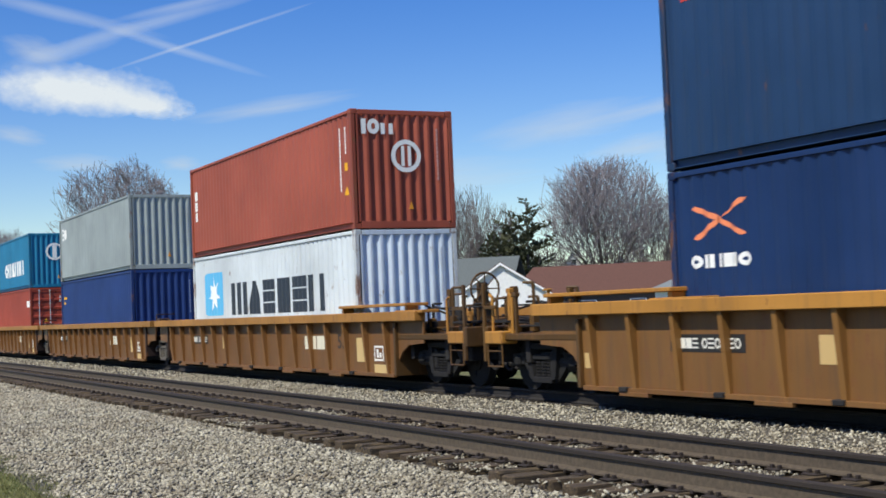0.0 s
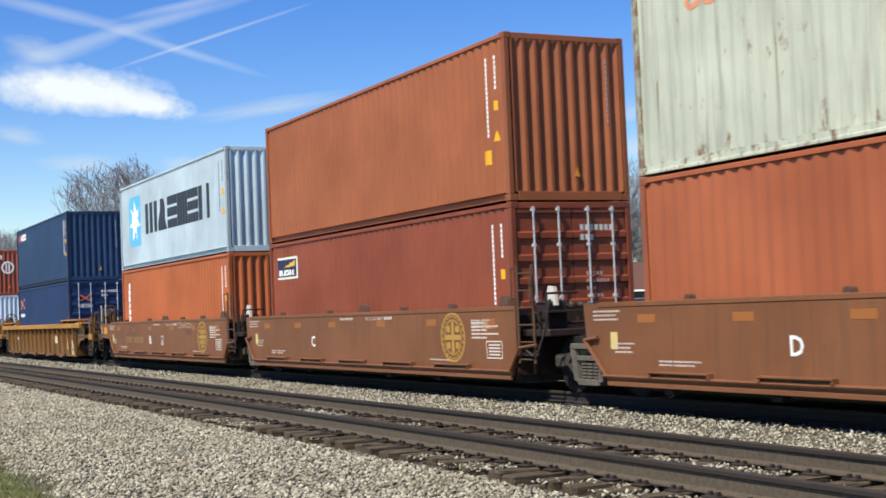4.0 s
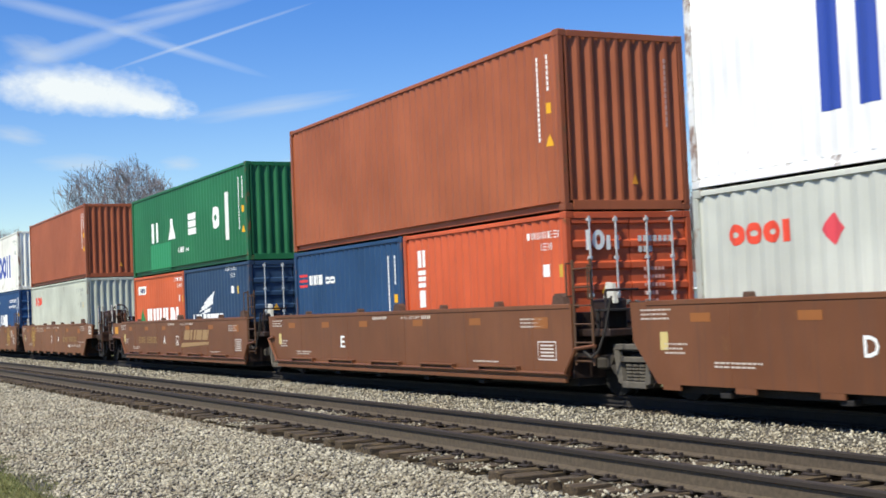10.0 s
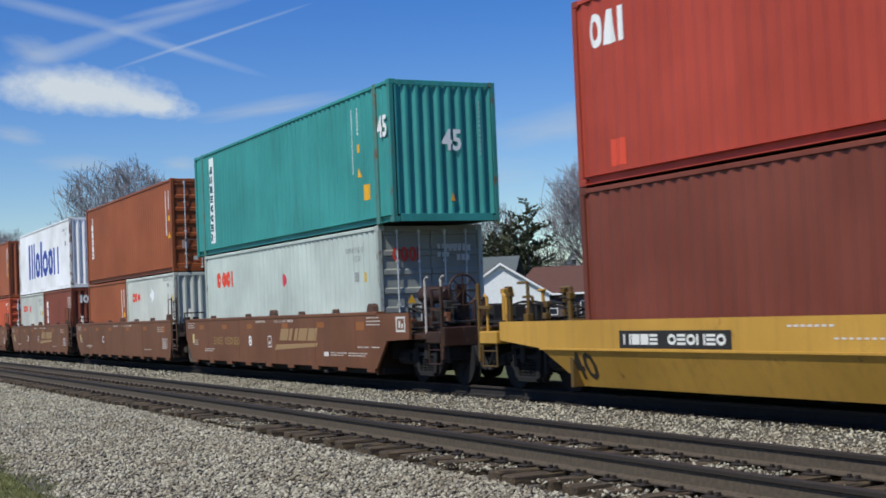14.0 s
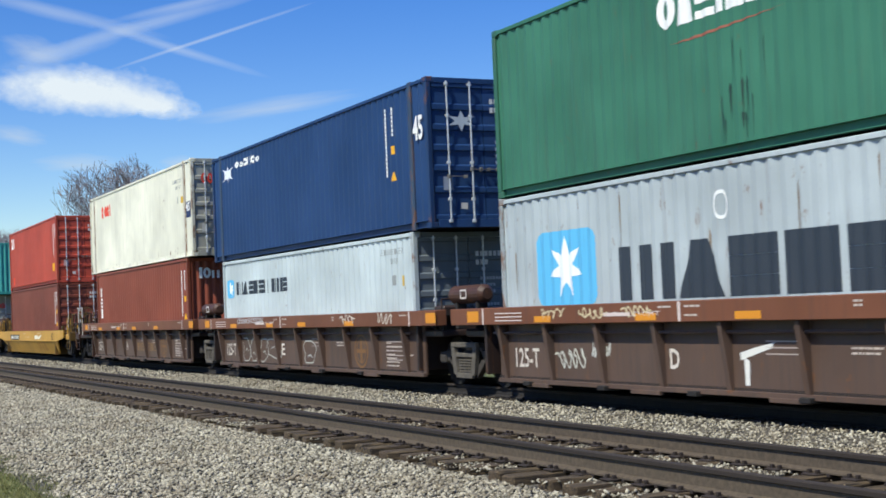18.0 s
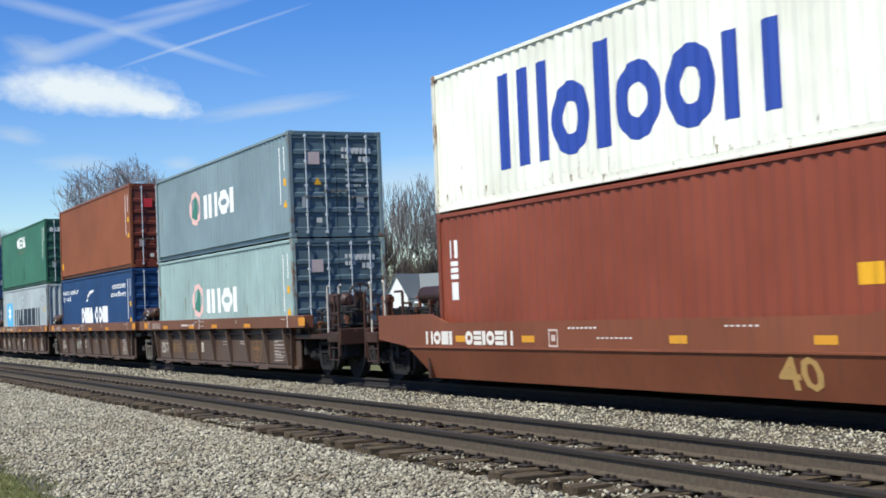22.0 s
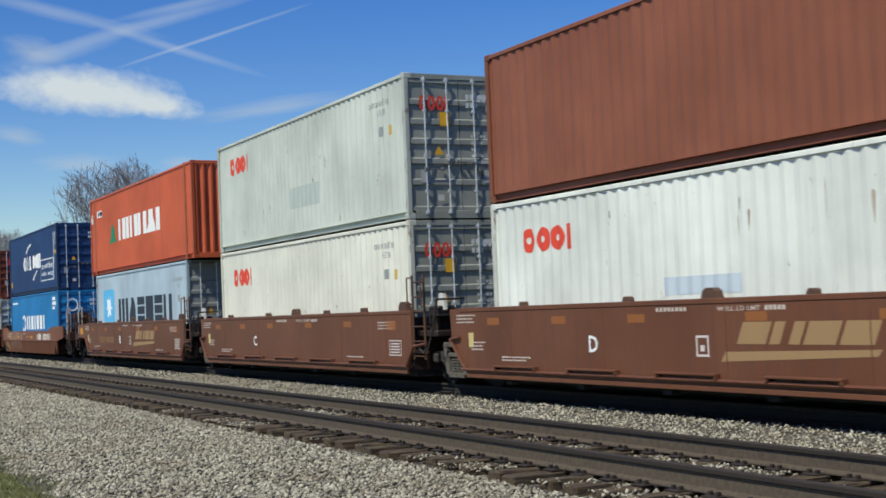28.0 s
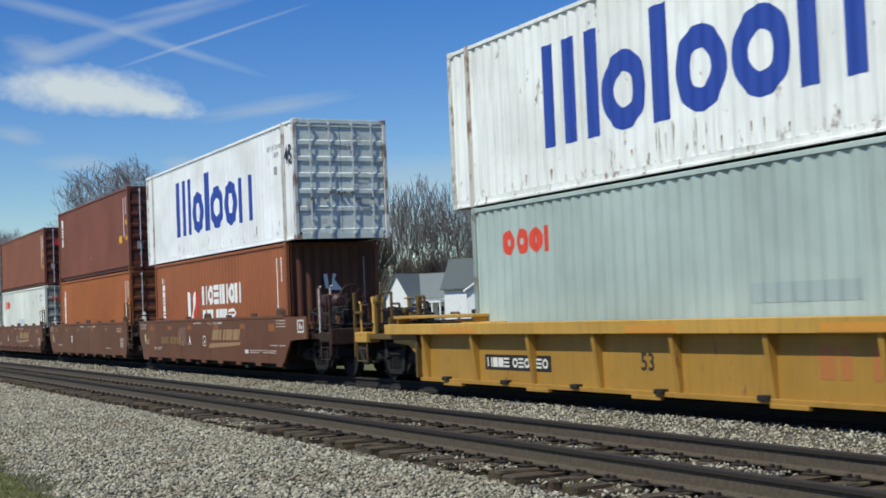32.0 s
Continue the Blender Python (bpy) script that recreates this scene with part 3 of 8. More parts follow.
def wheelset(bm):
    """Two wheels on an axle along y, centred on its own origin."""
    tube(bm, (0, -0.9, 0), (0, 0.9, 0), 0.08, n=8)
    for s in (-1, 1):
        tube(bm, (0, s * 0.70, 0), (0, s * 0.82, 0), 0.455, n=28)
        tube(bm, (0, s * 0.675, 0), (0, s * 0.70, 0), 0.485, n=28)
        tube(bm, (0, s * 0.82, 0), (0, s * 0.86, 0), 0.17, n=12)
        for k in range(3):
            a = 2 * math.pi * k / 3
            rbox(bm, 0.26 * math.cos(a) - 0.05, 0.26 * math.cos(a) + 0.05, s * 0.82 - 0.012, s * 0.82 + 0.012, 0.26 * math.sin(a) - 0.05, 0.26 * math.sin(a) + 0.05, 0.004)


def add_truck(car, x, origin_x, dusty=False):
    t = part("truck", lambda b: (rbox(b, -0.22, 0.22, -1.05, 1.05, 0.42, 0.66, 0.02), rbox(b, -0.16, 0.16, -0.3, 0.3, 0.66, 0.82, 0.02)), rubber_dark, car, "two-axle cast steel railway truck", key=("bolster",), at=pose(x, 0, 0))
    for s in (-1, 1):
        part("side_frame", truck_frame, truck_iron if dusty else shaded_iron, t, "dusty grey side frame" if dusty else "black side frame with shade put into its colour", key=("frame",), at=pose(0, s * 1.02, 0, 0, 0, 0 if s < 0 else 180))
        part("spring_nest", spring_nest, spring_iron if dusty else truck_shaded, t, "springs and bolster end", key=("springs",), at=pose(0, s * 1.02, 0, 0, 0, 0 if s < 0 else 180))
    for dx in (-0.4, 0.4):
        part("brake_beam", lambda b: (rbox(b, -0.05, 0.05, -0.8, 0.8, 0.28, 0.4, 0.015), tube(b, (0, -0.5, 0.34), (0, 0.0, 0.52), 0.03, n=6), tube(b, (0, 0.5, 0.34), (0, 0.0, 0.52), 0.03, n=6)), rubber_dark, t, key=("beam",), at=pose(dx, 0, 0))
    for dx in (-0.89, 0.89):
        w = part("wheelset", wheelset, wheel_iron, t, key=("wheelset",), at=pose(dx, 0, 0.457))
        wheelsets.append((w, dx, origin_x + x + dx))


def outline_flat(l_end, r_end):
    """Side sheet of a smooth well: x, z points; ends are 'joint' (shared truck) or 'coupler'."""
    low, top = 0.28, 1.42
    left = [(-6.7, low), (-7.25, 0.86), (-7.3, top)] if l_end == "joint" else [(-6.35, low), (-6.5, 0.42), (-6.95, 0.84), (-8.2, 0.88), (-8.25, top - 0.03)]
    right = [(6.55, top), (6.55, 0.75), (6.35, low)] if r_end == "joint" else [(8.0, top - 0.03), (8.0, 0.88), (6.95, 0.84), (6.4, low)]
    return left + right


def well_label(col, extra=""):
    return col + " railway well car carrying stacked containers" + extra


lug_mat = plain("worn_lug_steel", (84, 60, 46), 0.8, 0, 0.25)


def ladder(bm, x0, x1, y, z0, z1, n):
    for x in (x0, x1):
        tube(bm, (x, y, z0), (x, y, z1), 0.024, n=6)
    for i in range(n):
        z = z0 + 0.06 + (z1 - z0 - 0.2) * i / (n - 1)
        tube(bm, (x0, y, z), (x1, y, z), 0.016, n=6)


def grab(bm, p, q, out=0.09, r=0.014):
    """A bent grab iron from p to q, standing out along -y."""
    p, q = Vector(p), Vector(q)
    o = Vector((0, -out, 0))
    tube(bm, p, p + o, r, n=6)
    tube(bm, p + o, q + o, r, n=6)
    tube(bm, q + o, q, r, n=6)


def coupler_end(car, s, x0, paint_mat, rgb, tall=True, wheel=True, tank=True):
    """Platform, brake gear, rails and coupler over an end truck; s is the way out, x0 the well's end."""
    # half-tone of the car's paint, with rust and streaks
    dark_coat = coat(tuple(int(c * 0.5) for c in rgb), 0.5, 0.4)
    part("well_bulkhead", lambda b: rbox(b, -0.02, 0.06, -1.42, 1.42, 0.15, 1.2, 0.01), dark_coat, car, key=("bulkhead",), at=pose(x0 - s * 0.05, 0, 0))
    p = part("end_platform", lambda b: (rbox(b, 0, 3.0, -1.35, 1.35, 0.86, 0.98, 0.02), rbox(b, 0.1, 2.9, -0.25, 0.25, 0.62, 0.86, 0.02), rbox(b, 2.85, 3.0, -1.4, 1.4, 0.74, 1.1, 0.02)), dark_coat, car, key=("platform", s), at=pose(x0, 0, 0, 0, 0, 0 if s > 0 else 180))
    # sill widened beyond need, to hide sunlit ground and keep the underside dark
    part("draft_sill", lambda b: rbox(b, 0.1, 2.95, -0.6, 0.6, 0.56, 0.87, 0.02), rubber_dark, p, "dark underframe sill, widened to block the view below", key=("draft",))
    part("coupler", lambda b: (rbox(b, 2.9, 3.55, -0.1, 0.1, 0.72, 0.92, 0.02), rbox(b, 3.35, 3.75, -0.17, 0.14, 0.68, 0.96, 0.04)), rubber_dark, p, key=("coupler",))
    def steps(b):
        for x in (2.35, 2.85):
            tube(b, (x, 0, 0.42), (x, 0, 1.0), 0.018, n=6)
        tube(b, (2.35, 0, 0.42), (2.85, 0, 0.42), 0.018, n=6)
        tube(b, (2.35, 0, 0.68), (2.85, 0, 0.68), 0.014, n=6)
    part("stirrup_step", steps, dark_coat, p, key=("steps",), at=pose(0, -1.38, 0) if s > 0 else pose(0, 1.38, 0))
    part("step_box", lambda b: rbox(b, 2.3, 2.9, -1.42, -1.1, 0.80, 1.02, 0.02), dark_coat if tall else paint_mat, p, key=("stepbox",), at=pose(0, 0, 0) if s > 0 else pose(0, 2.52, 0))
    g = random.Random(31)
    for k in range(9):
        x, y, z = g.uniform(0.3, 2.6), g.uniform(-1.1, 1.0), g.uniform(0.98, 1.2)
        w, d, h = g.uniform(0.08, 0.3), g.uniform(0.08, 0.25), g.uniform(0.1, 0.5)
        part("valve_box", lambda b: rbox(b, x, x + w, y, y + d, 0.97, z + h * 0.6, 0.015), rubber_dark, p, "black valve housing", key=("vbox", k))
    for k in range(8):
        y, z = g.uniform(-1.25, 1.1), g.uniform(0.95, 1.6)
        q0, q1, rr = (g.uniform(0.2, 0.8), y, z), (g.uniform(1.8, 2.9), y + g.uniform(-0.3, 0.3), z + g.uniform(-0.3, 0.2)), g.uniform(0.012, 0.028)
        part("brake_rod", lambda b: tube(b, q0, q1, rr, n=6), rubber_dark, p, key=("grod", k))
    def hose(b):
        pipe(b, [(2.4 + 0.12 * k, -0.6, 0.62 - 0.06 * (3 - abs(k - 3))) for k in range(7)], 0.02)
    part("air_hose", hose, rubber_dark, p, "hanging black air hose", key=("ghose",))
    part("uncoupling_lever", lambda b: (tube(b, (2.95, -1.35, 0.78), (2.95, 0.1, 0.82), 0.016, n=6), tube(b, (2.95, -1.35, 0.78), (2.95, -1.4, 0.55), 0.016, n=6)), rubber_dark, p, key=("glever",))
    # cylinder added to darken the open gap below the platform
    part("brake_cylinder", lambda b: (tube(b, (0.35, -0.95 * s, 0.5), (1.15, -0.95 * s, 0.5), 0.15, n=12), rbox(b, 1.15, 1.25, -0.95 * s - 0.18, -0.95 * s + 0.18, 0.32, 0.68, 0.02), tube(b, (1.25, -0.95 * s, 0.5), (2.2, -0.7 * s, 0.46), 0.025, n=6)), rubber_dark, p, "black brake cylinder added to darken the gap under the platform", key=("cyl", s))
    for x in (0.25, 1.75, 2.7):
        part("cross_sill", lambda b: rbox(b, 0, 0.14, -1.2, 1.2, 0.48, 0.86, 0.015), rubber_dark, p, "black cross member", key=("xsill",), at=pose(x, 0, 0))
    for k in range(4):
        x, z = 2.55 + 0.22 * k, g.uniform(0.28, 0.4)
        y = -0.2 * k * s - 0.25 * s
        part("air_hose", lambda b: pipe(b, [(x + 0.09 * j, y, 0.74 - (0.74 - z) * math.sin(math.pi * j / 8)) for j in range(9)], 0.026), rubber_dark, p, "hanging black air hose", key=("hang", k, s))
    for k in range(7):
        x, y = 0.35 + 0.37 * k, -(0.25 + 0.13 * ((k * 5) % 7)) * s
        h = g.uniform(0.25, 0.95)
        part("standpipe", lambda b: (tube(b, (x, y, 0.97), (x, y, 0.97 + h), 0.03, n=6), tube(b, (x, y, 0.97 + h), (x + 0.16, y + 0.1, 0.97 + h), 0.026, n=6), rbox(b, x - 0.06, x + 0.08, y - 0.06, y + 0.06, 1.0, 1.0 + 0.35 * h, 0.01)), rubber_dark if k % 2 else dark_coat, p, "dark upright pipe", key=("spipe", k, s))
    r = random.Random(77 if s > 0 else 78)
    for k in range(9):
        x, y = r.uniform(0.2, 2.8), r.uniform(-1.3, -0.2) * s
        h = r.uniform(0.2, 0.75)
        part("bracket_post", lambda b: (rbox(b, x, x + r.uniform(0.03, 0.1), y - 0.03, y + 0.03, 0.97, 0.97 + h, 0.008), rbox(b, x - 0.03, x + r.uniform(0.06, 0.15), y - 0.05, y + 0.05, 0.95 + h, 0.99 + h + r.uniform(0, 0.1), 0.01)), dark_coat if k % 3 else paint_mat, p, key=("bpost", k, s))
    for k in range(5):
        y0, z0 = r.uniform(-1.3, -0.5) * s, r.uniform(1.0, 1.7)
        part("brake_rod", lambda b: tube(b, (r.uniform(0.1, 0.5), y0, z0), (r.uniform(1.6, 2.8), y0 * r.uniform(0.8, 1.1), z0 + r.uniform(-0.3, 0.15)), 0.02, n=6), dark_coat if k % 2 else rubber_dark, p, key=("brod", k, s))
    def rails(b):
        tube(b, (0, 0, 0.95), (0, 0, 2.0 if tall else 1.6), 0.027, n=8)
        tube(b, (0, 0, 2.0 if tall else 1.6), (0.1, 0, 2.05 if tall else 1.65), 0.024, n=8)
    for x in (2.1, 2.78):
        part("handrail", rails, post_pale if tall else paint_mat, p, "pale upright handrail" if tall else "", key=("rails", tall), at=pose(x, -1.3 * s, 0))
    part("ladder_post", lambda b: (rbox(b, 2.9, 2.97, -1.38 * s - 0.03, -1.38 * s + 0.03, 0.5, 1.85, 0.01), rbox(b, 2.5, 2.97, -1.38 * s - 0.03, -1.38 * s + 0.03, 1.4, 1.46, 0.008)), dark_coat, p, key=("lpost", s))
    part("side_rail", lambda b: [tube(b, a, c, 0.018, n=6) for a, c in (((0.5, -0.9 * s, 0.98), (0.5, -0.9 * s, 1.45)), ((0.5, -0.9 * s, 1.45), (2.7, -0.9 * s, 1.45)), ((1.6, -0.9 * s, 0.98), (1.6, -0.9 * s, 1.45)))], rubber_dark, p, key=("siderail", s))
    part("crossover_walk", lambda b: rbox(b, 2.3, 2.75, -1.3, 1.3, 1.16, 1.2, 0.004), rubber_dark, p, "open steel walkway grating", key=("walk",))
    if wheel and s > 0:
        def brake(b):
            ring(b, (2.12, -0.5 * s, 1.78), (1, 0, 0), 0.3, 0.022)
            for k in range(4):
                a = math.pi * k / 4
                tube(b, (2.12, -0.5 * s - 0.3 * math.cos(a), 1.78 - 0.3 * math.sin(a)), (2.12, -0.5 * s + 0.3 * math.cos(a), 1.78 + 0.3 * math.sin(a)), 0.014, n=5)
            rbox(b, 1.95, 2.1, -0.5 * s - 0.1, -0.5 * s + 0.1, 1.5, 1.9, 0.03)
            rbox(b, 1.9, 2.08, -0.5 * s - 0.16, -0.5 * s + 0.16, 0.95, 1.55, 0.02)
            rbox(b, 1.86, 1.98, -0.5 * s - 0.3, -0.5 * s + 0.1, 0.95, 1.3, 0.02)
        part("hand_brake", brake, dark_coat, p, "spoked hand brake wheel and gear box", key=("brake", s))
    if tank:
        part("air_reservoir", lambda b: (tube(b, (0.7, -0.62 * s, 1.72), (1.62, -0.62 * s, 1.72), 0.175, n=20), tube(b, (0.62, -0.62 * s, 1.72), (0.7, -0.62 * s, 1.72), 0.1, 0.175, n=20), tube(b, (1.62, -0.62 * s, 1.72), (1.7, -0.62 * s, 1.72), 0.175, 0.1, n=20), rbox(b, 0.8, 0.9, -0.75 * s, -0.5 * s, 0.96, 1.6, 0.01) if s > 0 else rbox(b, 0.8, 0.9, 0.5, 0.75, 0.96, 1.6, 0.01)), coat((62, 42, 37), 0.4, 0.3), p, "horizontal brown brake air cylinder", key=("tank", s))
        part("valve_gear", lambda b: (rbox(b, 1.85, 2.15, -0.9, -0.6, 0.96, 1.6, 0.03), rbox(b, 1.9, 2.2, 0.1, 0.5, 0.96, 1.5, 0.03), tube(b, (0.4, -1.2, 1.05), (2.6, -1.2, 1.1), 0.03, n=6), tube(b, (0.4, -1.0, 1.0), (2.9, -0.9, 0.7), 0.025, n=6)), rubber_dark, p, key=("valves",))
    return p


def joint_end(car, s, x0, mat, base=0.0):
    """Narrow end over a shared truck: bulkhead, walk and pivot casting."""
    # dark brown coat with rust and streaks
    dark_coat = coat((48, 35, 30), 0.4, 0.4)
    p = part("end_platform", lambda b: (rbox(b, 0, 0.95, -1.3, 1.3, 0.92, 1.04, 0.02), rbox(b, 0.0, 1.45, -0.35, 0.35, 0.66, 0.92, 0.03), rbox(b, 0.0, 0.08, -1.4, 1.4, 0.28, 1.3, 0.01)), dark_coat, car, key=("joint", s), at=pose(x0, 0, 0, 0, 0, 0 if s > 0 else 180))
    part("air_reservoir", lambda b: (tube(b, (0.5, -1.15, 1.12), (0.5, -0.1, 1.12), 0.17, n=14), tube(b, (0.5, -1.22, 1.12), (0.5, -1.15, 1.12), 0.1, 0.17, n=14), rbox(b, 0.4, 0.6, -0.9, -0.8, 0.95, 1.05, 0.01)), dark_coat, p, "dark brown brake air tank", key=("jtank",)) if s < 0 else part("brake_valve", lambda b: (rbox(b, 0.2, 0.6, -1.1, -0.7, 1.02, 1.5, 0.04), tube(b, (0.3, -1.2, 1.1), (0.3, 0.9, 1.16), 0.03, n=6), tube(b, (0.75, -1.2, 1.0), (0.75, -1.2, 1.62), 0.022, n=6), tube(b, (0.75, -1.2, 1.62), (0.75, -0.6, 1.62), 0.022, n=6)), dark_coat, p, key=("jvalve",))
    part("crossover_walk", lambda b: (rbox(b, 0.55, 0.95, -1.28, 1.28, 1.3, 1.34, 0.006), tube(b, (0.6, -1.25, 1.05), (0.6, -1.25, 1.3), 0.03, n=6), tube(b, (0.6, 1.25, 1.05), (0.6, 1.25, 1.3), 0.03, n=6)), rubber_dark, p, key=("jwalk",))
    return p


post_pale = plain("pale_worn_post", (176, 168, 156), 0.7, 0, 0.15)


def guide(car, x, y, mat):
    part("guide_plate", lambda b: prism(b, [(-0.17, 0.0), (0.17, 0.0), (0.12, 0.3), (-0.06, 0.32)], "y", -0.03, 0.03), mat, car, "pale tapered container guide plate", key=("guide",), at=pose(x, y, 1.42))


pale_plate = plain("pale_grey_plate", (205, 202, 190), 0.7, 0, 0.12)


def well_floor(car, half, wide=1.3):
    part("well_floor", lambda b: (box(b, -half, half, -wide, wide, 0.16, 0.27), [rbox(b, -half + 1.0 + k * 2.2, -half + 1.2 + k * 2.2, -wide - 0.14, wide + 0.14, 0.13, 0.2, 0.01) for k in range(int(half * 2 / 2.2))]), rubber_dark, car, "well floor with shade put into its near-black colour", key=("wfloor", half, wide))


def tiny_rows(car, rows, seed, face, rgb=(196, 182, 168)):
    """Rows of unreadably small writing as plain bars of uneven length."""
    r = random.Random(seed)
    pol = []
    for u, z, w in rows:
        x = u
        while x < u + w:
            n = r.uniform(0.025, 0.11)
            pol.append(rect(x, z, min(x + n, u + w), z + 0.026))
            x += n + 0.018
    decal(car, "data_marking", pol, rgb, "rows of small white data", **face)


def flat_well(xc, l_end, r_end, rgb, style, letter, emblem, logo, number=False, swap=False):
    """Smooth-sided articulated well; style 'pipe' has a brake pipe and step brackets low down, 'slot' notched tabs."""
    mat = coat(rgb, 0.3, 0.3)
    car = thing("well_car", well_label("brown steel"), "railway well car", "well cars of the train", at=pose(xc, TRAIN_Y, 0))
    pts = outline_flat(l_end, r_end)
    for s in (-1, 1):
        side = part("side_sheet", lambda b: prism(b, pts, "y", -SIDE, -SIDE + 0.05), mat, car, key=("flat", l_end, r_end), at=pose(0, 0, 0) if s < 0 else pose(0, 2 * SIDE - 0.05, 0))
        x0, x1 = pts[0][0], pts[-1][0]
        if s < 0:
            if style == "pipe":
                part("brake_pipe", lambda b: tube(b, (x0 - 0.1, -SIDE - 0.04, 0.36), (x1 + 0.05, -SIDE - 0.04, 0.36), 0.03, n=6), mat, side, key=("lowpipe", l_end, r_end))
                part("lower_flange", lambda b: rbox(b, x0, x1, -SIDE - 0.03, -SIDE + 0.03, 0.22, 0.285, 0.006), mat, side, key=("low", l_end, r_end))
            else:
                for k in range(9):
                    part("flange_tab", lambda b: rbox(b, -0.1, 0.3, -SIDE + 0.002, -SIDE + 0.045, 0.2, 0.285, 0.006), mat, side, key=("tab",), at=pose(x0 + 0.2 + k * (x1 - x0 - 0.6) / 8, 0, 0))
            if style == "pipe":
                for k in range(5):
                    part("step_bracket", lambda b: (rbox(b, 0, 1.35, -SIDE - 0.1, -SIDE - 0.004, 0.425, 0.455, 0.006), rbox(b, 0.0, 0.05, -SIDE - 0.09, -SIDE - 0.004, 0.38, 0.43, 0.004), rbox(b, 1.3, 1.35, -SIDE - 0.09, -SIDE - 0.004, 0.38, 0.43, 0.004)), mat, side, key=("bracket",), at=pose(-5.6 + 2.3 * k, 0, 0))
                part("pipe_bend", lambda b: (tube(b, (x1, -SIDE - 0.04, 0.36), (x1 + 0.35, -SIDE - 0.04, 0.75), 0.03, n=6), tube(b, (x1 + 0.35, -SIDE - 0.04, 0.75), (x1 + 0.9, -SIDE - 0.04, 0.8), 0.03, n=6)), mat, side, key=("bentr", l_end, r_end))
                part("pipe_bend", lambda b: (tube(b, (x0, -SIDE - 0.04, 0.36), (x0 - 0.55, -SIDE - 0.04, 0.88), 0.03, n=6), tube(b, (x0 - 0.55, -SIDE - 0.04, 0.88), (x0 - 1.6 * (l_end != "joint") - 0.2, -SIDE - 0.04, 0.92), 0.03, n=6)), mat, side, key=("bentl", l_end, r_end))
    part("top_chord", lambda b: [rbox(b, -6.9, 6.5, y, y + 0.2, 1.36, 1.435, 0.01) for y in (-SIDE - 0.012,)], mat, car, key=("chord_flat",))
    part("top_chord", lambda b: rbox(b, -6.9, 6.5, SIDE - 0.19, SIDE + 0.012, 1.36, 1.435, 0.01), mat, car, key=("chord_flat2",))
    for x in (-5.1, -2.35, 0.5, 3.05, 5.35):
        part("weld_seam", lambda b: rbox(b, -0.012, 0.012, -SIDE - 0.005, -SIDE + 0.01, 0.3, 1.355, 0.003), mat, car, key=("seam",), at=pose(x, 0, 0))
    well_floor(car, 6.4)
    if r_end == "joint":
        e = joint_end(car, 1, 6.35, mat)
        part("ladder", lambda b: (ladder(b, 6.6, 7.1, -SIDE + 0.03, 0.5, 2.1, 6), rbox(b, 6.55, 7.2, -SIDE + 0.02, -SIDE + 0.06, 0.62, 0.68, 0.005)), coat((96, 62, 48), 0.4, 0.3), car, "rusty side ladder", key=("ladder_flat",))
        for x, z in ((6.55, 1.55), (7.15, 1.5)):
            part("grab_iron", lambda b: grab(b, (0, 0, 0), (0, 0, 0.5)), coat((96, 62, 48), 0.4, 0.3), car, key=("grab",), at=pose(x, -SIDE + 0.03, z))
        part("air_hose", lambda b: pipe(b, [(6.9 + 0.2 * k, -1.5, 0.62 + 0.1 * (k - 1) ** 2) for k in range(5)], 0.02), truck_iron, car, "looped pale air hose", key=("hose",))
        guide(car, 6.85, -0.95, pale_plate)
        guide(car, 6.95, 1.0, pale_plate)
    else:
        coupler_end(car, 1, 6.3, mat, rgb)
        add_truck(car, 8.05, xc)
    if l_end == "joint":
        joint_end(car, -1, -6.35, mat)
        add_truck(car, -7.75, xc, True)
        guide(car, -6.95, 0.95, pale_plate)
    else:
        coupler_end(car, -1, -6.3, mat, rgb)
        add_truck(car, -8.05, xc)
    flat = dict(plane="flat", base=-SIDE)
    tone = tuple(int(c * 0.58 + 0.42 * w) for c, w in zip(rgb, (190, 125, 35)))
    for u in (-5.9, -3.8, -1.7, 0.9, 3.2):
        decal(car, "reflector", [rect(u, 1.13, u + 0.42, 1.25)], tone, "faded yellow reflective strip", **flat)
    decal(car, "reflector", [rect(5.42, 1.06, 5.86, 1.24)], tone, **flat)
    decal(car, "unit_letter", words(letter, 1.4 if swap else -2.74 if not number else -1.56, 0.70, 1.64 if swap else -2.5 if not number else -1.32, 0.95, 0.02), WHITE, "white unit letter", **flat)
    decal(car, "load_marking", words("WELL LD LMT", 0.34, 1.265, 1.2, 1.325, 0.01) + [rect(1.28 + 0.08 * i, 1.265, 1.34 + 0.08 * i, 1.325) for i in range(5)] + [rect(-1.0 + 0.09 * i, 1.275, -0.94 + 0.09 * i, 1.33) for i in range(8)], (200, 185, 170), "small white load limit line", **flat)
    if r_end == "joint":
      decal(car, "notice_frame", [rect(5.52, 0.56, 6.08, 0.58), rect(5.52, 0.84, 6.08, 0.86), rect(5.52, 0.58, 5.54, 0.84), rect(6.06, 0.58, 6.08, 0.84)] + [rect(5.6, 0.615 + 0.055 * k, 6.0, 0.64 + 0.055 * k) for k in range(4)], (215, 205, 195), "white framed notice", **flat)
    decal(car, "test_label", [rect(-6.6, 0.75, -6.42, 1.0)], (205, 185, 120), **flat)
    if emblem or swap:
        gold = (176, 138, 62)
        cu, cv = -4.28 if swap else 4.27, 0.92
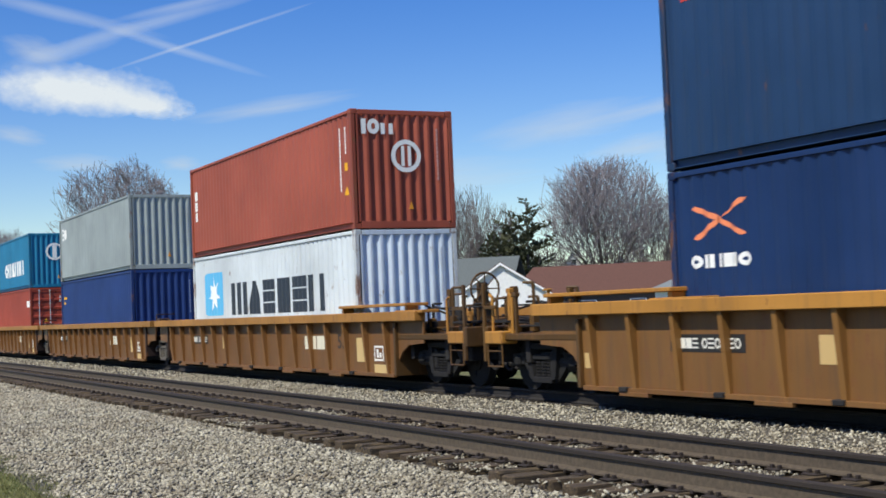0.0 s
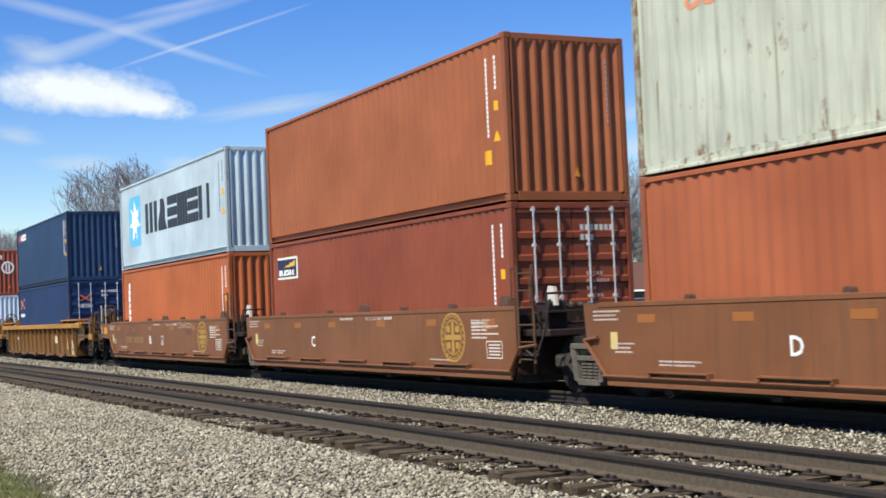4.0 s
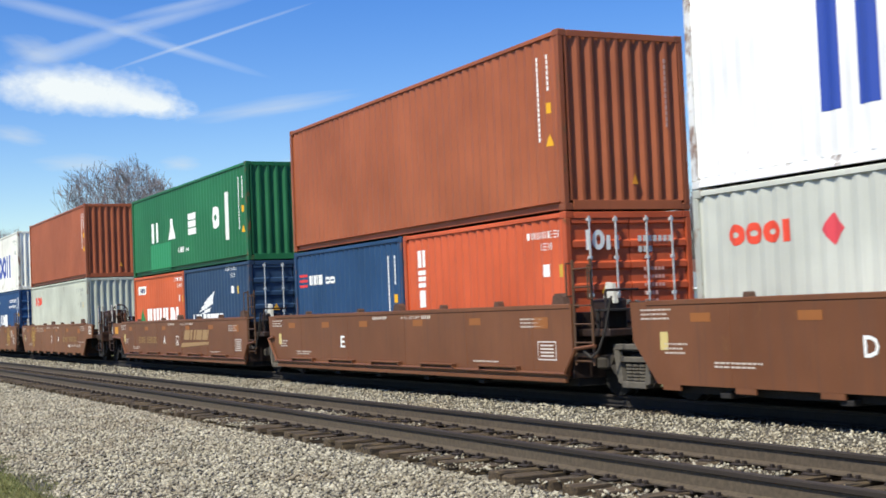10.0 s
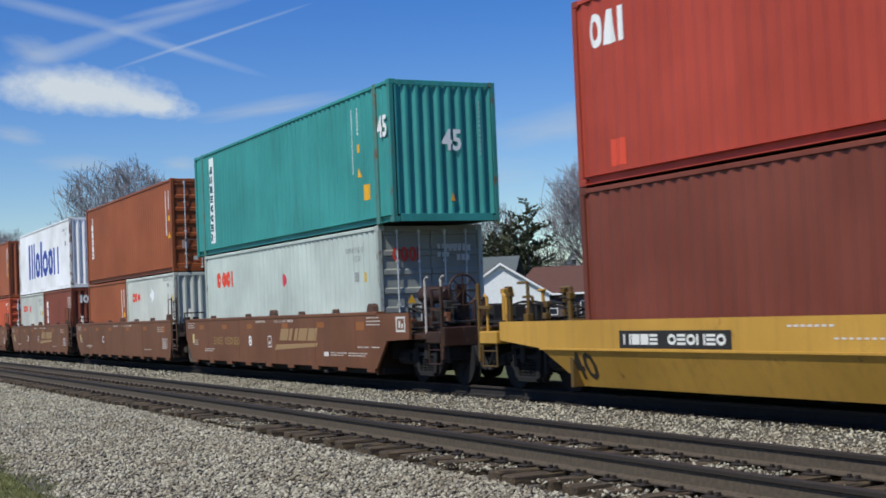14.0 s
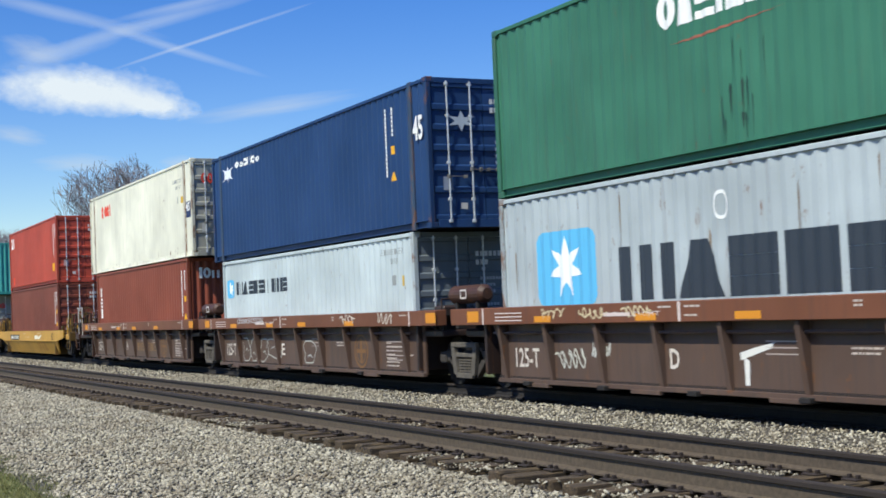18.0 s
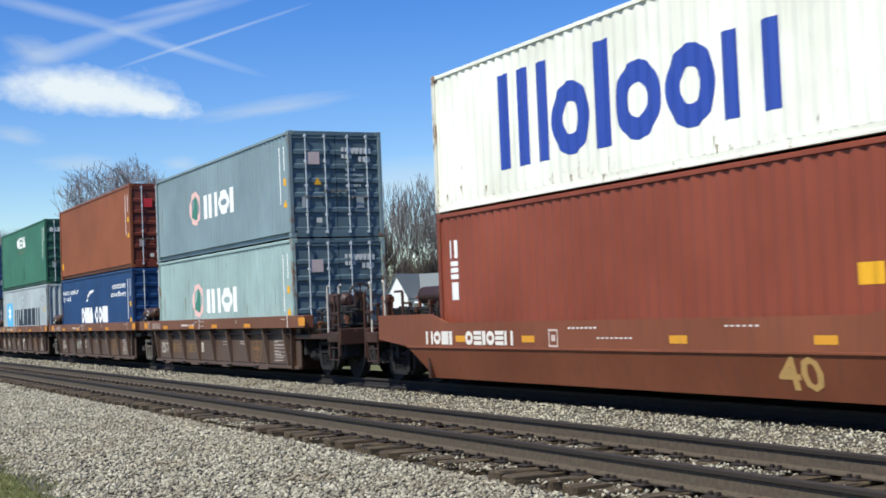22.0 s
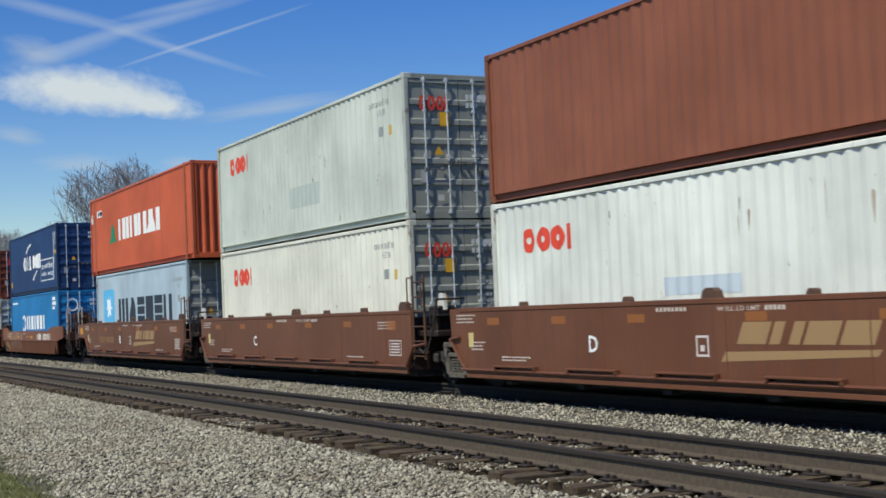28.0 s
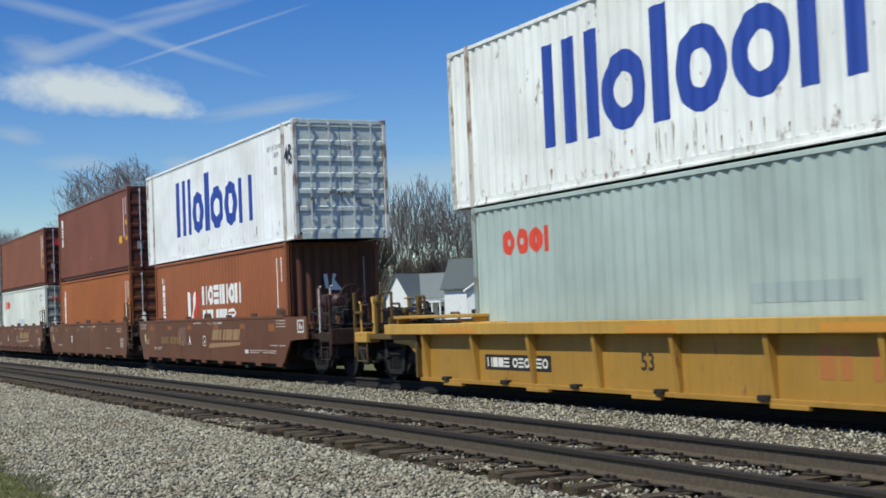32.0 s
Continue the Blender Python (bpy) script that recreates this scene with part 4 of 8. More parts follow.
        decal(car, "emblem", loop(cu, cv, 0.48, 0.45, 0.04, 24) + loop(cu, cv, 0.34, 0.32, 0.025, 20) + [rect(cu - 0.3, cv - 0.045, cu + 0.3, cv + 0.045), rect(cu - 0.05, cv + 0.05, cu + 0.05, cv + 0.28), rect(cu - 0.05, cv - 0.28, cu + 0.05, cv - 0.05)]
              + loop(cu, cv, 0.42, 0.40, 0.04, 44)[::2] + [rect(cu - 0.24, cv + 0.09, cu - 0.1, cv + 0.2), rect(cu + 0.1, cv + 0.09, cu + 0.24, cv + 0.2), rect(cu - 0.24, cv - 0.2, cu - 0.1, cv - 0.09), rect(cu + 0.1, cv - 0.2, cu + 0.24, cv - 0.09)], gold, "round golden ring and cross emblem", **flat)
        if not swap:
          decal(car, "data_marking", [rect(4.99, 0.9 + 0.065 * k, 5.55 + 0.4 * (k % 2), 0.93 + 0.065 * k) for k in range(5)], (205, 190, 175), **flat)
    if logo:
        gold = (160, 128, 86)
        sh = [[(u + (v - 0.78) * 0.5, v) for u, v in p] for p in bars("BHEB", 0.65, 0.84, 3.1, 1.12, 0.32)]
        decal(car, "logo", sh + [[(0.38, 0.61), (3.15, 0.71), (3.22, 0.79), (0.48, 0.74)]], gold, "pale gold slanted shapes over a swoosh", **flat)
    if number or logo:
        decal(car, "notice_frame", [rect(-0.13, 0.67, 0.14, 0.7), rect(-0.13, 0.92, 0.14, 0.95), rect(-0.13, 0.7, -0.1, 0.92), rect(0.11, 0.7, 0.14, 0.92), rect(-0.04, 0.74, 0.05, 0.82)], (215, 205, 195), "small white framed notice", **flat)
    for u, w, h in ((-4.76, 0.06, 0.07), (-1.76, 0.07, 0.075), (0.17, 0.17, 0.14), (2.09, 0.07, 0.08), (4.17, 0.08, 0.09), (6.16, 0.18, 0.17)):
        part("lug", lambda b: prism(b, [(-w, 0), (w, 0), (w * 0.8, h * 0.7), (w * 0.4, h), (-w * 0.4, h), (-w * 0.8, h * 0.7)], "y", -SIDE + 0.01, -SIDE + 0.13), lug_mat, car, "rounded steel lug", key=("lug", w), at=pose(u, 0, 1.433))
    if r_end == "coupler":
        decal(car, "data_marking", [rect(3.56, 0.5, 3.84, 0.6)], (216, 208, 196), "white data panel", **flat)
        tiny_rows(car, ((3.95, 0.57, 0.94), (3.95, 0.52, 0.72), (4.96, 0.57, 1.0), (4.96, 0.52, 0.9), (5.96, 1.3, 0.66), (5.96, 1.23, 0.7), (5.96, 1.16, 0.68), (5.47, 0.7, 0.6), (6.19, 0.7, 0.4)), int(xc), flat)
    else:
        tiny_rows(car, ((4.99, 1.2, 0.7), (4.99, 1.14, 0.6), (4.99, 1.08, 0.7), (3.3, 0.5, 0.9)), int(xc), flat)
    tiny_rows(car, ((-7.03, 1.29, 0.7), (-7.03, 1.23, 0.6), (-7.03, 1.17, 0.65), (-5.43, 0.58, 0.95), (-5.43, 0.53, 0.8), (-6.5, 0.82, 0.5), (-6.5, 0.76, 0.4), (-6.5, 0.7, 0.45)), int(xc) + 9, flat)
    if l_end == "coupler":
        decal(car, "reflector", [rect(-7.95, 1.02, -7.46, 1.26)], (206, 140, 40), "yellow reflective strip", **flat)
    if r_end == "coupler":
        decal(car, "notice_frame", [rect(7.42, 1.02, 7.84, 1.06), rect(7.42, 1.28, 7.84, 1.32), rect(7.42, 1.06, 7.47, 1.28), rect(7.79, 1.06, 7.84, 1.28), rect(7.54, 1.1, 7.62, 1.24), rect(7.66, 1.1, 7.74, 1.18)], (220, 214, 204), "white framed notice", **flat)
    if swap:
        bubble_tag(car, -3.6, 1.13, 1.7, 0.21, 6, 71, (188, 170, 150), flat, 0.012)
    elif emblem and number:
        bubble_tag(car, 1.75, 1.18, 1.5, 0.17, 8, 72, (190, 160, 140), flat, 0.008)
        decal(car, "paint_patch", [rect(2.6, 0.98, 3.25, 1.14)], (112, 62, 46), "darker repainted patch", **flat)
        decal(car, "paint_patch", [rect(-3.95, 1.16, -3.25, 1.3)], (112, 62, 46), "darker repainted patch", **flat)
    elif number and xc > 390:
        scribble(car, -2.6, 0.66, 0.7, 0.55, 73, (168, 140, 122), flat)
    if number:
        decal(car, "number_bar", bars("EHOE--OEOHEO", 2.43 if swap else -4.6, 0.72, 5.17 if swap else -2.31, 0.92, 0.22), (150, 118, 70), "faded yellow number as plain bars", **flat)
    return car


def scribble(car, u0, v0, w, h, seed, rgb, face):
    """A sprayed tag as one thin winding stroke."""
    r = random.Random(seed)
    n = 72
    a, b, p = r.uniform(3.5, 5.5), r.uniform(6.5, 9.5), r.uniform(0, 6.28)
    pts = []
    for i in range(n + 1):
        f = i / n
        pts.append((u0 + w * f + 0.09 * w * math.sin(2 * math.pi * a * f + p) + 0.03 * w * math.sin(17 * f), v0 + h * (0.5 + 0.36 * math.cos(2 * math.pi * a * f) + 0.2 * math.sin(2 * math.pi * b * f + p))))
    pol = []
    for (x0, z0), (x1, z1) in zip(pts, pts[1:]):
        d = math.hypot(x1 - x0, z1 - z0)
        if d < 1e-4:
            continue
        t = 0.011 + 0.007 * r.random()
        nx, nz = -(z1 - z0) / d * t, (x1 - x0) / d * t
        pol.append([(x0 - nx, z0 - nz), (x1 - nx, z1 - nz), (x1 + nx, z1 + nz), (x0 + nx, z0 + nz)])
    return decal(car, "graffiti", pol, rgb, "thin pale sprayed scribble", **face)


def bubble_tag(car, u0, v0, w, h, n, seed, rgb, face, t=0.018):
    """A sprayed tag of n overlapping swollen outlines, unreadable, with a few inner strokes."""
    r = random.Random(seed)
    pol = []

    def stroke(pts):
        for (x0, z0), (x1, z1) in zip(pts, pts[1:]):
            d = math.hypot(x1 - x0, z1 - z0)
            if d > 1e-4:
                nx, nz = -(z1 - z0) / d * t, (x1 - x0) / d * t
                pol.append([(x0 - nx, z0 - nz), (x1 - nx, z1 - nz), (x1 + nx, z1 + nz), (x0 + nx, z0 + nz)])

    for i in range(n):
        cu, cv = u0 + w * (i + 0.5) / n, v0 + h * r.uniform(0.42, 0.58)
        ru, rv, lean = w / n * r.uniform(0.5, 0.72), h * r.uniform(0.36, 0.5), r.uniform(-0.2, 0.35)
        p, q, gap = r.uniform(0, 6.28), r.uniform(0, 6.28), r.uniform(0.0, 0.9)
        pts = []
        for k in range(27):
            a = p + gap + (6.4 - gap) * k / 26
            m = 1 + 0.24 * math.sin(2 * a + q) + 0.14 * math.sin(3 * a + p)
            y = rv * m * math.sin(a)
            pts.append((cu + ru * m * math.cos(a) + lean * y, max(v0, min(v0 + h, cv + y))))
        stroke(pts)
        if r.random() < 0.7:
            a = r.uniform(-0.5, 0.5)
            stroke([(cu - 0.3 * ru, cv + a * rv), (cu + 0.1 * ru, cv + (a + 0.2) * rv), (cu + 0.35 * ru, cv + (a - 0.1) * rv)])
    return decal(car, "graffiti", pol, rgb, "pale sprayed bubble outlines", **face)


def rib_well(xc, l_end, r_end, rgb, chord_rgb, half, step, top=1.42, chord=0.29, low=0.2, yellow=False, rec=0.18, letter=None, graffiti=0, big=False):
    """Ribbed well: a deep top chord, a recessed sheet below it and upright ribs."""
    # sheet coat is darker than the chord's; yellow sheets include painted shade
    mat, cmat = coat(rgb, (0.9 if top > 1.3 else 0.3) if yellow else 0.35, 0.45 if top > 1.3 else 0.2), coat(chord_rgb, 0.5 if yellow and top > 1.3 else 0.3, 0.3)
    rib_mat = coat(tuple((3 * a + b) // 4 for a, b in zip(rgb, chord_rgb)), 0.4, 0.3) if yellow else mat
    col = "weathered yellow ribbed" if yellow else "dark brown ribbed"
    car = thing("well_car", well_label(col + " steel"), "railway well car", "well cars of the train", at=pose(xc, TRAIN_Y, 0))
    lx = -half - (1.35 if l_end == "joint" else 1.3)
    rx = half + (1.35 if r_end == "joint" else 1.3)
    cz = top - chord
    key = ("rib", l_end, r_end, half, top, chord, low, yellow)
    arch = [(0.0, low), (0.12, 0.42), (0.32, 0.62), (0.62, 0.76), (1.3, 0.80)]
    if yellow:
        left = [(-half - u, z) for u, z in arch] + [(lx, cz)]
        right = [(rx, cz)] + [(half + u, z) for u, z in arch[::-1]]
    else:
        left = [(-half + 0.05, low), (-half + 0.05, 0.8), (-half - 0.2, cz)]
        right = [(half + 0.45, cz), (half + 0.45, low)]
    pts = left + right
    for s in (-1, 1):
        off = pose(0, 0, 0) if s < 0 else pose(0, 0, 0, 0, 0, 180)
        rp = pts if s < 0 else [(-x, z) for x, z in pts[::-1]]
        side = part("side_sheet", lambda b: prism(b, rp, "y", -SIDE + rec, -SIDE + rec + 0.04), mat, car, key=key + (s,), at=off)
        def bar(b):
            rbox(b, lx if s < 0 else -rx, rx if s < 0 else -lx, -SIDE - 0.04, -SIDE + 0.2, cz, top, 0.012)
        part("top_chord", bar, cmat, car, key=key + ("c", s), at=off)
        n = int((2 * half - 0.6) / step)
        for k in range(n + 1):
            x = -half + 0.3 + k * (2 * half - 0.6) / n
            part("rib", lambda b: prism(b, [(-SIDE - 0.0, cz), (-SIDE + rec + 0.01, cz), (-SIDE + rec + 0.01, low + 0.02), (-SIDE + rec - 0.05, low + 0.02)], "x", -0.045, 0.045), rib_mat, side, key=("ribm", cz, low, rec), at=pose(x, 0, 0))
        if s < 0:
            def flange(b):
                rbox(b, pts[0][0], pts[-1][0], -SIDE + rec - 0.06, -SIDE + rec + 0.02, low - 0.04, low + 0.03, 0.006)
                for k in range(int(2 * half / 3)):
                    rbox(b, -half + 1 + 3 * k, -half + 1.7 + 3 * k, -SIDE + rec - 0.08, -SIDE + rec, low - 0.09, low - 0.03, 0.006)
                if not yellow:
                    tube(b, (-half, -SIDE + 0.1, cz - 0.14), (half, -SIDE + 0.1, cz - 0.14), 0.025, n=6)
            part("lower_flange", flange, mat, side, key=key + ("fl",))
    well_floor(car, half)
    for s, e in ((1, r_end), (-1, l_end)):
        if e == "joint":
            joint_end(car, s, s * (half + 0.25), mat)
            if s < 0 and not yellow:
                tank = part("air_reservoir", lambda b: (tube(b, (-0.55, 0, 0), (0.55, 0, 0), 0.17, n=18), tube(b, (-0.64, 0, 0), (-0.55, 0, 0), 0.1, 0.17, n=18), tube(b, (0.55, 0, 0), (0.64, 0, 0), 0.17, 0.1, n=18)), coat((78, 48, 42), 0.4, 0.3), car, "brown brake air tank over the shared truck", key=("rtank",), at=pose(-7.63, -1.05, 1.68))
                for x in (-0.4, 0.4):
                    part("tank_bracket", lambda b: rbox(b, -0.05, 0.05, -0.1, 0.1, -0.62, -0.1, 0.01), rubber_dark, tank, key=("rbrk",), at=pose(x, 0, 0))
                decal(tank, "notice_frame", [rect(-0.08, -0.08, 0.16, -0.05), rect(-0.08, 0.06, 0.16, 0.09), rect(-0.08, -0.05, -0.05, 0.06), rect(0.13, -0.05, 0.16, 0.06)], (206, 196, 184), "white frame mark", plane="flat", base=-0.172)
        else:
            p = coupler_end(car, s, s * (half + 0.15), cmat, chord_rgb, tall=not yellow, tank=not yellow)
            if big:
                w = part("walkway", lambda b: (rbox(b, -2.5, 0.85, -SIDE - 0.02, -SIDE + 0.5, top + 0.10, top + 0.16, 0.01), rbox(b, -2.5, -2.4, -SIDE + 0.05, -SIDE + 0.3, top, top + 0.1, 0.01), rbox(b, 0.7, 0.8, -SIDE + 0.05, -SIDE + 0.3, top, top + 0.1, 0.01), rbox(b, 0.3, 1.5, -SIDE + 0.02, -SIDE + 0.4, top - 0.04, top + 0.02, 0.01)), cmat, car, "raised yellow side walkway", key=("wk", top), at=pose(s * half, 0, 0) if s > 0 else pose(-half + 1.6, 0, 0))
        if e == "coupler":
            add_truck(car, s * (half + (1.75 if half < 7 else 1.6)), xc)
        elif s < 0:
            add_truck(car, -half - (1.6 if half < 7 else 1.75), xc, True)
    flat = dict(plane="flat", base=-SIDE - 0.04)
    if yellow:
        face = dict(plane="flat", base=-SIDE + rec)
        lo, hi = (0.36, 0.62) if top < 1.3 else (0.72, 0.96)
        n0, n1 = (-6.0, -4.4) if top > 1.3 else (-5.6, -3.4)
        decal(car, "number_panel", [rect(n0, lo, n1, hi)], (40, 36, 32), "black number panel", **face)
        decal(car, "number_bar", bars("HBBE-OEOHEO", n0 + 0.08, lo + 0.05, n1 - 0.08, hi - 0.05, 0.2), (226, 222, 208), "white plain bars", plane="flat", base=-SIDE + rec, lift=0.008)
        decal(car, "well_size", words("53", 5.2 if top > 1.3 else -0.92, lo - 0.06 if top > 1.3 else 0.44, 5.68 if top > 1.3 else -0.6, hi + 0.03 if top > 1.3 else 0.7, 0.02), (58, 46, 34), "dark painted number", **face)
        if top > 1.3:
            decal(car, "logo", bars("BIBI", 3.18, 0.64, 4.7, 0.94, 0.3), (224, 216, 190), "cream block shapes", **face)
            decal(car, "paint_patch", [rect(6.25, 0.4, 6.85, 0.9), rect(7.15, 0.16, 7.95, 0.36)], (206, 176, 118), "pale repainted patch", **face)
            decal(car, "notice_frame", [rect(7.16, 0.43, 7.62, 0.47), rect(7.16, 0.7, 7.62, 0.74), rect(7.16, 0.47, 7.2, 0.7), rect(7.58, 0.47, 7.62, 0.7), rect(7.28, 0.5, 7.38, 0.67), rect(7.42, 0.5, 7.52, 0.6)], (236, 232, 220), "white framed notice", **face)
            decal(car, "reflector", [rect(-8.2, 0.45, -7.95, 0.68), rect(-3.05, 0.6, -2.72, 0.95)], (200, 168, 110), **face)
        else:
            decal(car, "logo", bars("IHIA", 2.7, 0.42, 5.0, 0.82, 0.24), (178, 112, 58), "faded orange block shapes", **face)
            decal(car, "reflector", [rect(-7.0, 0.99, -5.6, 1.1), rect(-1.0, 0.99, 0.2, 1.1), rect(3.0, 0.99, 4.4, 1.1)], (206, 142, 56), "orange reflective strip", **flat)
    if not yellow:
        for u in (-6.9, -4.6, -1.8, 0.4, 3.2, 7.15):
            w = 0.42 if abs(u) > 6 else 0.5
            z = (cz + 0.05, cz + 0.24) if abs(u) > 6 else (cz + 0.03, cz + 0.13)
            decal(car, "reflector", [rect(u, z[0], u + w, z[1])], (214, 140, 34), "bright yellow reflective strip", **flat)
        decal(car, "data_marking", [rect(-6.35, cz + 0.01, -6.3, top - 0.01), rect(-0.8, cz + 0.01, -0.74, top - 0.01), rect(6.4, cz + 0.01, 6.45, top - 0.01)] + [rect(-5.9, cz + 0.06 + 0.06 * k, -5.0, cz + 0.078 + 0.06 * k) for k in range(3)] + [rect(-2.6, cz + 0.1, -1.95, cz + 0.15)], (215, 200, 190), "white post marks and rows of data", **flat)
        decal(car, "load_marking", words("WELL LD LMT", -2.6, cz + 0.1, -1.2, cz + 0.16, 0.01), (215, 200, 190), **flat)
        low_face = dict(plane="flat", base=-SIDE + rec)
        decal(car, "car_code", words("125-T", -5.62, 0.42, -4.86, 0.74, 0.015), (205, 195, 180), "white stencilled code", **low_face)
        if letter in "AB":
            sx = -4.3 if letter == "B" else 0.2
            decal(car, "logo", bars("BHOE", sx, 0.46, sx + 0.85, 0.72, 0.26), (128, 98, 62), "faded gold block shapes", **low_face)
            decal(car, "number_bar", bars("EOBOEI", sx + 1.45, 0.46, sx + 2.4, 0.72, 0.26), (128, 98, 62), "faded gold plain bars", **low_face)
        decal(car, "unit_letter", words(letter, -1.32, 0.48, -1.1, 0.76, 0.02), (215, 205, 190), "white unit letter", **low_face)
        decal(car, "data_marking", [rect(4.9, 0.45 + 0.09 * k, 5.6 + 0.25 * (k % 2), 0.47 + 0.09 * k) for k in range(5)] + [rect(0.7, 0.7 + 0.08 * k, 1.5, 0.718 + 0.08 * k) for k in range(3)], (170, 155, 145), **low_face)
        tiny_rows(car, tuple((4.85, 0.78 - 0.075 * k, w) for k, w in enumerate((0.25, 0.75, 0.35, 0.4, 0.5, 0.62, 0.6))) + ((2.2, 0.78, 0.5), (2.2, 0.72, 0.45), (5.7, 0.55, 0.4)), int(xc) + 3, low_face)
        tiny_rows(car, ((-1.25, cz + 0.2, 0.3), (-0.65, cz + 0.2, 0.35), (-0.65, cz + 0.08, 0.28), (2.5, cz + 0.2, 0.14), (2.5, cz + 0.15, 0.14), (6.0, cz + 0.2, 0.3)), int(xc) + 4, flat)
        decal(car, "emblem", loop(3.55, 0.62, 0.36, 0.36, 0.05, 24) + loop(3.55, 0.62, 0.25, 0.25, 0.025, 20) + [rect(3.3, 0.58, 3.8, 0.66), rect(3.5, 0.36, 3.6, 0.88)], (124, 88, 48), "faded gold round emblem", **low_face)
        if graffiti == 2:
            bubble_tag(car, -4.25, 0.3, 1.1, 0.58, 2, 61, (178, 178, 166), low_face, 0.014)
            bubble_tag(car, -2.95, 0.28, 1.35, 0.58, 2, 62, (178, 178, 166), low_face, 0.014)
            bubble_tag(car, 0.15, 0.32, 0.8, 0.5, 1, 63, (186, 186, 176), low_face, 0.014)
            bubble_tag(car, -4.0, cz + 0.14, 2.0, 0.12, 14, 64, (206, 206, 204), flat, 0.007)
            scribble(car, 3.0, cz + 0.08, 0.75, 0.17, 65, (206, 194, 176), flat)
            scribble(car, 4.9, cz + 0.06, 0.8, 0.2, 66, (206, 194, 176), flat)
        elif graffiti:
            scribble(car, -4.3 if letter == "D" else -2.95, 0.45, 0.85, 0.3, int(xc), (196, 196, 180), low_face)
            scribble(car, -3.3 if letter == "D" else -2.2, 0.62, 0.5, 0.2, int(xc) + 1, (196, 196, 186), low_face)
            for k in range(3 if letter == "D" else 0):
                scribble(car, -4.4 + 1.15 * k, cz + 0.08, 0.7, 0.15, int(xc) + 5 + k, (206, 190, 150), flat)
        if graffiti == 1 and letter == "D":
            decal(car, "graffiti", [[(0.28, 0.3), (0.36, 0.3), (0.38, 0.62), (0.27, 0.66)], [(0.2, 0.62), (0.5, 0.7), (0.8, 0.78), (0.88, 0.86), (0.78, 0.84), (0.5, 0.79), (0.2, 0.72)]], (226, 224, 214), "thick white sprayed tick", **low_face)
    return car


def fold_well(xc, l_end, r_end, rgb, hump, code, low_rgb=None, label="red-brown smooth folded", bright=(214, 150, 40)):
    """Well with a vertical upper plate and a lower plate that leans inwards."""
    mat = coat(rgb, 0.15, 0.22)
    car = thing("well_car", well_label(label + " steel"), "railway well car", "well cars of the train", at=pose(xc, TRAIN_Y, 0))
    top, fold, low, inward = 1.18, 0.75, 0.16, 0.17 if hump else 0.26
    lx = -7.05 if l_end == "joint" else -8.35
    rx = 6.5 if r_end == "joint" else 8.35
    lb = -6.75 if l_end == "joint" else -6.2
    rb = 6.4 if r_end == "joint" else 6.25
    lf = -6.95 if l_end == "joint" else -7.05
    rf = 6.5 if r_end == "joint" else 7.1
    key = ("fold", l_end, r_end, hump, inward)
    def upper(b):
        pts = [(lf, fold), (lx, fold + 0.12 if l_end != "joint" else fold), (lx, top)]
        if hump:
            pts += [(lx, top + 0.17), (-6.0, top + 0.17), (-5.3, top), (5.1, top), (6.0, top + 0.17), (rx, top + 0.17)]
        else:
            pts += [(rx, top)]
        pts += [(rx, fold + 0.12 if r_end != "joint" else fold), (rf, fold)]
        pts = [p for i, p in enumerate(pts) if i == 0 or p != pts[i - 1]]
        prism(b, pts, "y", -SIDE, -SIDE + 0.05)
    def lower(b):
        t = [b.verts.new(p) for p in ((lf, -SIDE, fold), (rf, -SIDE, fold), (rb, -SIDE + inward, low), (lb, -SIDE + inward, low))]
        t2 = [b.verts.new(p) for p in ((lf, -SIDE + 0.05, fold), (rf, -SIDE + 0.05, fold), (rb, -SIDE + inward + 0.05, low), (lb, -SIDE + inward + 0.05, low))]
        fs = [b.faces.new(t), b.faces.new(t2[::-1])] + [b.faces.new((t[i], t2[i], t2[(i + 1) % 4], t[(i + 1) % 4])) for i in range(4)]
        bmesh.ops.recalc_face_normals(b, faces=fs)
    for s in (-1, 1):
        for nm, fn in (("upper_plate", upper), ("lower_plate", lower)):
            if s < 0:
                part(nm, fn, mat, car, key=key + (nm,))
            else:
                def other(b, fn=fn):
                    t = bmesh.new()
                    fn(t)
                    bmesh.ops.transform(t, matrix=Matrix.Diagonal((1, -1, 1, 1)), verts=t.verts)
                    bmesh.ops.reverse_faces(t, faces=t.faces[:])
                    join(b, t)
                part(nm, other, mat, car, key=key + (nm, 2))
    part("fold_seam", lambda b: rbox(b, lf, rf, -SIDE - 0.012, -SIDE + 0.03, fold - 0.03, fold + 0.005, 0.004), mat, car, key=key + ("seam",))
    well_floor(car, 6.3, 1.05)
    for s, e in ((1, r_end), (-1, l_end)):
        if e == "joint":
            joint_end(car, s, s * 6.35, mat)
            part("ladder", lambda b: ladder(b, 6.5, 6.95, -SIDE, 0.4, 1.4, 4) if s > 0 else ladder(b, -7.55, -7.1, -SIDE, 0.4, 1.4, 4), mat, car, "rusty end ladder", key=("jl", s))
            if s < 0:
                add_truck(car, -7.95, xc, True)
        else:
            coupler_end(car, s, s * 6.3, mat, rgb, tall=hump, tank=hump)
            add_truck(car, s * 8.05, xc)
    flat = dict(plane="flat", base=-SIDE)
    for u in (() if not hump else (-4.98, -2.62, 1.4, 4.25) if l_end != "joint" else (-5.0, -2.75, 0.9, 4.2)):
        decal(car, "reflector", [rect(u, 0.84, u + 0.4, 0.95)], bright, "yellow reflective strip", **flat)
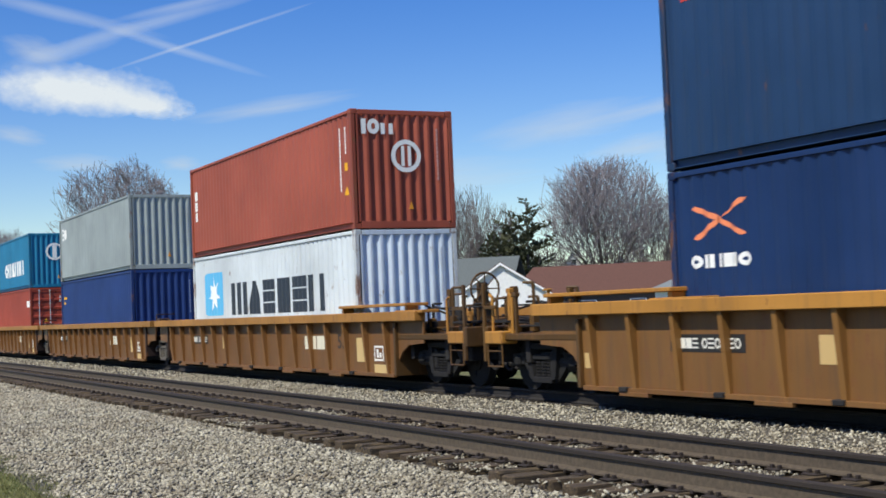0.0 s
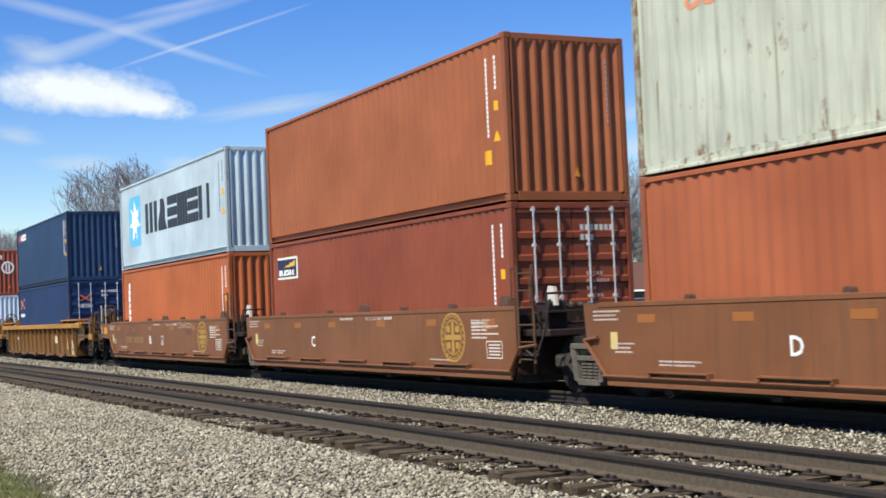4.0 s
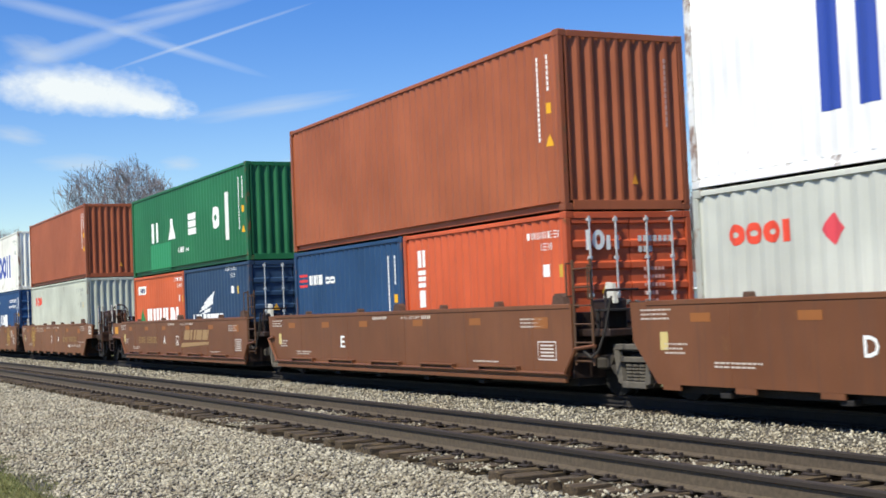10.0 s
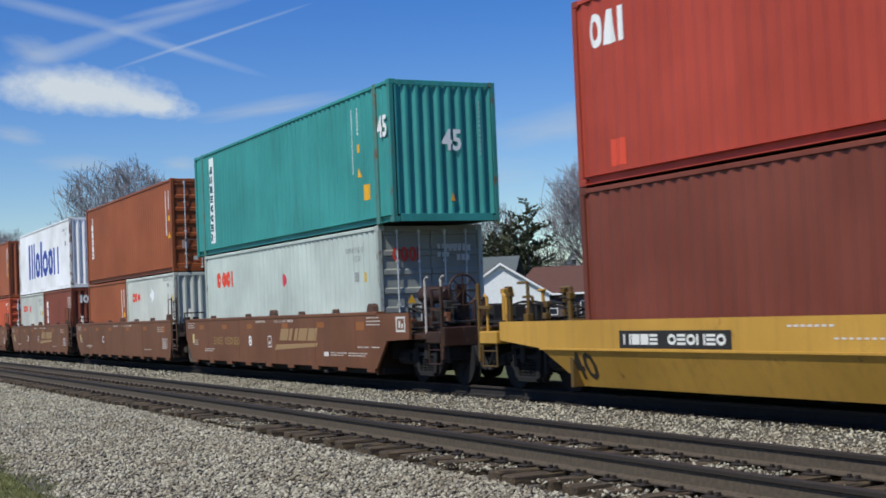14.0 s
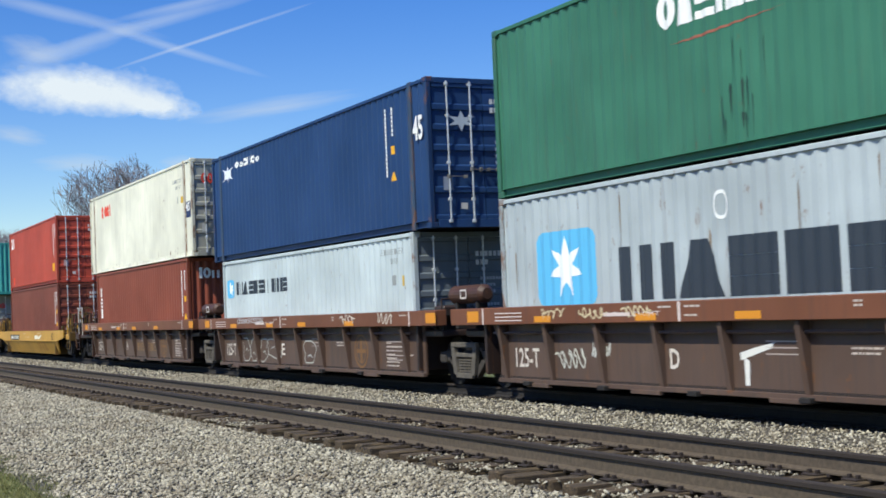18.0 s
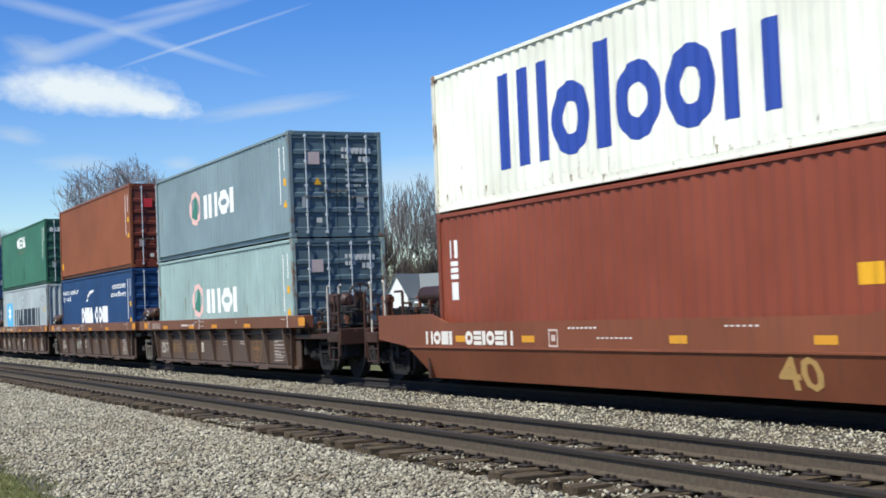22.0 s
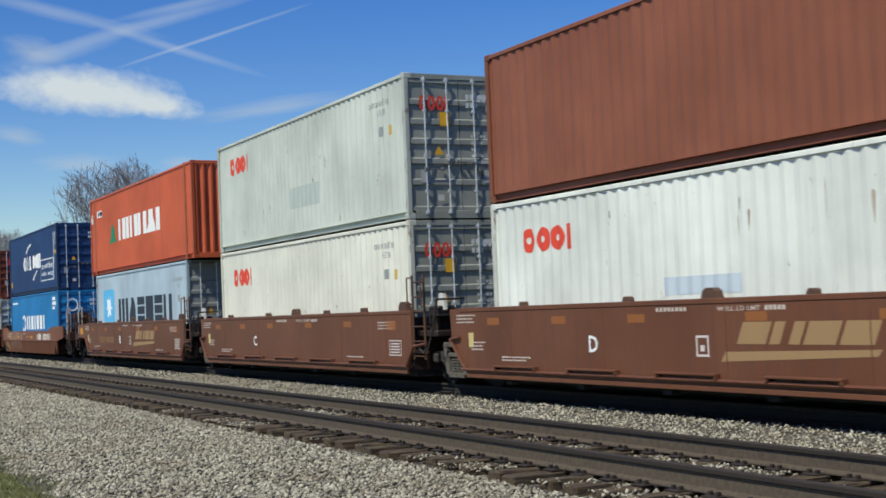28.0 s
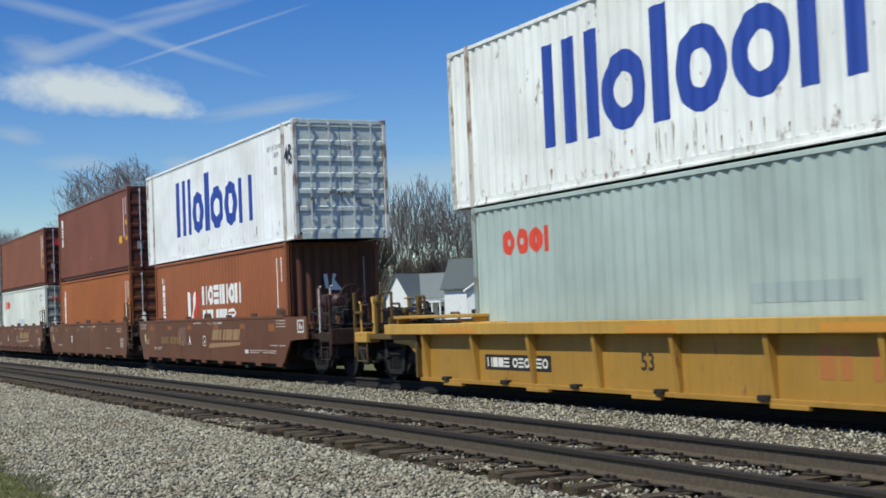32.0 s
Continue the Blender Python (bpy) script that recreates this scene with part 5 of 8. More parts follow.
    decal(car, "data_marking", [rect(-1.2 + 0.12 * k, 1.05, -1.12 + 0.12 * k, 1.08) for k in range(7)] + [rect(-0.4 + 0.12 * k, 0.9, -0.33 + 0.12 * k, 0.925) for k in range(8)] + [rect(2.6 + 0.12 * k, 1.06, 2.67 + 0.12 * k, 1.085) for k in range(6)], (215, 205, 195), "small white data", **flat)
    if hump:
        if l_end != "joint":
            decal(car, "number_bar", bars("HOBI---OEIOEH", -6.2, 0.79, -2.9, 1.03, 0.24), (228, 222, 210), "white plain number bars", **flat)
        if r_end != "joint":
            decal(car, "number_bar", bars("HOBI--OEIOEH", 2.4, 0.78, 5.6, 1.04, 0.24), (228, 222, 210), "white plain number bars", **flat)
            for ob in (bubble_tag(car, -5.0, 0.36, 3.0, 0.78, 9, 43, (196, 178, 154), flat, 0.015), bubble_tag(car, -5.7, 0.88, 1.0, 0.26, 6, 44, (212, 196, 172), flat, 0.012)):
                for vert in ob.data.vertices:
                    if vert.co.z < fold:
                        vert.co.y = -SIDE + inward * (fold - vert.co.z) / (fold - low) - 0.006
        decal(car, "notice_frame", [rect(-1.78, 0.77, -1.75, 1.05), rect(-1.53, 0.77, -1.5, 1.05), rect(-1.75, 0.77, -1.53, 0.8), rect(-1.75, 1.02, -1.53, 1.05), rect(-1.7, 0.86, -1.58, 0.96)], (206, 186, 172), "small white framed notice", **flat)
    else:
        decal(car, "number_panel", [rect(-4.8, 0.77, -2.26, 1.02)], (44, 40, 36), "black number panel", **flat)
        decal(car, "number_bar", bars("HBBE--OEOHEO", -4.7, 0.82, -2.36, 0.97, 0.2), (230, 228, 216), "white plain bars", plane="flat", base=-SIDE, lift=0.008)
        decal(car, "graffiti", [[(1.8, 0.8), (2.6, 0.82), (3.0, 0.8), (3.5, 0.98), (3.2, 0.99), (2.9, 0.9), (2.5, 0.98), (1.85, 0.97)]], (232, 226, 206), "white sprayed patch", **flat)
        decal(car, "notice_frame", [rect(5.8, 0.78, 6.3, 0.81), rect(5.8, 1.02, 6.3, 1.05), rect(5.8, 0.81, 5.83, 1.02), rect(6.27, 0.81, 6.3, 1.02), rect(5.9, 0.85, 6.02, 0.98)], (40, 36, 34), **flat)
    lean = lambda v: inward * (fold - v) / (fold - low)
    if not hump:
        faded = decal(car, "faded_mark", bars("IHA", 2.1, 0.3, 4.3, 0.66, 0.3), (176, 128, 52), "faded dark block shapes", plane="flat", base=-SIDE)
        for v in faded.data.vertices:
            v.co.y = -SIDE + lean(v.co.z) - 0.005
    ob = decal(car, "well_size", words("40", 3.5 if code != "L" else -6.3, 0.27, 4.3 if code != "L" else -5.6, 0.7, 0.02), (200, 160, 96) if hump else (52, 44, 34), "large painted number", plane="flat", base=-SIDE)
    for v in ob.data.vertices:
        v.co.y = -SIDE + lean(v.co.z) - 0.005
    return car

# ---- the train ----
LOW_BASE = 0.305
L40, L45, L20 = 12.192, 13.716, 6.058

# cars: centre of the well along the train at the clip's start
# old yellow cars: sheet colour holds brown dirt and the chord's shade
for xc in (-72.0, -52.3, -32.65):
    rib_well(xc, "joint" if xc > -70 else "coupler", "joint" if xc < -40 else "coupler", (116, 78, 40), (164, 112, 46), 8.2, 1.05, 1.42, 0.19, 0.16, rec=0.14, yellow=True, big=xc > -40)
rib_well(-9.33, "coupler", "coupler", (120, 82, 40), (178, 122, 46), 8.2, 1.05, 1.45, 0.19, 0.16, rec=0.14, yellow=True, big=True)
for k, (x, let, em, st) in enumerate(((12.3, "B", 1, "pipe"), (27.8, "C", 1, "pipe"), (43.73, "D", 1, "pipe"), (59.27, "E", 1, "slot"), (74.87, "A", 0, "slot"))):
    flat_well(x, "coupler" if k == 0 else "joint", "coupler" if k == 4 else "joint", (130, 74, 50), st, let, em, 0, number=k in (0, 4), swap=k == 4)
for k, (x, let, lg, st) in enumerate(((94.57, "A", 1, "pipe"), (110.1, "E", 0, "pipe"), (125.53, "D", 1, "slot"), (141.07, "C", 0, "slot"), (156.53, "B", 1, "slot"))):
    flat_well(x, "coupler" if k == 0 else "joint", "coupler" if k == 4 else "joint", (121, 68, 48), st, let, 0, lg, number=k in (0, 4))
fold_well(176.45, "coupler", "coupler", (196, 147, 55), False, "L", label="yellow smooth folded", bright=(226, 150, 40))
for k, (x, let, gr) in enumerate(((196.27, "A", 0), (211.93, "E", 2), (227.65, "D", 1), (243.27, "C", 1), (258.95, "B", 0))):
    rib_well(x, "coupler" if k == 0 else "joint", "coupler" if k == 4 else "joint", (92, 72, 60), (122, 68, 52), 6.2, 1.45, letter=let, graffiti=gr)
fold_well(278.9, "coupler", "joint", (134, 68, 50), True, "R")
fold_well(294.85, "joint", "joint", (134, 68, 50), True, "L")
fold_well(310.7, "joint", "coupler", (130, 68, 50), True, "L")
for k, (x, let, lg, st) in enumerate(((330.5, "B", 1, "pipe"), (346.1, "C", 0, "pipe"), (361.6, "D", 1, "pipe"), (377.25, "E", 0, "slot"), (392.8, "A", 1, "slot"))):
    flat_well(x, "coupler" if k == 0 else "joint", "coupler" if k == 4 else "joint", (115, 64, 48), st, let, 0, lg, number=k in (0, 4))
rib_well(414.6, "coupler", "coupler", (170, 126, 48), (194, 148, 62), 8.1, 1.75, 1.17, 0.2, 0.13, rec=0.16, yellow=True, big=True)

LOW_TOP = LOW_BASE + 2.896
STD_TOP = LOW_BASE + 2.591
RED_BROWN = "red-brown painted steel shipping container"


def lower(x, length, high, rgb, end, label, **kw):
    return container(x, length, LOW_BASE + (0.06 if 189 < x < 260 else 0.0), high, rgb, end, label, **kw)


def upper(x, length, high, rgb, end, label, on_high=True, **kw):
    return container(x, length, (LOW_TOP if on_high else STD_TOP) + 0.012 + (0.06 if 189 < x < 260 else 0.0), high, rgb, end, label, **kw)


def put(c, name, polys, rgb, label=""):
    """Polygons given with heights above the rail."""
    dz = c.matrix_basis.translation.z
    return decal(c, name, [[(a, b - dz) for a, b in p] for p in polys], rgb, label)


BLUE_INK, SKY_INK, DARK_INK, RED_INK = (44, 72, 158), (96, 182, 222), (46, 54, 62), (222, 72, 48)


def ocean_mark(c, u0, z0, z1):
    """Long blue mark of upright and round shapes."""
    put(c, "logo", bars("WoIoon", u0, z0, u0 + 7.25, z1, 0.26), BLUE_INK, "large blue row of plain shapes")


def star_mark(c, u0, z0, u1, z1, t0, t1, tz0, tz1, pattern="WAEBEH", ink_rgb=DARK_INK):
    q = 0.13 * (z1 - z0)
    put(c, "logo_panel", [[(u0 + q, z0), (u1 - q, z0), (u1 - 0.3 * q, z0 + 0.3 * q), (u1, z0 + q), (u1, z1 - q), (u1 - 0.3 * q, z1 - 0.3 * q), (u1 - q, z1), (u0 + q, z1), (u0 + 0.3 * q, z1 - 0.3 * q), (u0, z1 - q), (u0, z0 + q), (u0 + 0.3 * q, z0 + 0.3 * q)]], SKY_INK, "light blue square with rounded corners")
    dz = c.matrix_basis.translation.z
    decal(c, "star", star((u0 + u1) / 2, (z0 + z1) / 2 - dz, (z1 - z0) * 0.42), (240, 244, 244), "white seven-pointed star", lift=0.008)
    put(c, "logo", bars(pattern, t0, tz0, t1, tz1, 0.28), ink_rgb, "dark row of plain block shapes")


def red_mark(c, u0, z0, u1, z1):
    put(c, "logo", bars("OOOI", u0, z0, u1, z1, 0.36), RED_INK, "red row of rings")


def wave_mark(c, u0, z0, u1, z1):
    put(c, "logo", bars("OWA-OOW", u0, z0, u1, z1, 0.32), WHITE, "white row of plain block shapes")


def down_mark(c, n, u0, z0, z1, w=0.3):
    put(c, "logo", [q for i in range(n) for q in bars("HEIOEO"[i % 6], u0, z1 - (i + 0.85) * (z1 - z0) / n, u0 + w, z1 - i * (z1 - z0) / n, 0.3)], WHITE, "white upright row of plain shapes")


# unit by unit, from the head of the train
c = lower(-78.1, L40, True, (168, 62, 52), "door", RED_BROWN)
put(c, "logo", [rect(11.2, 2.3, 11.9, 2.6)], WHITE)
c = upper(-78.1, L40, False, (22, 118, 158), "wall", "teal blue steel shipping container")
put(c, "logo", bars("OHAHIH", 5.0, 3.9, 10.5, 4.6), WHITE)
decal(c, "emblem", loop(1.2, 1.7, 0.42, 0.42, 0.1) + [rect(1.1, 1.4, 1.3, 2.0)], WHITE, plane="end", length=L40)
c = lower(-58.4, L40, True, (26, 52, 122), "wall", "dark blue steel shipping container")
put(c, "logo", [rect(0.5, 2.45, 1.0, 2.55), rect(0.5, 2.25, 0.85, 2.35)], YELLOW)
c = upper(-58.4, L40, False, (146, 156, 154), "wall", "grey steel shipping container")
put(c, "logo", bars("EO", 0.4, 4.9, 1.3, 5.4), WHITE)
c = lower(-38.75, L40, True, (206, 214, 214), "wall", "light grey steel shipping container with a star mark", rust=0.25, end_shade_rgb=(190, 204, 216))
star_mark(c, 1.1, 1.5, 2.8, 2.7, 3.4, 10.3, 1.5, 2.35)
c = upper(-38.75, L40, False, (168, 74, 62), "wall", "dull red steel shipping container")
codes(c, L40, 2.591)
down_mark(c, 3, 0.35, 4.2, 5.1)
decal(c, "logo", bars("IOn", 0.22, 2.05, 1.0, 2.38), WHITE, plane="end", length=L40)
decal(c, "emblem", loop(1.28, 1.58, 0.36, 0.36, 0.1, 20) + [rect(1.16, 1.36, 1.24, 1.8), rect(1.32, 1.36, 1.4, 1.8)], WHITE, "white ring emblem", plane="end", length=L40)
c = lower(-15.4, L40, True, (20, 46, 100), "door", "deep blue steel shipping container")
put(c, "logo", [[(0.5, 2.24), (0.62, 2.22), (1.14, 2.48), (1.06, 2.52)], [(1.06, 2.46), (1.14, 2.5), (1.67, 2.72), (1.5, 2.73)], [(0.45, 2.66), (0.6, 2.68), (1.14, 2.5), (1.06, 2.44)], [(1.06, 2.44), (1.14, 2.48), (1.62, 2.26), (1.5, 2.24)]], (232, 134, 88), "orange crossed strokes")
put(c, "logo", bars("OIHEO", 0.4, 1.84, 1.72, 2.02), WHITE)
decal(c, "logo", [[(0.42, 2.05), (0.5, 2.05), (0.95, 2.3), (0.88, 2.33)], [(0.42, 2.3), (0.5, 2.33), (0.95, 2.05), (0.85, 2.05)]], (200, 110, 70), plane="end", length=L40 + 0.02)
decal(c, "logo", bars("OIHEO", 0.38, 1.78, 1.0, 1.94), (200, 205, 210), plane="end", length=L40 + 0.02)
codes(c, L40, 2.896, 11.05, False, False)
c = upper(-15.4, L40, True, (30, 56, 102), "wall", "blue weathered steel shipping container", rust=0.1, streak=0.3)
put(c, "logo", bars("OEOOO", 0.95, 5.52, 2.48, 5.82, 0.34), WHITE)
put(c, "logo", [rect(0.45, 5.5, 0.92, 5.82)], (200, 60, 54), "small red block")
codes(c, L40, 2.896)
c = lower(6.2, L40, True, (188, 89, 51), "wall", "bright orange steel shipping container")
down_mark(c, 6, 0.7, 1.41, 2.74)
codes(c, L40, 2.896)
c = upper(6.2, L40, True, (176, 194, 202), "wall", "light grey steel shipping container with a star mark")
star_mark(c, 1.2, 3.95, 2.8, 5.65, 3.35, 10.6, 4.28, 5.27)
codes(c, L40, 2.896, rgb=(120, 128, 132))
c = lower(21.7, L40, True, (146, 64, 46), "door", RED_BROWN)
put(c, "logo_panel", [rect(0.48, 2.3, 1.84, 2.83)], (228, 226, 210), "white panel")
decal(c, "logo", [rect(0.54, 2.05, 1.78, 2.47)], (40, 44, 72), "dark blue field", lift=0.008)
decal(c, "logo", [[(0.9, 2.27), (1.74, 2.3), (1.74, 2.44)]], (222, 176, 70), "yellow beam", lift=0.012)
decal(c, "logo", bars("IEAOBO", 0.62, 2.08, 1.66, 2.22, 0.3), WHITE, lift=0.012)
codes(c, L40, 2.896)
c = upper(21.7, L40, True, (166, 84, 54), "wall", "orange-brown steel shipping container")
codes(c, L40, 2.896)
put(c, "warning_label", [rect(11.3, 3.9, 11.55, 4.15)], YELLOW)
c = lower(37.65, L40, True, (172, 84, 58), "wall", "orange-brown steel shipping container")
codes(c, L40, 2.896)
c = upper(37.65, L40, True, (186, 190, 168), "wall", "faded cream steel shipping container streaked with rust", flush=True, rust=0.45, streak=0.4)
put(c, "logo", bars("OOOI", 1.2, 5.35, 2.5, 5.58), (214, 140, 108))
drips(c, 0.3, 11.9, 3.4, 5.8, 22, 15, (136, 118, 86))
small_codes(c, 10.6, 2.3, (150, 150, 140))
c = lower(53.2, L40, True, (32, 68, 128), "door", "blue steel shipping container with white lettering")
wave_mark(c, 3.72, 1.44, 8.28, 2.04)
put(c, "slogan", words("advanced container", 0.22, 2.62, 3.24, 2.86, 0.012) + words("light steel", 0.22, 2.3, 1.75, 2.56, 0.012), WHITE, "white slogan")
put(c, "slogan", words("ecocontainer", 9.05, 2.62, 11.2, 2.84, 0.012) + words("bamboo flooring", 8.8, 2.28, 11.2, 2.54, 0.012), WHITE, "white slogan")
put(c, "logo", [[(4.72, 2.25), (4.85, 2.28), (5.2, 2.52), (5.95, 2.62), (6.02, 2.7), (5.4, 2.68), (4.95, 2.5)]], WHITE, "white wave stroke")
codes(c, L40, 2.896)
c = upper(53.2, L40, True, (242, 240, 226), "wall", "white steel shipping container stained with rust", flush=True, rust=0.38, streak=0.3)
ocean_mark(c, 2.42, 3.92, 5.5)
drips(c, 0.3, 11.9, 3.36, 3.8, 26, 10, (142, 112, 80))
drips(c, 11.3, 12.0, 4.4, 5.9, 5, 11, (170, 160, 120), "yellowish stains")
small_codes(c, 10.6, 2.4)
c = lower(68.75, L40, True, (188, 192, 174), "wall", "pale grey-green steel shipping container", rust=0.15)
red_mark(c, 1.05, 2.3, 2.6, 2.7)
small_codes(c, 10.3, 2.4)
c = upper(68.75, L40, True, (168, 80, 56), "wall", "orange-brown steel shipping container")
codes(c, L40, 2.896)
c = lower(88.45, L20, False, (212, 86, 51), "wall", "orange twenty-foot steel shipping container")
put(c, "logo", bars("HIHHAI", 1.5, 1.42, 5.4, 1.82, 0.34), WHITE)
put(c, "logo", [[(0.75, 1.42), (1.3, 1.42), (1.02, 1.9)]], (40, 128, 72), "green peak")
put(c, "logo_panel", [rect(0.54, 2.3, 1.5, 2.58)], (238, 236, 226))
decal(c, "logo", bars("HWB", 0.7, 2.05, 1.4, 2.2), (40, 50, 90), lift=0.008)
small_codes(c, 4.9, 2.3, WHITE)
c = lower(94.58, L20, False, (44, 64, 104), "door", "navy twenty-foot steel shipping container")
put(c, "logo", [[(1.4, 1.62), (2.0, 1.7), (2.75, 1.85), (2.9, 2.18), (2.1, 1.95)], [(1.6, 1.55), (2.4, 1.62), (2.6, 1.74), (2.0, 1.68)]], (226, 228, 226), "white wing strokes")
put(c, "logo", bars("HEI-BBBBBB", 0.8, 1.42, 3.7, 1.56), WHITE)
small_codes(c, 4.0, 2.4, WHITE)
c = upper(88.45, L40, False, (30, 108, 64), "wall", "green steel shipping container", on_high=False)
put(c, "fresh_paint", [rect(2.3, 3.0, 4.75, 3.86)], (44, 136, 88), "patch of brighter green")
for q, u in zip("HAEO", (2.45, 4.45, 6.65, 9.0)):
    put(c, "logo", bars(q, u, 3.92, u + 0.78, 4.55, 0.28), WHITE)
put(c, "logo_panel", [rect(10.2, 3.55, 10.62, 4.85)], (226, 226, 218))
put(c, "logo", bars("HHH-oo", 5.55, 3.46, 6.7, 3.62), WHITE)
codes(c, L40, 2.591)
c = lower(104.0, L20, False, (38, 68, 118), "wall", "navy twenty-foot steel shipping container")
put(c, "logo_panel", [rect(0.3, 2.3, 0.75, 2.36), rect(0.3, 2.18, 0.75, 2.24), rect(0.3, 2.06, 0.75, 2.12)], (214, 60, 60), "striped flag")
put(c, "logo", bars("HHE-oo", 0.9, 2.1, 2.45, 2.32), WHITE)
codes(c, L20, 2.591)
c = lower(110.13, L20, False, (212, 84, 54), "door", "orange-red twenty-foot steel shipping container")
down_mark(c, 3, 0.6, 1.42, 2.57, 0.34)
small_codes(c, 4.8, 2.2, WHITE)
end_mark(c, L20, 2.591, "bars_and_ring", WHITE)
c = upper(104.0, L40, True, (168, 82, 56), "wall", "orange-brown steel shipping container", on_high=False)
codes(c, L40, 2.896)
c = lower(119.45, L20, False, (194, 196, 184), "wall", "grey twenty-foot steel shipping container")
red_mark(c, 0.68, 2.1, 1.9, 2.38)
put(c, "warning_label", [[(2.45, 2.2), (2.65, 2.4), (2.85, 2.2), (2.65, 2.0)]], (214, 70, 80), "red diamond label")
small_codes(c, 4.6, 2.2)
c = lower(125.57, L20, False, (140, 64, 52), "wall", "dark red twenty-foot steel shipping container")
down_mark(c, 3, 0.62, 1.42, 2.45, 0.34)
codes(c, L20, 2.591, None, False, False)
end_mark(c, L20, 2.591, "bars_and_ring", WHITE)
c = upper(119.45, L40, True, (244, 244, 240), "wall", "clean white steel shipping container", flush=True, on_high=False, rust=0.1, streak=0.08)
ocean_mark(c, 2.5, 3.6, 5.2)
small_codes(c, 10.6, 2.4)
c = lower(134.95, L20, False, (160, 78, 48), "wall", "orange-brown twenty-foot steel shipping container")
codes(c, L20, 2.591)
c = lower(141.08, L20, False, (202, 205, 192), "wall", "pale grey twenty-foot steel shipping container")
red_mark(c, 0.75, 2.08, 1.95, 2.38)
put(c, "warning_label", [[(3.1, 2.25), (3.35, 2.5), (3.6, 2.25), (3.35, 2.0)]], (236, 238, 236), "white diamond label")
small_codes(c, 4.7, 2.35)
c = upper(134.95, L40, True, (160, 76, 44), "door", "orange-brown steel shipping container", on_high=False)
down_mark(c, 6, 0.75, 3.82, 5.42)
codes(c, L40, 2.896)
c = lower(150.45, L40, True, (190, 200, 188), "door", "pale grey-green steel shipping container", end_shade_rgb=(146, 148, 138))
red_mark(c, 1.05, 2.26, 2.5, 2.68)
put(c, "warning_label", [[(6.3, 2.28), (6.47, 2.45), (6.64, 2.28), (6.47, 2.12)]], (206, 60, 76), "red diamond label")
small_codes(c, 10.4, 2.4)
end_mark(c, L40, 2.896, "round_row", RED_INK)
c = upper(149.75, L45, True, (58, 148, 140), "wall", "teal forty-five-foot steel shipping container", streak=0.25)
put(c, "logo_panel", [rect(1.3, 3.53, 1.76, 5.92)], (232, 236, 232), "white upright panel")
decal(c, "logo", [q for i in range(8) for q in bars("HEOOEBWA"[i], 1.42, 0.38 + 0.27 * i, 1.64, 0.58 + 0.27 * i, 0.3)], (40, 80, 84), lift=0.008)
decal(c, "size_mark", words("45", 13.08, 1.75, 13.55, 2.2, 0.03), WHITE, "white number", plane="flat", base=0.0)
decal(c, "size_mark", words("45", 1.15, 1.45, 1.6, 1.9, 0.03), WHITE, "white number", plane="end", length=L45)
put(c, "warning_label", [rect(12.25, 3.77, 12.58, 4.1)], YELLOW, "yellow warning label")
codes(c, L45, 2.896, 11.7)
c = lower(170.35, L40, True, (128, 58, 48), "door", "dark red-brown steel shipping container")
codes(c, L40, 2.896)
c = upper(170.35, L40, True, (190, 66, 54), "door", "bright red steel shipping container")
put(c, "logo", bars("OAI", 0.42, 5.28, 1.36, 5.8, 0.3), WHITE)
put(c, "fresh_paint", [rect(0.9, 3.45, 1.25, 3.85)], (214, 76, 48), "patch of brighter red")
put(c, "warning_label", [rect(11.2, 3.76, 11.54, 4.1)], YELLOW, "yellow warning label")
codes(c, L40, 2.896, None, False, False)
c = lower(190.2, L40, True, (140, 62, 48), "wall", "dark red-brown steel shipping container")
down_mark(c, 3, 0.55, 1.54, 2.71)
codes(c, L40, 2.896)
end_mark(c, L40, 2.896, "bars_and_ring", WHITE)
c = upper(189.35, L45, True, (228, 226, 202), "door", "cream forty-five-foot steel shipping container with rusty posts", flush=True, rust=0.2, end_shade_rgb=(152, 152, 140))
red_mark(c, 1.87, 5.28, 3.33, 5.7)
put(c, "size_mark", [rect(13.05, 4.45, 13.62, 4.92)], (44, 60, 96), "dark blue panel")
decal(c, "size_mark", words("45", 13.12, 1.36, 13.56, 1.62, 0.03), WHITE, "white number", plane="flat", base=0.0, lift=0.006)
small_codes(c, 11.6, 2.3)
end_mark(c, L45, 2.896, "round_row", RED_INK)
c = lower(205.85, L40, False, (190, 202, 200), "door", "pale grey steel shipping container with a star mark", rust=0.15, end_shade_rgb=(96, 104, 108))
star_mark(c, 0.33, 1.95, 0.9, 2.44, 1.1, 5.05, 2.02, 2.36, "WAEBEH-IIHE")
small_codes(c, 10.6, 2.2)
c = upper(205.15, L45, True, (32, 59, 114), "door", "deep blue forty-five-foot steel shipping container", on_high=False)
put(c, "logo", star(1.35, 5.3, 0.32, 6, 0.4, 1.6), (228, 232, 236), "white curled emblem")
put(c, "logo", bars("OoOHOo", 2.0, 5.38, 4.0, 5.58), WHITE)
decal(c, "size_mark", words("45", 13.08, 1.72, 13.52, 2.2, 0.03), WHITE, "white number", plane="flat", base=0.0)
codes(c, L45, 2.896, 11.75)
decal(c, "logo", star(0.72, 2.05, 0.2, 6, 0.4, 1.7), (180, 190, 196), plane="end", length=L45 + 0.02)
c = lower(221.5, L40, True, (172, 182, 182), "wall", "grey steel shipping container with a star mark", rust=0.3)
star_mark(c, 1.18, 1.4, 2.9, 2.6, 3.45, 10.38, 1.45, 2.24)
put(c, "emblem", loop(5.96, 2.67, 0.16, 0.2, 0.05, 14), (232, 234, 228), "small white ring")
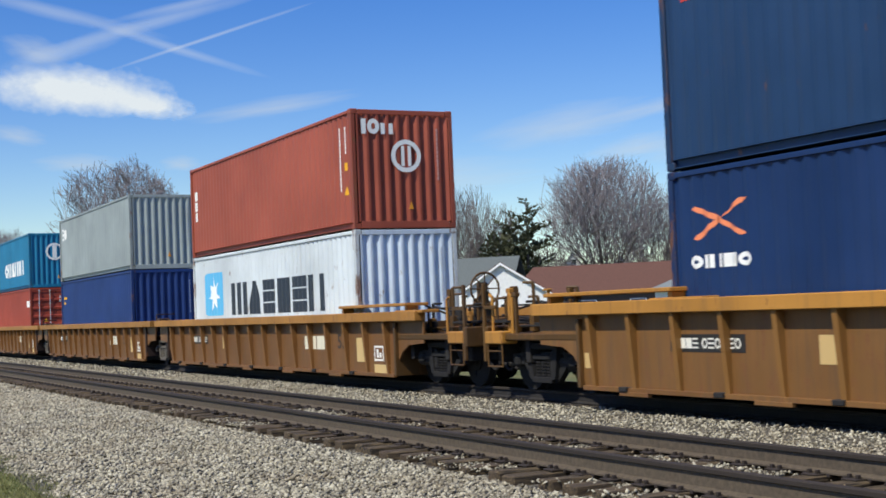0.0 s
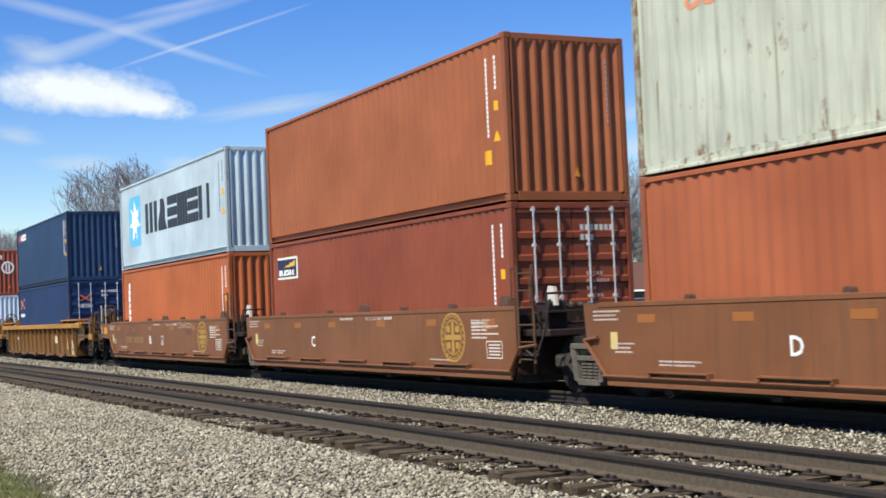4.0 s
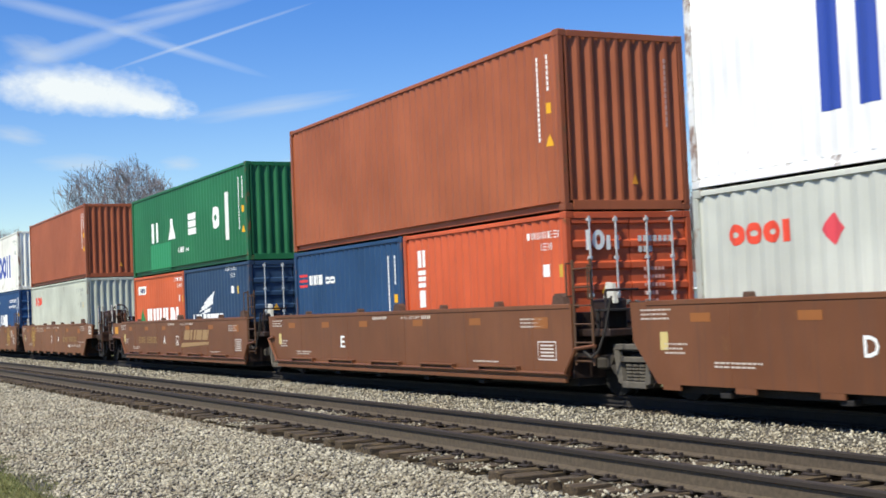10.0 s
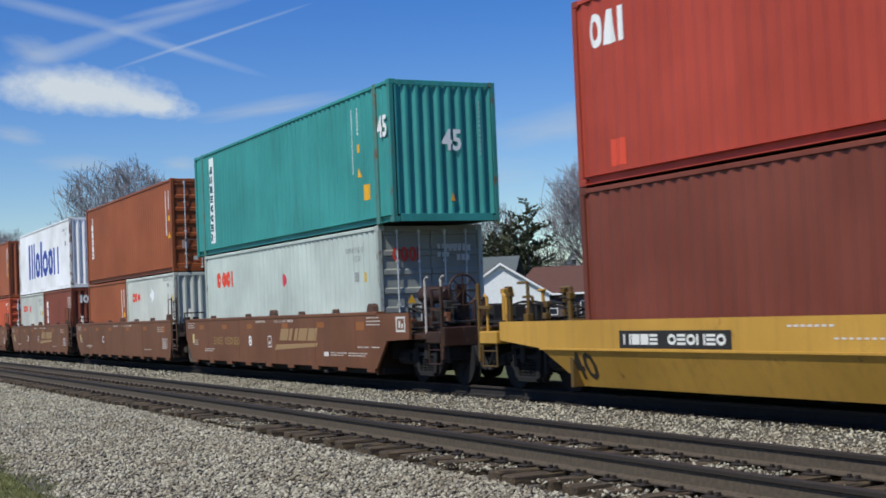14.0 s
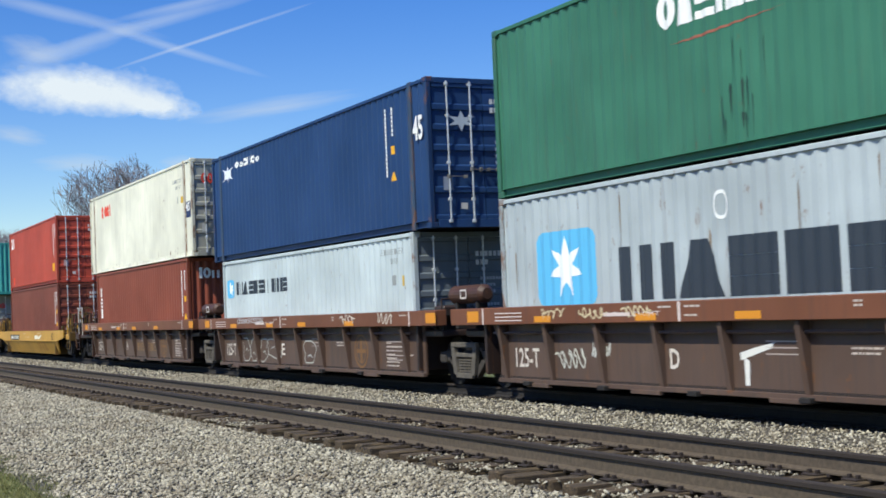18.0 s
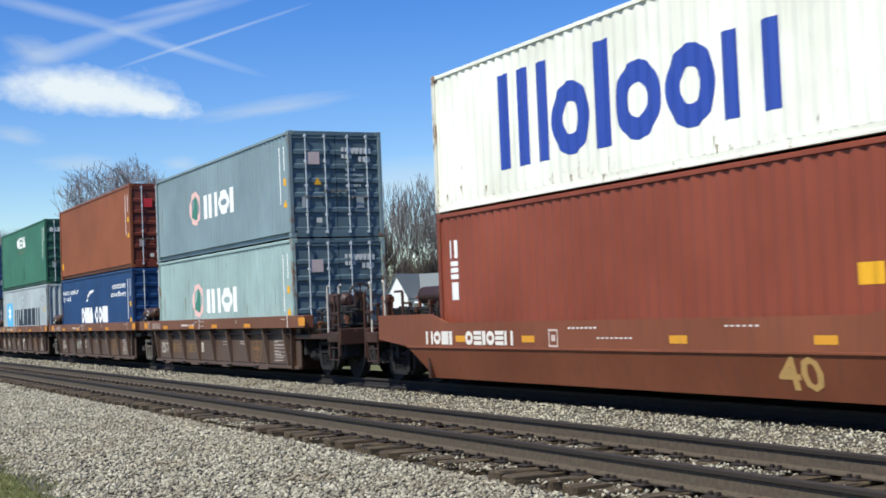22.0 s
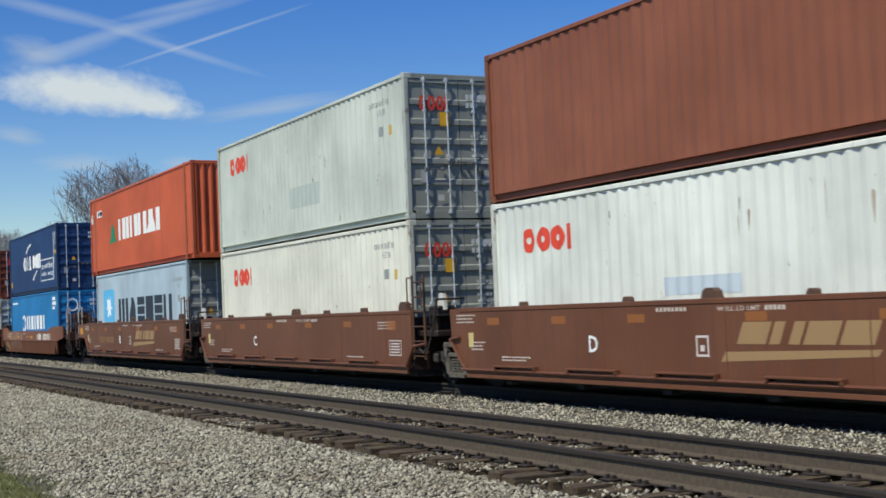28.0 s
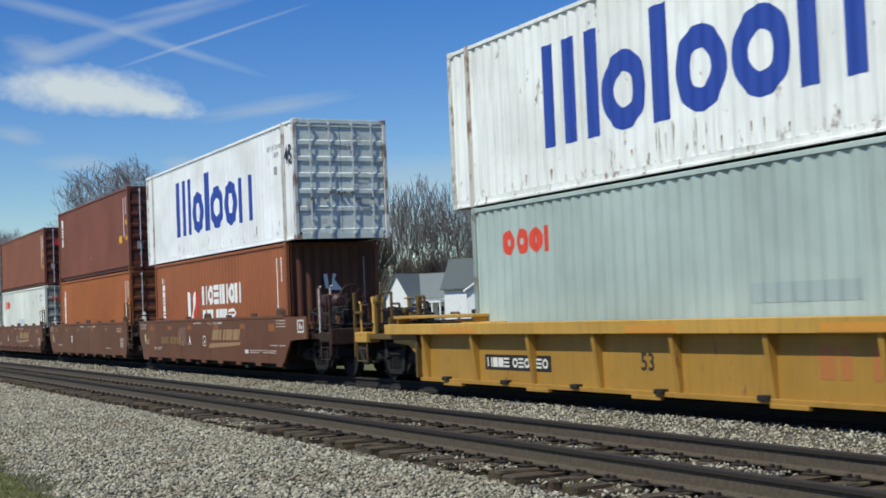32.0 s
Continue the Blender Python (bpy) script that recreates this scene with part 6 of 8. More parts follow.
drips(c, 0.3, 11.8, 1.5, 3.1, 9, 5, (128, 110, 88))
small_codes(c, 10.5, 2.3)
c = upper(221.5, L40, True, (56, 114, 88), "door", "dull green steel shipping container", rust=0.12, streak=0.3, end_shade_rgb=(40, 84, 68))
put(c, "logo", bars("OAEIBAI", 4.75, 5.2, 7.28, 5.72), WHITE)
drips(c, 5.85, 6.9, 3.42, 4.35, 9, 3, (26, 52, 42), "dark streaks of grime")
drips(c, 6.3, 7.2, 4.2, 5.2, 3, 4, (30, 66, 52), "dark streaks of grime")
put(c, "paint_scuff", [[(5.05, 4.97), (5.9, 5.0), (7.4, 5.03), (6.6, 4.99), (5.6, 4.95)]], (150, 92, 70), "faint red scuff")
codes(c, L40, 2.896, None, False, False)
decal(c, "logo", bars("OAEIAI", 0.2, 2.32, 1.05, 2.5), WHITE, plane="end", length=L40 + 0.02)
c = lower(237.15, L40, True, (28, 62, 120), "door", "blue steel shipping container with white lettering")
wave_mark(c, 3.72, 1.44, 8.28, 2.04)
put(c, "slogan", words("advanced container", 0.22, 2.62, 3.24, 2.86, 0.012) + words("light steel", 0.22, 2.3, 1.75, 2.56, 0.012), WHITE, "white slogan")
put(c, "slogan", words("ecocontainer", 9.05, 2.62, 11.2, 2.84, 0.012) + words("bamboo flooring", 8.8, 2.28, 11.2, 2.54, 0.012), WHITE, "white slogan")
put(c, "logo", [[(4.72, 2.25), (4.85, 2.28), (5.2, 2.52), (5.95, 2.62), (6.02, 2.7), (5.4, 2.68), (4.95, 2.5)]], WHITE, "white wave stroke")
codes(c, L40, 2.896)
c = upper(237.15, L40, True, (150, 74, 46), "door", "orange-brown steel shipping container", end_shade_rgb=(112, 46, 38))
codes(c, L40, 2.896)
put(c, "warning_label", [rect(0.25, 3.7, 0.5, 3.95)], YELLOW)
end_mark(c, L40, 2.896, "block", (196, 44, 48))
for up in (False, True):
    c = upper(252.85, L40, False, (126, 146, 150), "door", "blue-grey steel shipping container", end_shade_rgb=(84, 104, 112)) if up else lower(252.85, L40, True, (156, 180, 174), "door", "pale grey-green steel shipping container", rust=0.2, streak=0.3, end_shade_rgb=(84, 104, 112))
    z = 4.14 if up else 1.46
    put(c, "logo_panel", loop(4.2, z + 0.5, 0.55, 0.5, 0.16, 18), (232, 190, 180), "pale red ring")
    put(c, "logo", [[(3.9, z + 0.25), (4.3, z + 0.15), (4.45, z + 0.55), (4.25, z + 0.85), (4.05, z + 0.6)]], (64, 128, 108), "green leaping shape")
    drips(c, 0.3, 11.8, z - 0.3, z + 1.3, 6 if up else 14, 16, (128, 118, 98))
    put(c, "logo", bars("WOI", 5.03, z + 0.12, 7.9, z + 0.8, 0.3), WHITE, "white row of plain block shapes")
    codes(c, L40, 2.591 if up else 2.896)
    end_mark(c, L40, 2.591 if up else 2.896, "block", (196, 176, 170))
c = lower(272.8, L40, True, (146, 64, 50), "door", "dark red-brown steel shipping container")
down_mark(c, 3, 0.42, 1.53, 2.68, 0.34)
codes(c, L40, 2.896)
put(c, "warning_label", [rect(10.82, 1.52, 11.24, 1.78)], YELLOW, "yellow warning label")
end_mark(c, L40, 2.896, "bars_and_ring", WHITE)
c = upper(272.8, L40, False, (243, 241, 220), "wall", "cream white steel shipping container", flush=True, rust=0.18, streak=0.15)
ocean_mark(c, 2.48, 3.76, 5.38)
drips(c, 0.3, 11.9, 3.3, 3.7, 12, 12, (146, 118, 84))
small_codes(c, 10.6, 2.2)
c = lower(288.75, L40, False, (204, 211, 201), "door", "pale grey steel shipping container with a star mark and rust runs", rust=0.38, streak=0.3, end_shade_rgb=(140, 150, 154))
put(c, "logo_border", [rect(0.95, 1.3, 1.0, 2.36), rect(2.7, 1.3, 2.75, 2.36), rect(0.95, 2.32, 2.75, 2.38)], (228, 234, 232), "white border")
star_mark(c, 1.02, 1.1, 2.68, 2.3, 3.55, 9.45, 1.6, 2.36)
drips(c, 0.3, 11.8, 1.2, 2.8, 14, 14, (136, 98, 66))
put(c, "logo", bars("OEAI-AHO", 3.55, 0.75, 9.45, 1.36, 0.28), DARK_INK)
for y in (0.62, 1.72):
    decal(c, "logo_panel", [rect(y - 0.22, 1.2, y + 0.22, 1.72)], (96, 160, 186), "light blue square", plane="end", length=L40 + 0.0)
    decal(c, "star", star(y, 1.46, 0.18), (226, 232, 232), "white seven-pointed star", plane="end", length=L40 + 0.0, lift=0.008)
small_codes(c, 10.7, 2.2)
c = upper(288.75, L40, False, (156, 78, 58), "door", "brown steel shipping container", on_high=False, end_shade_rgb=(112, 48, 40))
decal(c, "sticker", [rect(5.7, 0.34, 5.8, 0.47)], (232, 220, 196), "small pale sticker")
codes(c, L40, 2.591)
end_mark(c, L40, 2.591, "block", (196, 44, 48))
c = lower(304.65, L40, False, (30, 120, 178), "door", "bright blue steel shipping container")
put(c, "emblem", loop(3.65, 1.54, 0.48, 0.4, 0.12, 20) + [rect(3.5, 1.3, 3.58, 1.8), rect(3.72, 1.3, 3.8, 1.8)], WHITE, "white ring emblem")
put(c, "logo", bars("HAHIIH", 4.4, 1.25, 8.96, 1.88, 0.3), WHITE, "white row of plain block shapes")
put(c, "code_marking", [rect(10.9, 2.5, 11.5, 2.64), rect(10.9, 2.28, 11.7, 2.44), rect(10.9, 2.1, 11.4, 2.22), rect(0.4, 2.5, 1.9, 2.58)], WHITE)
decal(c, "emblem", loop(0.62, 1.95, 0.24, 0.28, 0.06, 18), WHITE, plane="end", length=L40 + 0.02)
c = upper(304.65, L40, True, (30, 57, 113), "door", "dark navy steel shipping container with white lettering", on_high=False)
wave_mark(c, 3.9, 4.04, 8.36, 4.7)
put(c, "logo", [[(4.6, 4.85), (4.75, 4.85), (5.3, 5.1), (6.0, 5.2), (5.9, 5.28), (5.0, 5.12)], [(6.2, 3.5), (6.4, 3.5), (6.9, 3.72), (7.5, 3.95), (7.4, 3.98), (6.6, 3.72)]], WHITE, "white wave strokes")
put(c, "slogan", words("ecocontainer", 8.6, 3.95, 11.1, 4.22, 0.012) + words("bamboo flooring", 8.6, 3.58, 11.05, 3.82, 0.012) + [rect(8.35, 3.41, 11.28, 3.45), rect(8.35, 4.33, 11.28, 4.37), rect(8.35, 3.45, 8.39, 4.33), rect(11.24, 3.45, 11.28, 4.33)], WHITE, "white framed slogan")
put(c, "warning_label", [rect(0.25, 3.35, 0.5, 3.62)], YELLOW)
codes(c, L40, 2.896, None, True, False)
c = lower(324.4, L40, True, (172, 190, 198), "door", "grey-blue steel shipping container with a star mark", end_shade_rgb=(130, 132, 128))
star_mark(c, 1.1, 1.45, 2.75, 2.62, 3.35, 10.45, 1.35, 2.25)
small_codes(c, 10.6, 2.3)
c = upper(323.7, L45, True, (208, 85, 55), "wall", "bright orange forty-five-foot steel shipping container")
put(c, "logo", [[(3.05, 4.28), (4.04, 4.3), (3.53, 5.1)]], (40, 126, 84), "green peak")
put(c, "logo", bars("HIHHAI", 4.3, 4.32, 10.0, 5.06, 0.32), WHITE, "white row of plain block shapes")
put(c, "logo_panel", [rect(1.1, 5.35, 1.95, 5.6)], (240, 238, 230))
decal(c, "logo", bars("HWB", 1.2, 2.18, 1.85, 2.34), (60, 60, 80), lift=0.008)
decal(c, "size_mark", words("45", 0.15, 1.95, 0.55, 2.3, 0.03), WHITE, "white number", plane="flat", base=0.0)
decal(c, "size_mark", words("45", 1.3, 1.3, 1.75, 1.7, 0.03), WHITE, "white number", plane="end", length=L45)
for up in (False, True):
    rgb = (198, 203, 188) if up else (222, 220, 200)
    c = upper(340.0, L40, True, rgb, "door", "pale grey-green steel shipping container with patched paint", end_shade_rgb=(144, 145, 134), rust=0.12) if up else lower(340.0, L40, True, rgb, "door", "pale cream-grey steel shipping container", end_shade_rgb=(144, 145, 134), rust=0.15)
    z = 5.22 if up else 2.25
    red_mark(c, 1.02, z, 2.55, z + 0.45)
    small_codes(c, 10.4, 2.4)
    end_mark(c, L40, 2.896, "round_row", RED_INK)
    decal(c, "warning_label", [rect(0.75, 1.85, 0.98, 2.12)], YELLOW, plane="end", length=L40 + 0.02)
    if up:
        put(c, "fresh_paint", [rect(5.6, 3.95, 7.4, 4.45)], (180, 188, 178), "patch of greyer paint")
c = lower(355.5, L40, True, (224, 226, 212), "door", "pale grey-white steel shipping container", end_shade_rgb=(144, 145, 134), rust=0.15)
red_mark(c, 1.0, 2.3, 2.57, 2.7)
drips(c, 6.55, 6.95, 2.2, 2.75, 4, 8, (150, 128, 104))
drips(c, 8.2, 11.6, 2.2, 3.1, 6, 9, (172, 158, 138))
put(c, "fresh_paint", [rect(4.9, 1.5, 6.6, 1.75)], (194, 206, 210), "bluish paint patch")
small_codes(c, 10.5, 2.4)
end_mark(c, L40, 2.896, "round_row", RED_INK)
c = upper(355.5, L40, False, (146, 78, 62), "door", "brown steel shipping container", end_shade_rgb=(96, 46, 42), streak=0.25)
codes(c, L40, 2.591)
end_mark(c, L40, 2.591, "block", (196, 44, 48))
c = lower(371.15, L40, True, (174, 88, 48), "door", "orange-brown steel shipping container", end_shade_rgb=(110, 58, 44))
down_mark(c, 6, 0.72, 1.43, 2.78)
codes(c, L40, 2.896)
c = upper(371.15, L40, True, (136, 70, 60), "door", "dull red-brown steel shipping container", end_shade_rgb=(96, 46, 42))
down_mark(c, 3, 0.6, 4.59, 5.77, 0.34)
decal(c, "sticker", [rect(6.05, 0.62, 6.15, 0.74)], (232, 214, 204), "small pale sticker")
codes(c, L40, 2.896)
put(c, "warning_label", [rect(10.7, 4.2, 11.2, 4.45)], YELLOW, "yellow warning label")
# end colour lowered for the shade below the longer box on top
c = lower(386.7, L40, True, (164, 84, 54), "wall", "orange-brown steel shipping container", end_shade_rgb=(104, 54, 40))
put(c, "logo", bars("HOEIHOH", 5.05, 1.82, 8.65, 2.36, 0.3), WHITE, "white row of plain block shapes")
put(c, "logo", bars("IIHEO", 5.05, 1.44, 8.2, 1.68, 0.3), WHITE)
put(c, "logo", [[(3.65, 1.46), (3.85, 1.46), (3.8, 2.2), (3.6, 2.25)], [(3.95, 1.46), (4.15, 1.46), (4.5, 2.29), (4.25, 2.2)]], WHITE, "white sail strokes")
put(c, "logo", [[(4.2, 1.46), (4.5, 1.46), (4.7, 2.0), (4.5, 2.29)]], (206, 56, 48), "red sail stroke")
down_mark(c, 6, 0.8, 1.46, 2.74)
codes(c, L40, 2.896, None, False, False)
decal(c, "logo", [[(1.0, 1.75), (1.1, 1.75), (1.06, 2.1), (0.96, 2.1)], [(1.15, 1.7), (1.45, 1.7), (1.25, 1.95), (1.3, 2.1), (1.2, 2.1)]], WHITE, plane="end", length=L40)
c = upper(385.95, L45, True, (243, 243, 236), "door", "white forty-five-foot steel shipping container", flush=True, rust=0.18, end_shade_rgb=(206, 212, 204))
ocean_mark(c, 3.36, 3.92, 5.57)
drips(c, 0.3, 13.2, 3.36, 3.8, 12, 13, (140, 108, 76))
decal(c, "size_mark", words("45", 13.1, 1.85, 13.58, 2.3, 0.02), (40, 44, 60), "dark number", plane="flat", base=0.0)
small_codes(c, 11.8, 2.3)
c = lower(408.5, L40, True, (172, 186, 176), "wall", "pale grey-green steel shipping container")
red_mark(c, 1.05, 2.3, 2.6, 2.72)
put(c, "fresh_paint", [rect(7.5, 1.35, 9.5, 1.6)], (160, 174, 170))
c = upper(407.8, L45, True, (243, 242, 230), "wall", "white forty-five-foot steel shipping container stained with rust", flush=True, rust=0.35, streak=0.2)
ocean_mark(c, 3.26, 3.95, 5.6)
drips(c, 6.3, 7.5, 3.36, 3.95, 10, 6, (182, 176, 160), "grey-brown smears")
drips(c, 0.3, 13.2, 3.35, 3.7, 20, 7, (152, 122, 92))


def motions():
    """The train rolls by at one steady speed; its wheels turn while they are near."""
    for ob in [o for o in scene.objects if o.parent is None and o.name.split(".")[0] in ("well_car", "shipping_container")]:
        p = ob.matrix_basis.translation.copy()
        walk(ob, [(t, pose(p.x - SPEED * t, p.y, p.z)) for t in (0.0, 8.0, 16.0, 24.0, 32.0)])
    spin = math.degrees(SPEED / 0.457)
    for w, dx, x in wheelsets:
        first, last = max(0.0, (x + 9.0) / SPEED), min(32.0, (x + 50.0) / SPEED)
        if last <= 0 or first >= 32:
            continue
        f0, f1 = int(first * FPS), int(last * FPS)
        times = ([0.0] if f0 > 0 else []) + [f / FPS for f in range(f0, f1 + 1)] + ([32.0] if f1 < 32 * FPS else [])
        walk(w, [(t, pose(dx, 0, 0.457, 0, -spin * (min(max(t, f0 / FPS), f1 / FPS) - first), 0)) for t in times])
    right = STAND.to_3x3() @ Vector((1, 0, 0))
    for cloud in (bpy.data.objects["cloud"], bpy.data.objects["cloud_tail"]):
        m = cloud.matrix_basis.copy()
        walk(cloud, [(t, Matrix.Translation(right * (0.62 * t)) @ m) for t in (0.0, 16.0, 32.0)])

# ---- ties, plates and stones of the track ----
def tie_mesh(seed):
    rng = random.Random(seed)
    bm = bmesh.new()
    rbox(bm, -0.115, 0.115, -1.30 + rng.uniform(-0.05, 0.05), 1.30 + rng.uniform(-0.06, 0.06), -0.36, -0.185, 0.014)
    for w in bm.verts:
        w.co += Vector((rng.uniform(-0.008, 0.008), rng.uniform(-0.01, 0.01), rng.uniform(-0.006, 0.006)))
    return bm


def plate_mesh(bm):
    for y in (-0.7525, 0.7525):
        rbox(bm, -0.09, 0.09, y - 0.18, y + 0.18, -0.186, -0.170, 0.004)
        for dx, dy in ((-0.06, -0.105), (0.06, 0.105), (0.05, -0.11), (-0.05, 0.11)):
            rbox(bm, dx - 0.016, dx + 0.016, y + dy - 0.02, y + dy + 0.02, -0.172, -0.135, 0.004)
    for dx in (-0.15, 0.15):
        for y in (-0.7525, 0.7525):
            rbox(bm, dx - 0.02, dx + 0.02, y - 0.085, y + 0.085, -0.2, -0.165, 0.005)


near_track = bpy.data.objects["near_track"]
train_track = bpy.data.objects["train_track"]
rng = random.Random(5)
x = -112.0
i = 0
while x < 2.0:
    k = i % 9
    part("tie", tie_mesh(k) if ("tie", k) not in mesh_store else bmesh.new(), tie_wood, near_track, key=("tie", k), at=pose(x + rng.uniform(-0.05, 0.05), rng.uniform(-0.05, 0.05), rng.uniform(-0.012, 0.004), 0, rng.uniform(-0.5, 0.5), rng.uniform(-1.2, 1.2)))
    if x > -60:
        part("tie_plate", plate_mesh, plate_rust, near_track, "rusty plate with spikes", key=("plate",), at=pose(x, 0, 0))
    x += 0.505
    i += 1
x = -60.0
while x < 0.0:
    k = i % 9
    part("tie", tie_mesh(k) if ("tie", k) not in mesh_store else bmesh.new(), tie_dark, train_track, key=("tie", k), at=pose(x, rng.uniform(-0.05, 0.05), 0, 0, 0, rng.uniform(-1.2, 1.2)))
    x += 0.505
    i += 1


def stones(name, count, x0, x1, y0, y1, size, seed, lift=0.0, skip=None, mat=None):
    """Loose stones as one mesh: bent octahedra strewn over the bed."""
    r = np.random.default_rng(seed)
    px, py = r.uniform(x0, x1, count), r.uniform(y0, y1, count)
    s = size * r.uniform(0.55, 1.25, count)
    hz = np.array([bed_height(y) for y in py]) + lift + r.uniform(-0.3, 0.45, count) * s
    if skip is not None:
        keep = ~skip(px, py)
        px, py, s, hz = px[keep], py[keep], s[keep], hz[keep]
    n = len(px)
    base = np.array(((1, 0, 0), (-1, 0, 0), (0, 1, 0), (0, -1, 0), (0, 0, 1), (0, 0, -1)), float)
    pts = base[None] * r.uniform(0.55, 1.15, (n, 6, 3)) + r.uniform(-0.3, 0.3, (n, 6, 3))
    a = r.uniform(0, 2 * math.pi, n)
    ca, sa = np.cos(a)[:, None], np.sin(a)[:, None]
    pts *= s[:, None, None] * np.stack((r.uniform(0.55, 0.95, n), r.uniform(0.4, 0.65, n), r.uniform(0.32, 0.55, n)), 1)[:, None, :]
    tilt = r.uniform(-0.6, 0.6, n)[:, None]
    pts[:, :, 0], pts[:, :, 2] = pts[:, :, 0] * np.cos(tilt) - pts[:, :, 2] * np.sin(tilt), pts[:, :, 0] * np.sin(tilt) + pts[:, :, 2] * np.cos(tilt)
    q = pts.copy()
    q[:, :, 0], q[:, :, 1] = pts[:, :, 0] * ca - pts[:, :, 1] * sa, pts[:, :, 0] * sa + pts[:, :, 1] * ca
    q += np.stack((px, py, hz), 1)[:, None, :]
    tri = np.array(((0, 2, 4), (2, 1, 4), (1, 3, 4), (3, 0, 4), (2, 0, 5), (1, 2, 5), (3, 1, 5), (0, 3, 5)))
    faces = (tri[None] + (np.arange(n) * 6)[:, None, None]).reshape(-1, 3)
    me = bpy.data.meshes.new(name)
    me.vertices.add(n * 6)
    me.vertices.foreach_set("co", q.reshape(-1))
    me.loops.add(faces.size)
    me.loops.foreach_set("vertex_index", faces.reshape(-1).astype(np.int32))
    me.polygons.add(len(faces))
    me.polygons.foreach_set("loop_start", np.arange(0, faces.size, 3, dtype=np.int32))
    me.polygons.foreach_set("loop_total", np.full(len(faces), 3, dtype=np.int32))
    me.update(calc_edges=True)
    me.materials.append(mat or ballast_stone)
    return tagged(new(name, me), "dirty crushed stone with the train's shadow put into its dark colour" if mat is shaded_stone else "pale grey and tan crushed limestone ballast", "ballast stones", kind="stuff")


def on_rail(x, y):
    return (np.abs(np.abs(y - 7.782) - 0.7525) < 0.09)


def in_grass(x, y):
    return y < 2.78 + 0.1 * np.sin(1.9 * x) + 0.08 * np.sin(5.3 * x + 1) + np.random.default_rng(8).normal(0, 0.06, len(x))


stones("ballast_stones", 84000, -36, -6, 2.5, 6.45, 0.05, 1, 0, in_grass)
stones("ballast_stones", 30000, -80, -36, 2.6, 6.45, 0.075, 2)
stones("ballast_stones", 28000, -40, -5, 9.05, 11.45, 0.05, 3)
# these stones carry the train's shadow in their colour
stones("oily_ballast_stones", 8000, -40, -3, 11.4, 12.2, 0.05, 13, 0, None, shaded_stone)
stones("ballast_stones", 9500, -95, -40, 9.05, 11.45, 0.075, 4)
stones("ballast_stones", 11000, -6, 3, 2.6, 6.45, 0.05, 9)
stones("ballast_stones", 6000, -5, 3, 9.05, 12.2, 0.056, 10)
rusty_stone = gravel((56, 46, 34), (128, 112, 88), 0.6)
stones("ballast_stones", 15000, -40, -5, 6.4, 9.15, 0.05, 5, -0.015, on_rail, rusty_stone)


def off_clumps(x, y):
    """True on the rails and outside the clumps of fresh stone between the ties."""
    f = np.sin(1.7 * x + 0.8 * y) + np.sin(0.61 * x + 2.0) + 0.7 * np.sin(4.3 * x - 2.1 * y)
    return on_rail(x, y) | (f < 0.75)


stones("ballast_stones", 1600, -40, -5, 7.12, 8.44, 0.042, 6, 0.08, on_rail, rusty_stone)
stones("ballast_stones", 9000, -22, -5, 7.1, 8.46, 0.042, 16, 0.085, off_clumps)
stones("ballast_stones", 3600, -26, -5, 6.42, 6.95, 0.042, 17, 0.07, off_clumps)


def grass_blades(count, x0, x1, y0, y1, seed):
    """Short spring grass as single bent blades."""
    r = np.random.default_rng(seed)
    x, y = r.uniform(x0, x1, count), r.uniform(y0, y1, count) ** 1.0
    keep = y < 2.9 + 0.1 * np.sin(1.9 * x) + 0.08 * np.sin(5.3 * x + 1) + r.normal(0, 0.07, count)
    x, y = x[keep], y[keep]
    n = len(x)
    a, h = r.uniform(0, 2 * math.pi, n), r.uniform(0.025, 0.085, n)
    lean = r.uniform(-0.06, 0.06, (n, 2))
    w = 0.006
    z = np.full(n, -0.36)
    p = np.stack([np.stack((x - w * np.cos(a), y - w * np.sin(a), z), 1), np.stack((x + w * np.cos(a), y + w * np.sin(a), z), 1), np.stack((x + lean[:, 0], y + lean[:, 1], z + h), 1)], 1)
    me = bpy.data.meshes.new("grass")
    me.from_pydata([tuple(v) for v in p.reshape(-1, 3)], [], [(3 * i, 3 * i + 1, 3 * i + 2) for i in range(n)])
    m = Mat("spring_grass_blades", 0.7)
    g = m.node("ShaderNodeNewGeometry")
    col = m.mix(g.outputs["Random Per Island"], srgb(80, 92, 40), srgb(132, 128, 74))
    me.materials.append(m.colour(col))
    return tagged(new("grass", me), "short green spring grass at the edge of the ballast", "grass", kind="stuff")


grass_blades(34000, -24, -9, 1.2, 3.2, 12)

# ---- trees ----
def bark(name, lo, hi):
    m = Mat(name, 0.9)
    f = m.noise(m.coords((1, 1, 0.3)), 4.0, 4)
    return m.colour(m.mix(m.ramp(f, 0.3, 0.7), srgb(*lo), srgb(*hi)))


bark_grey = bark("grey_brown_bark", (76, 70, 67), (116, 108, 104))
bark_pale = bark("pale_twig_bark", (84, 74, 66), (130, 118, 108))
needle_green = bark("dark_conifer_needles", (42, 54, 36), (80, 92, 60))
needle_olive = bark("olive_pine_needles", (56, 62, 42), (100, 102, 72))
brush_brown = bark("dry_brush_twigs", (88, 82, 80), (128, 120, 116))
# twigs paled in colour to stand in for haze over the distance
bark_hazed = bark("haze_pale_twigs", (110, 106, 109), (150, 144, 146))


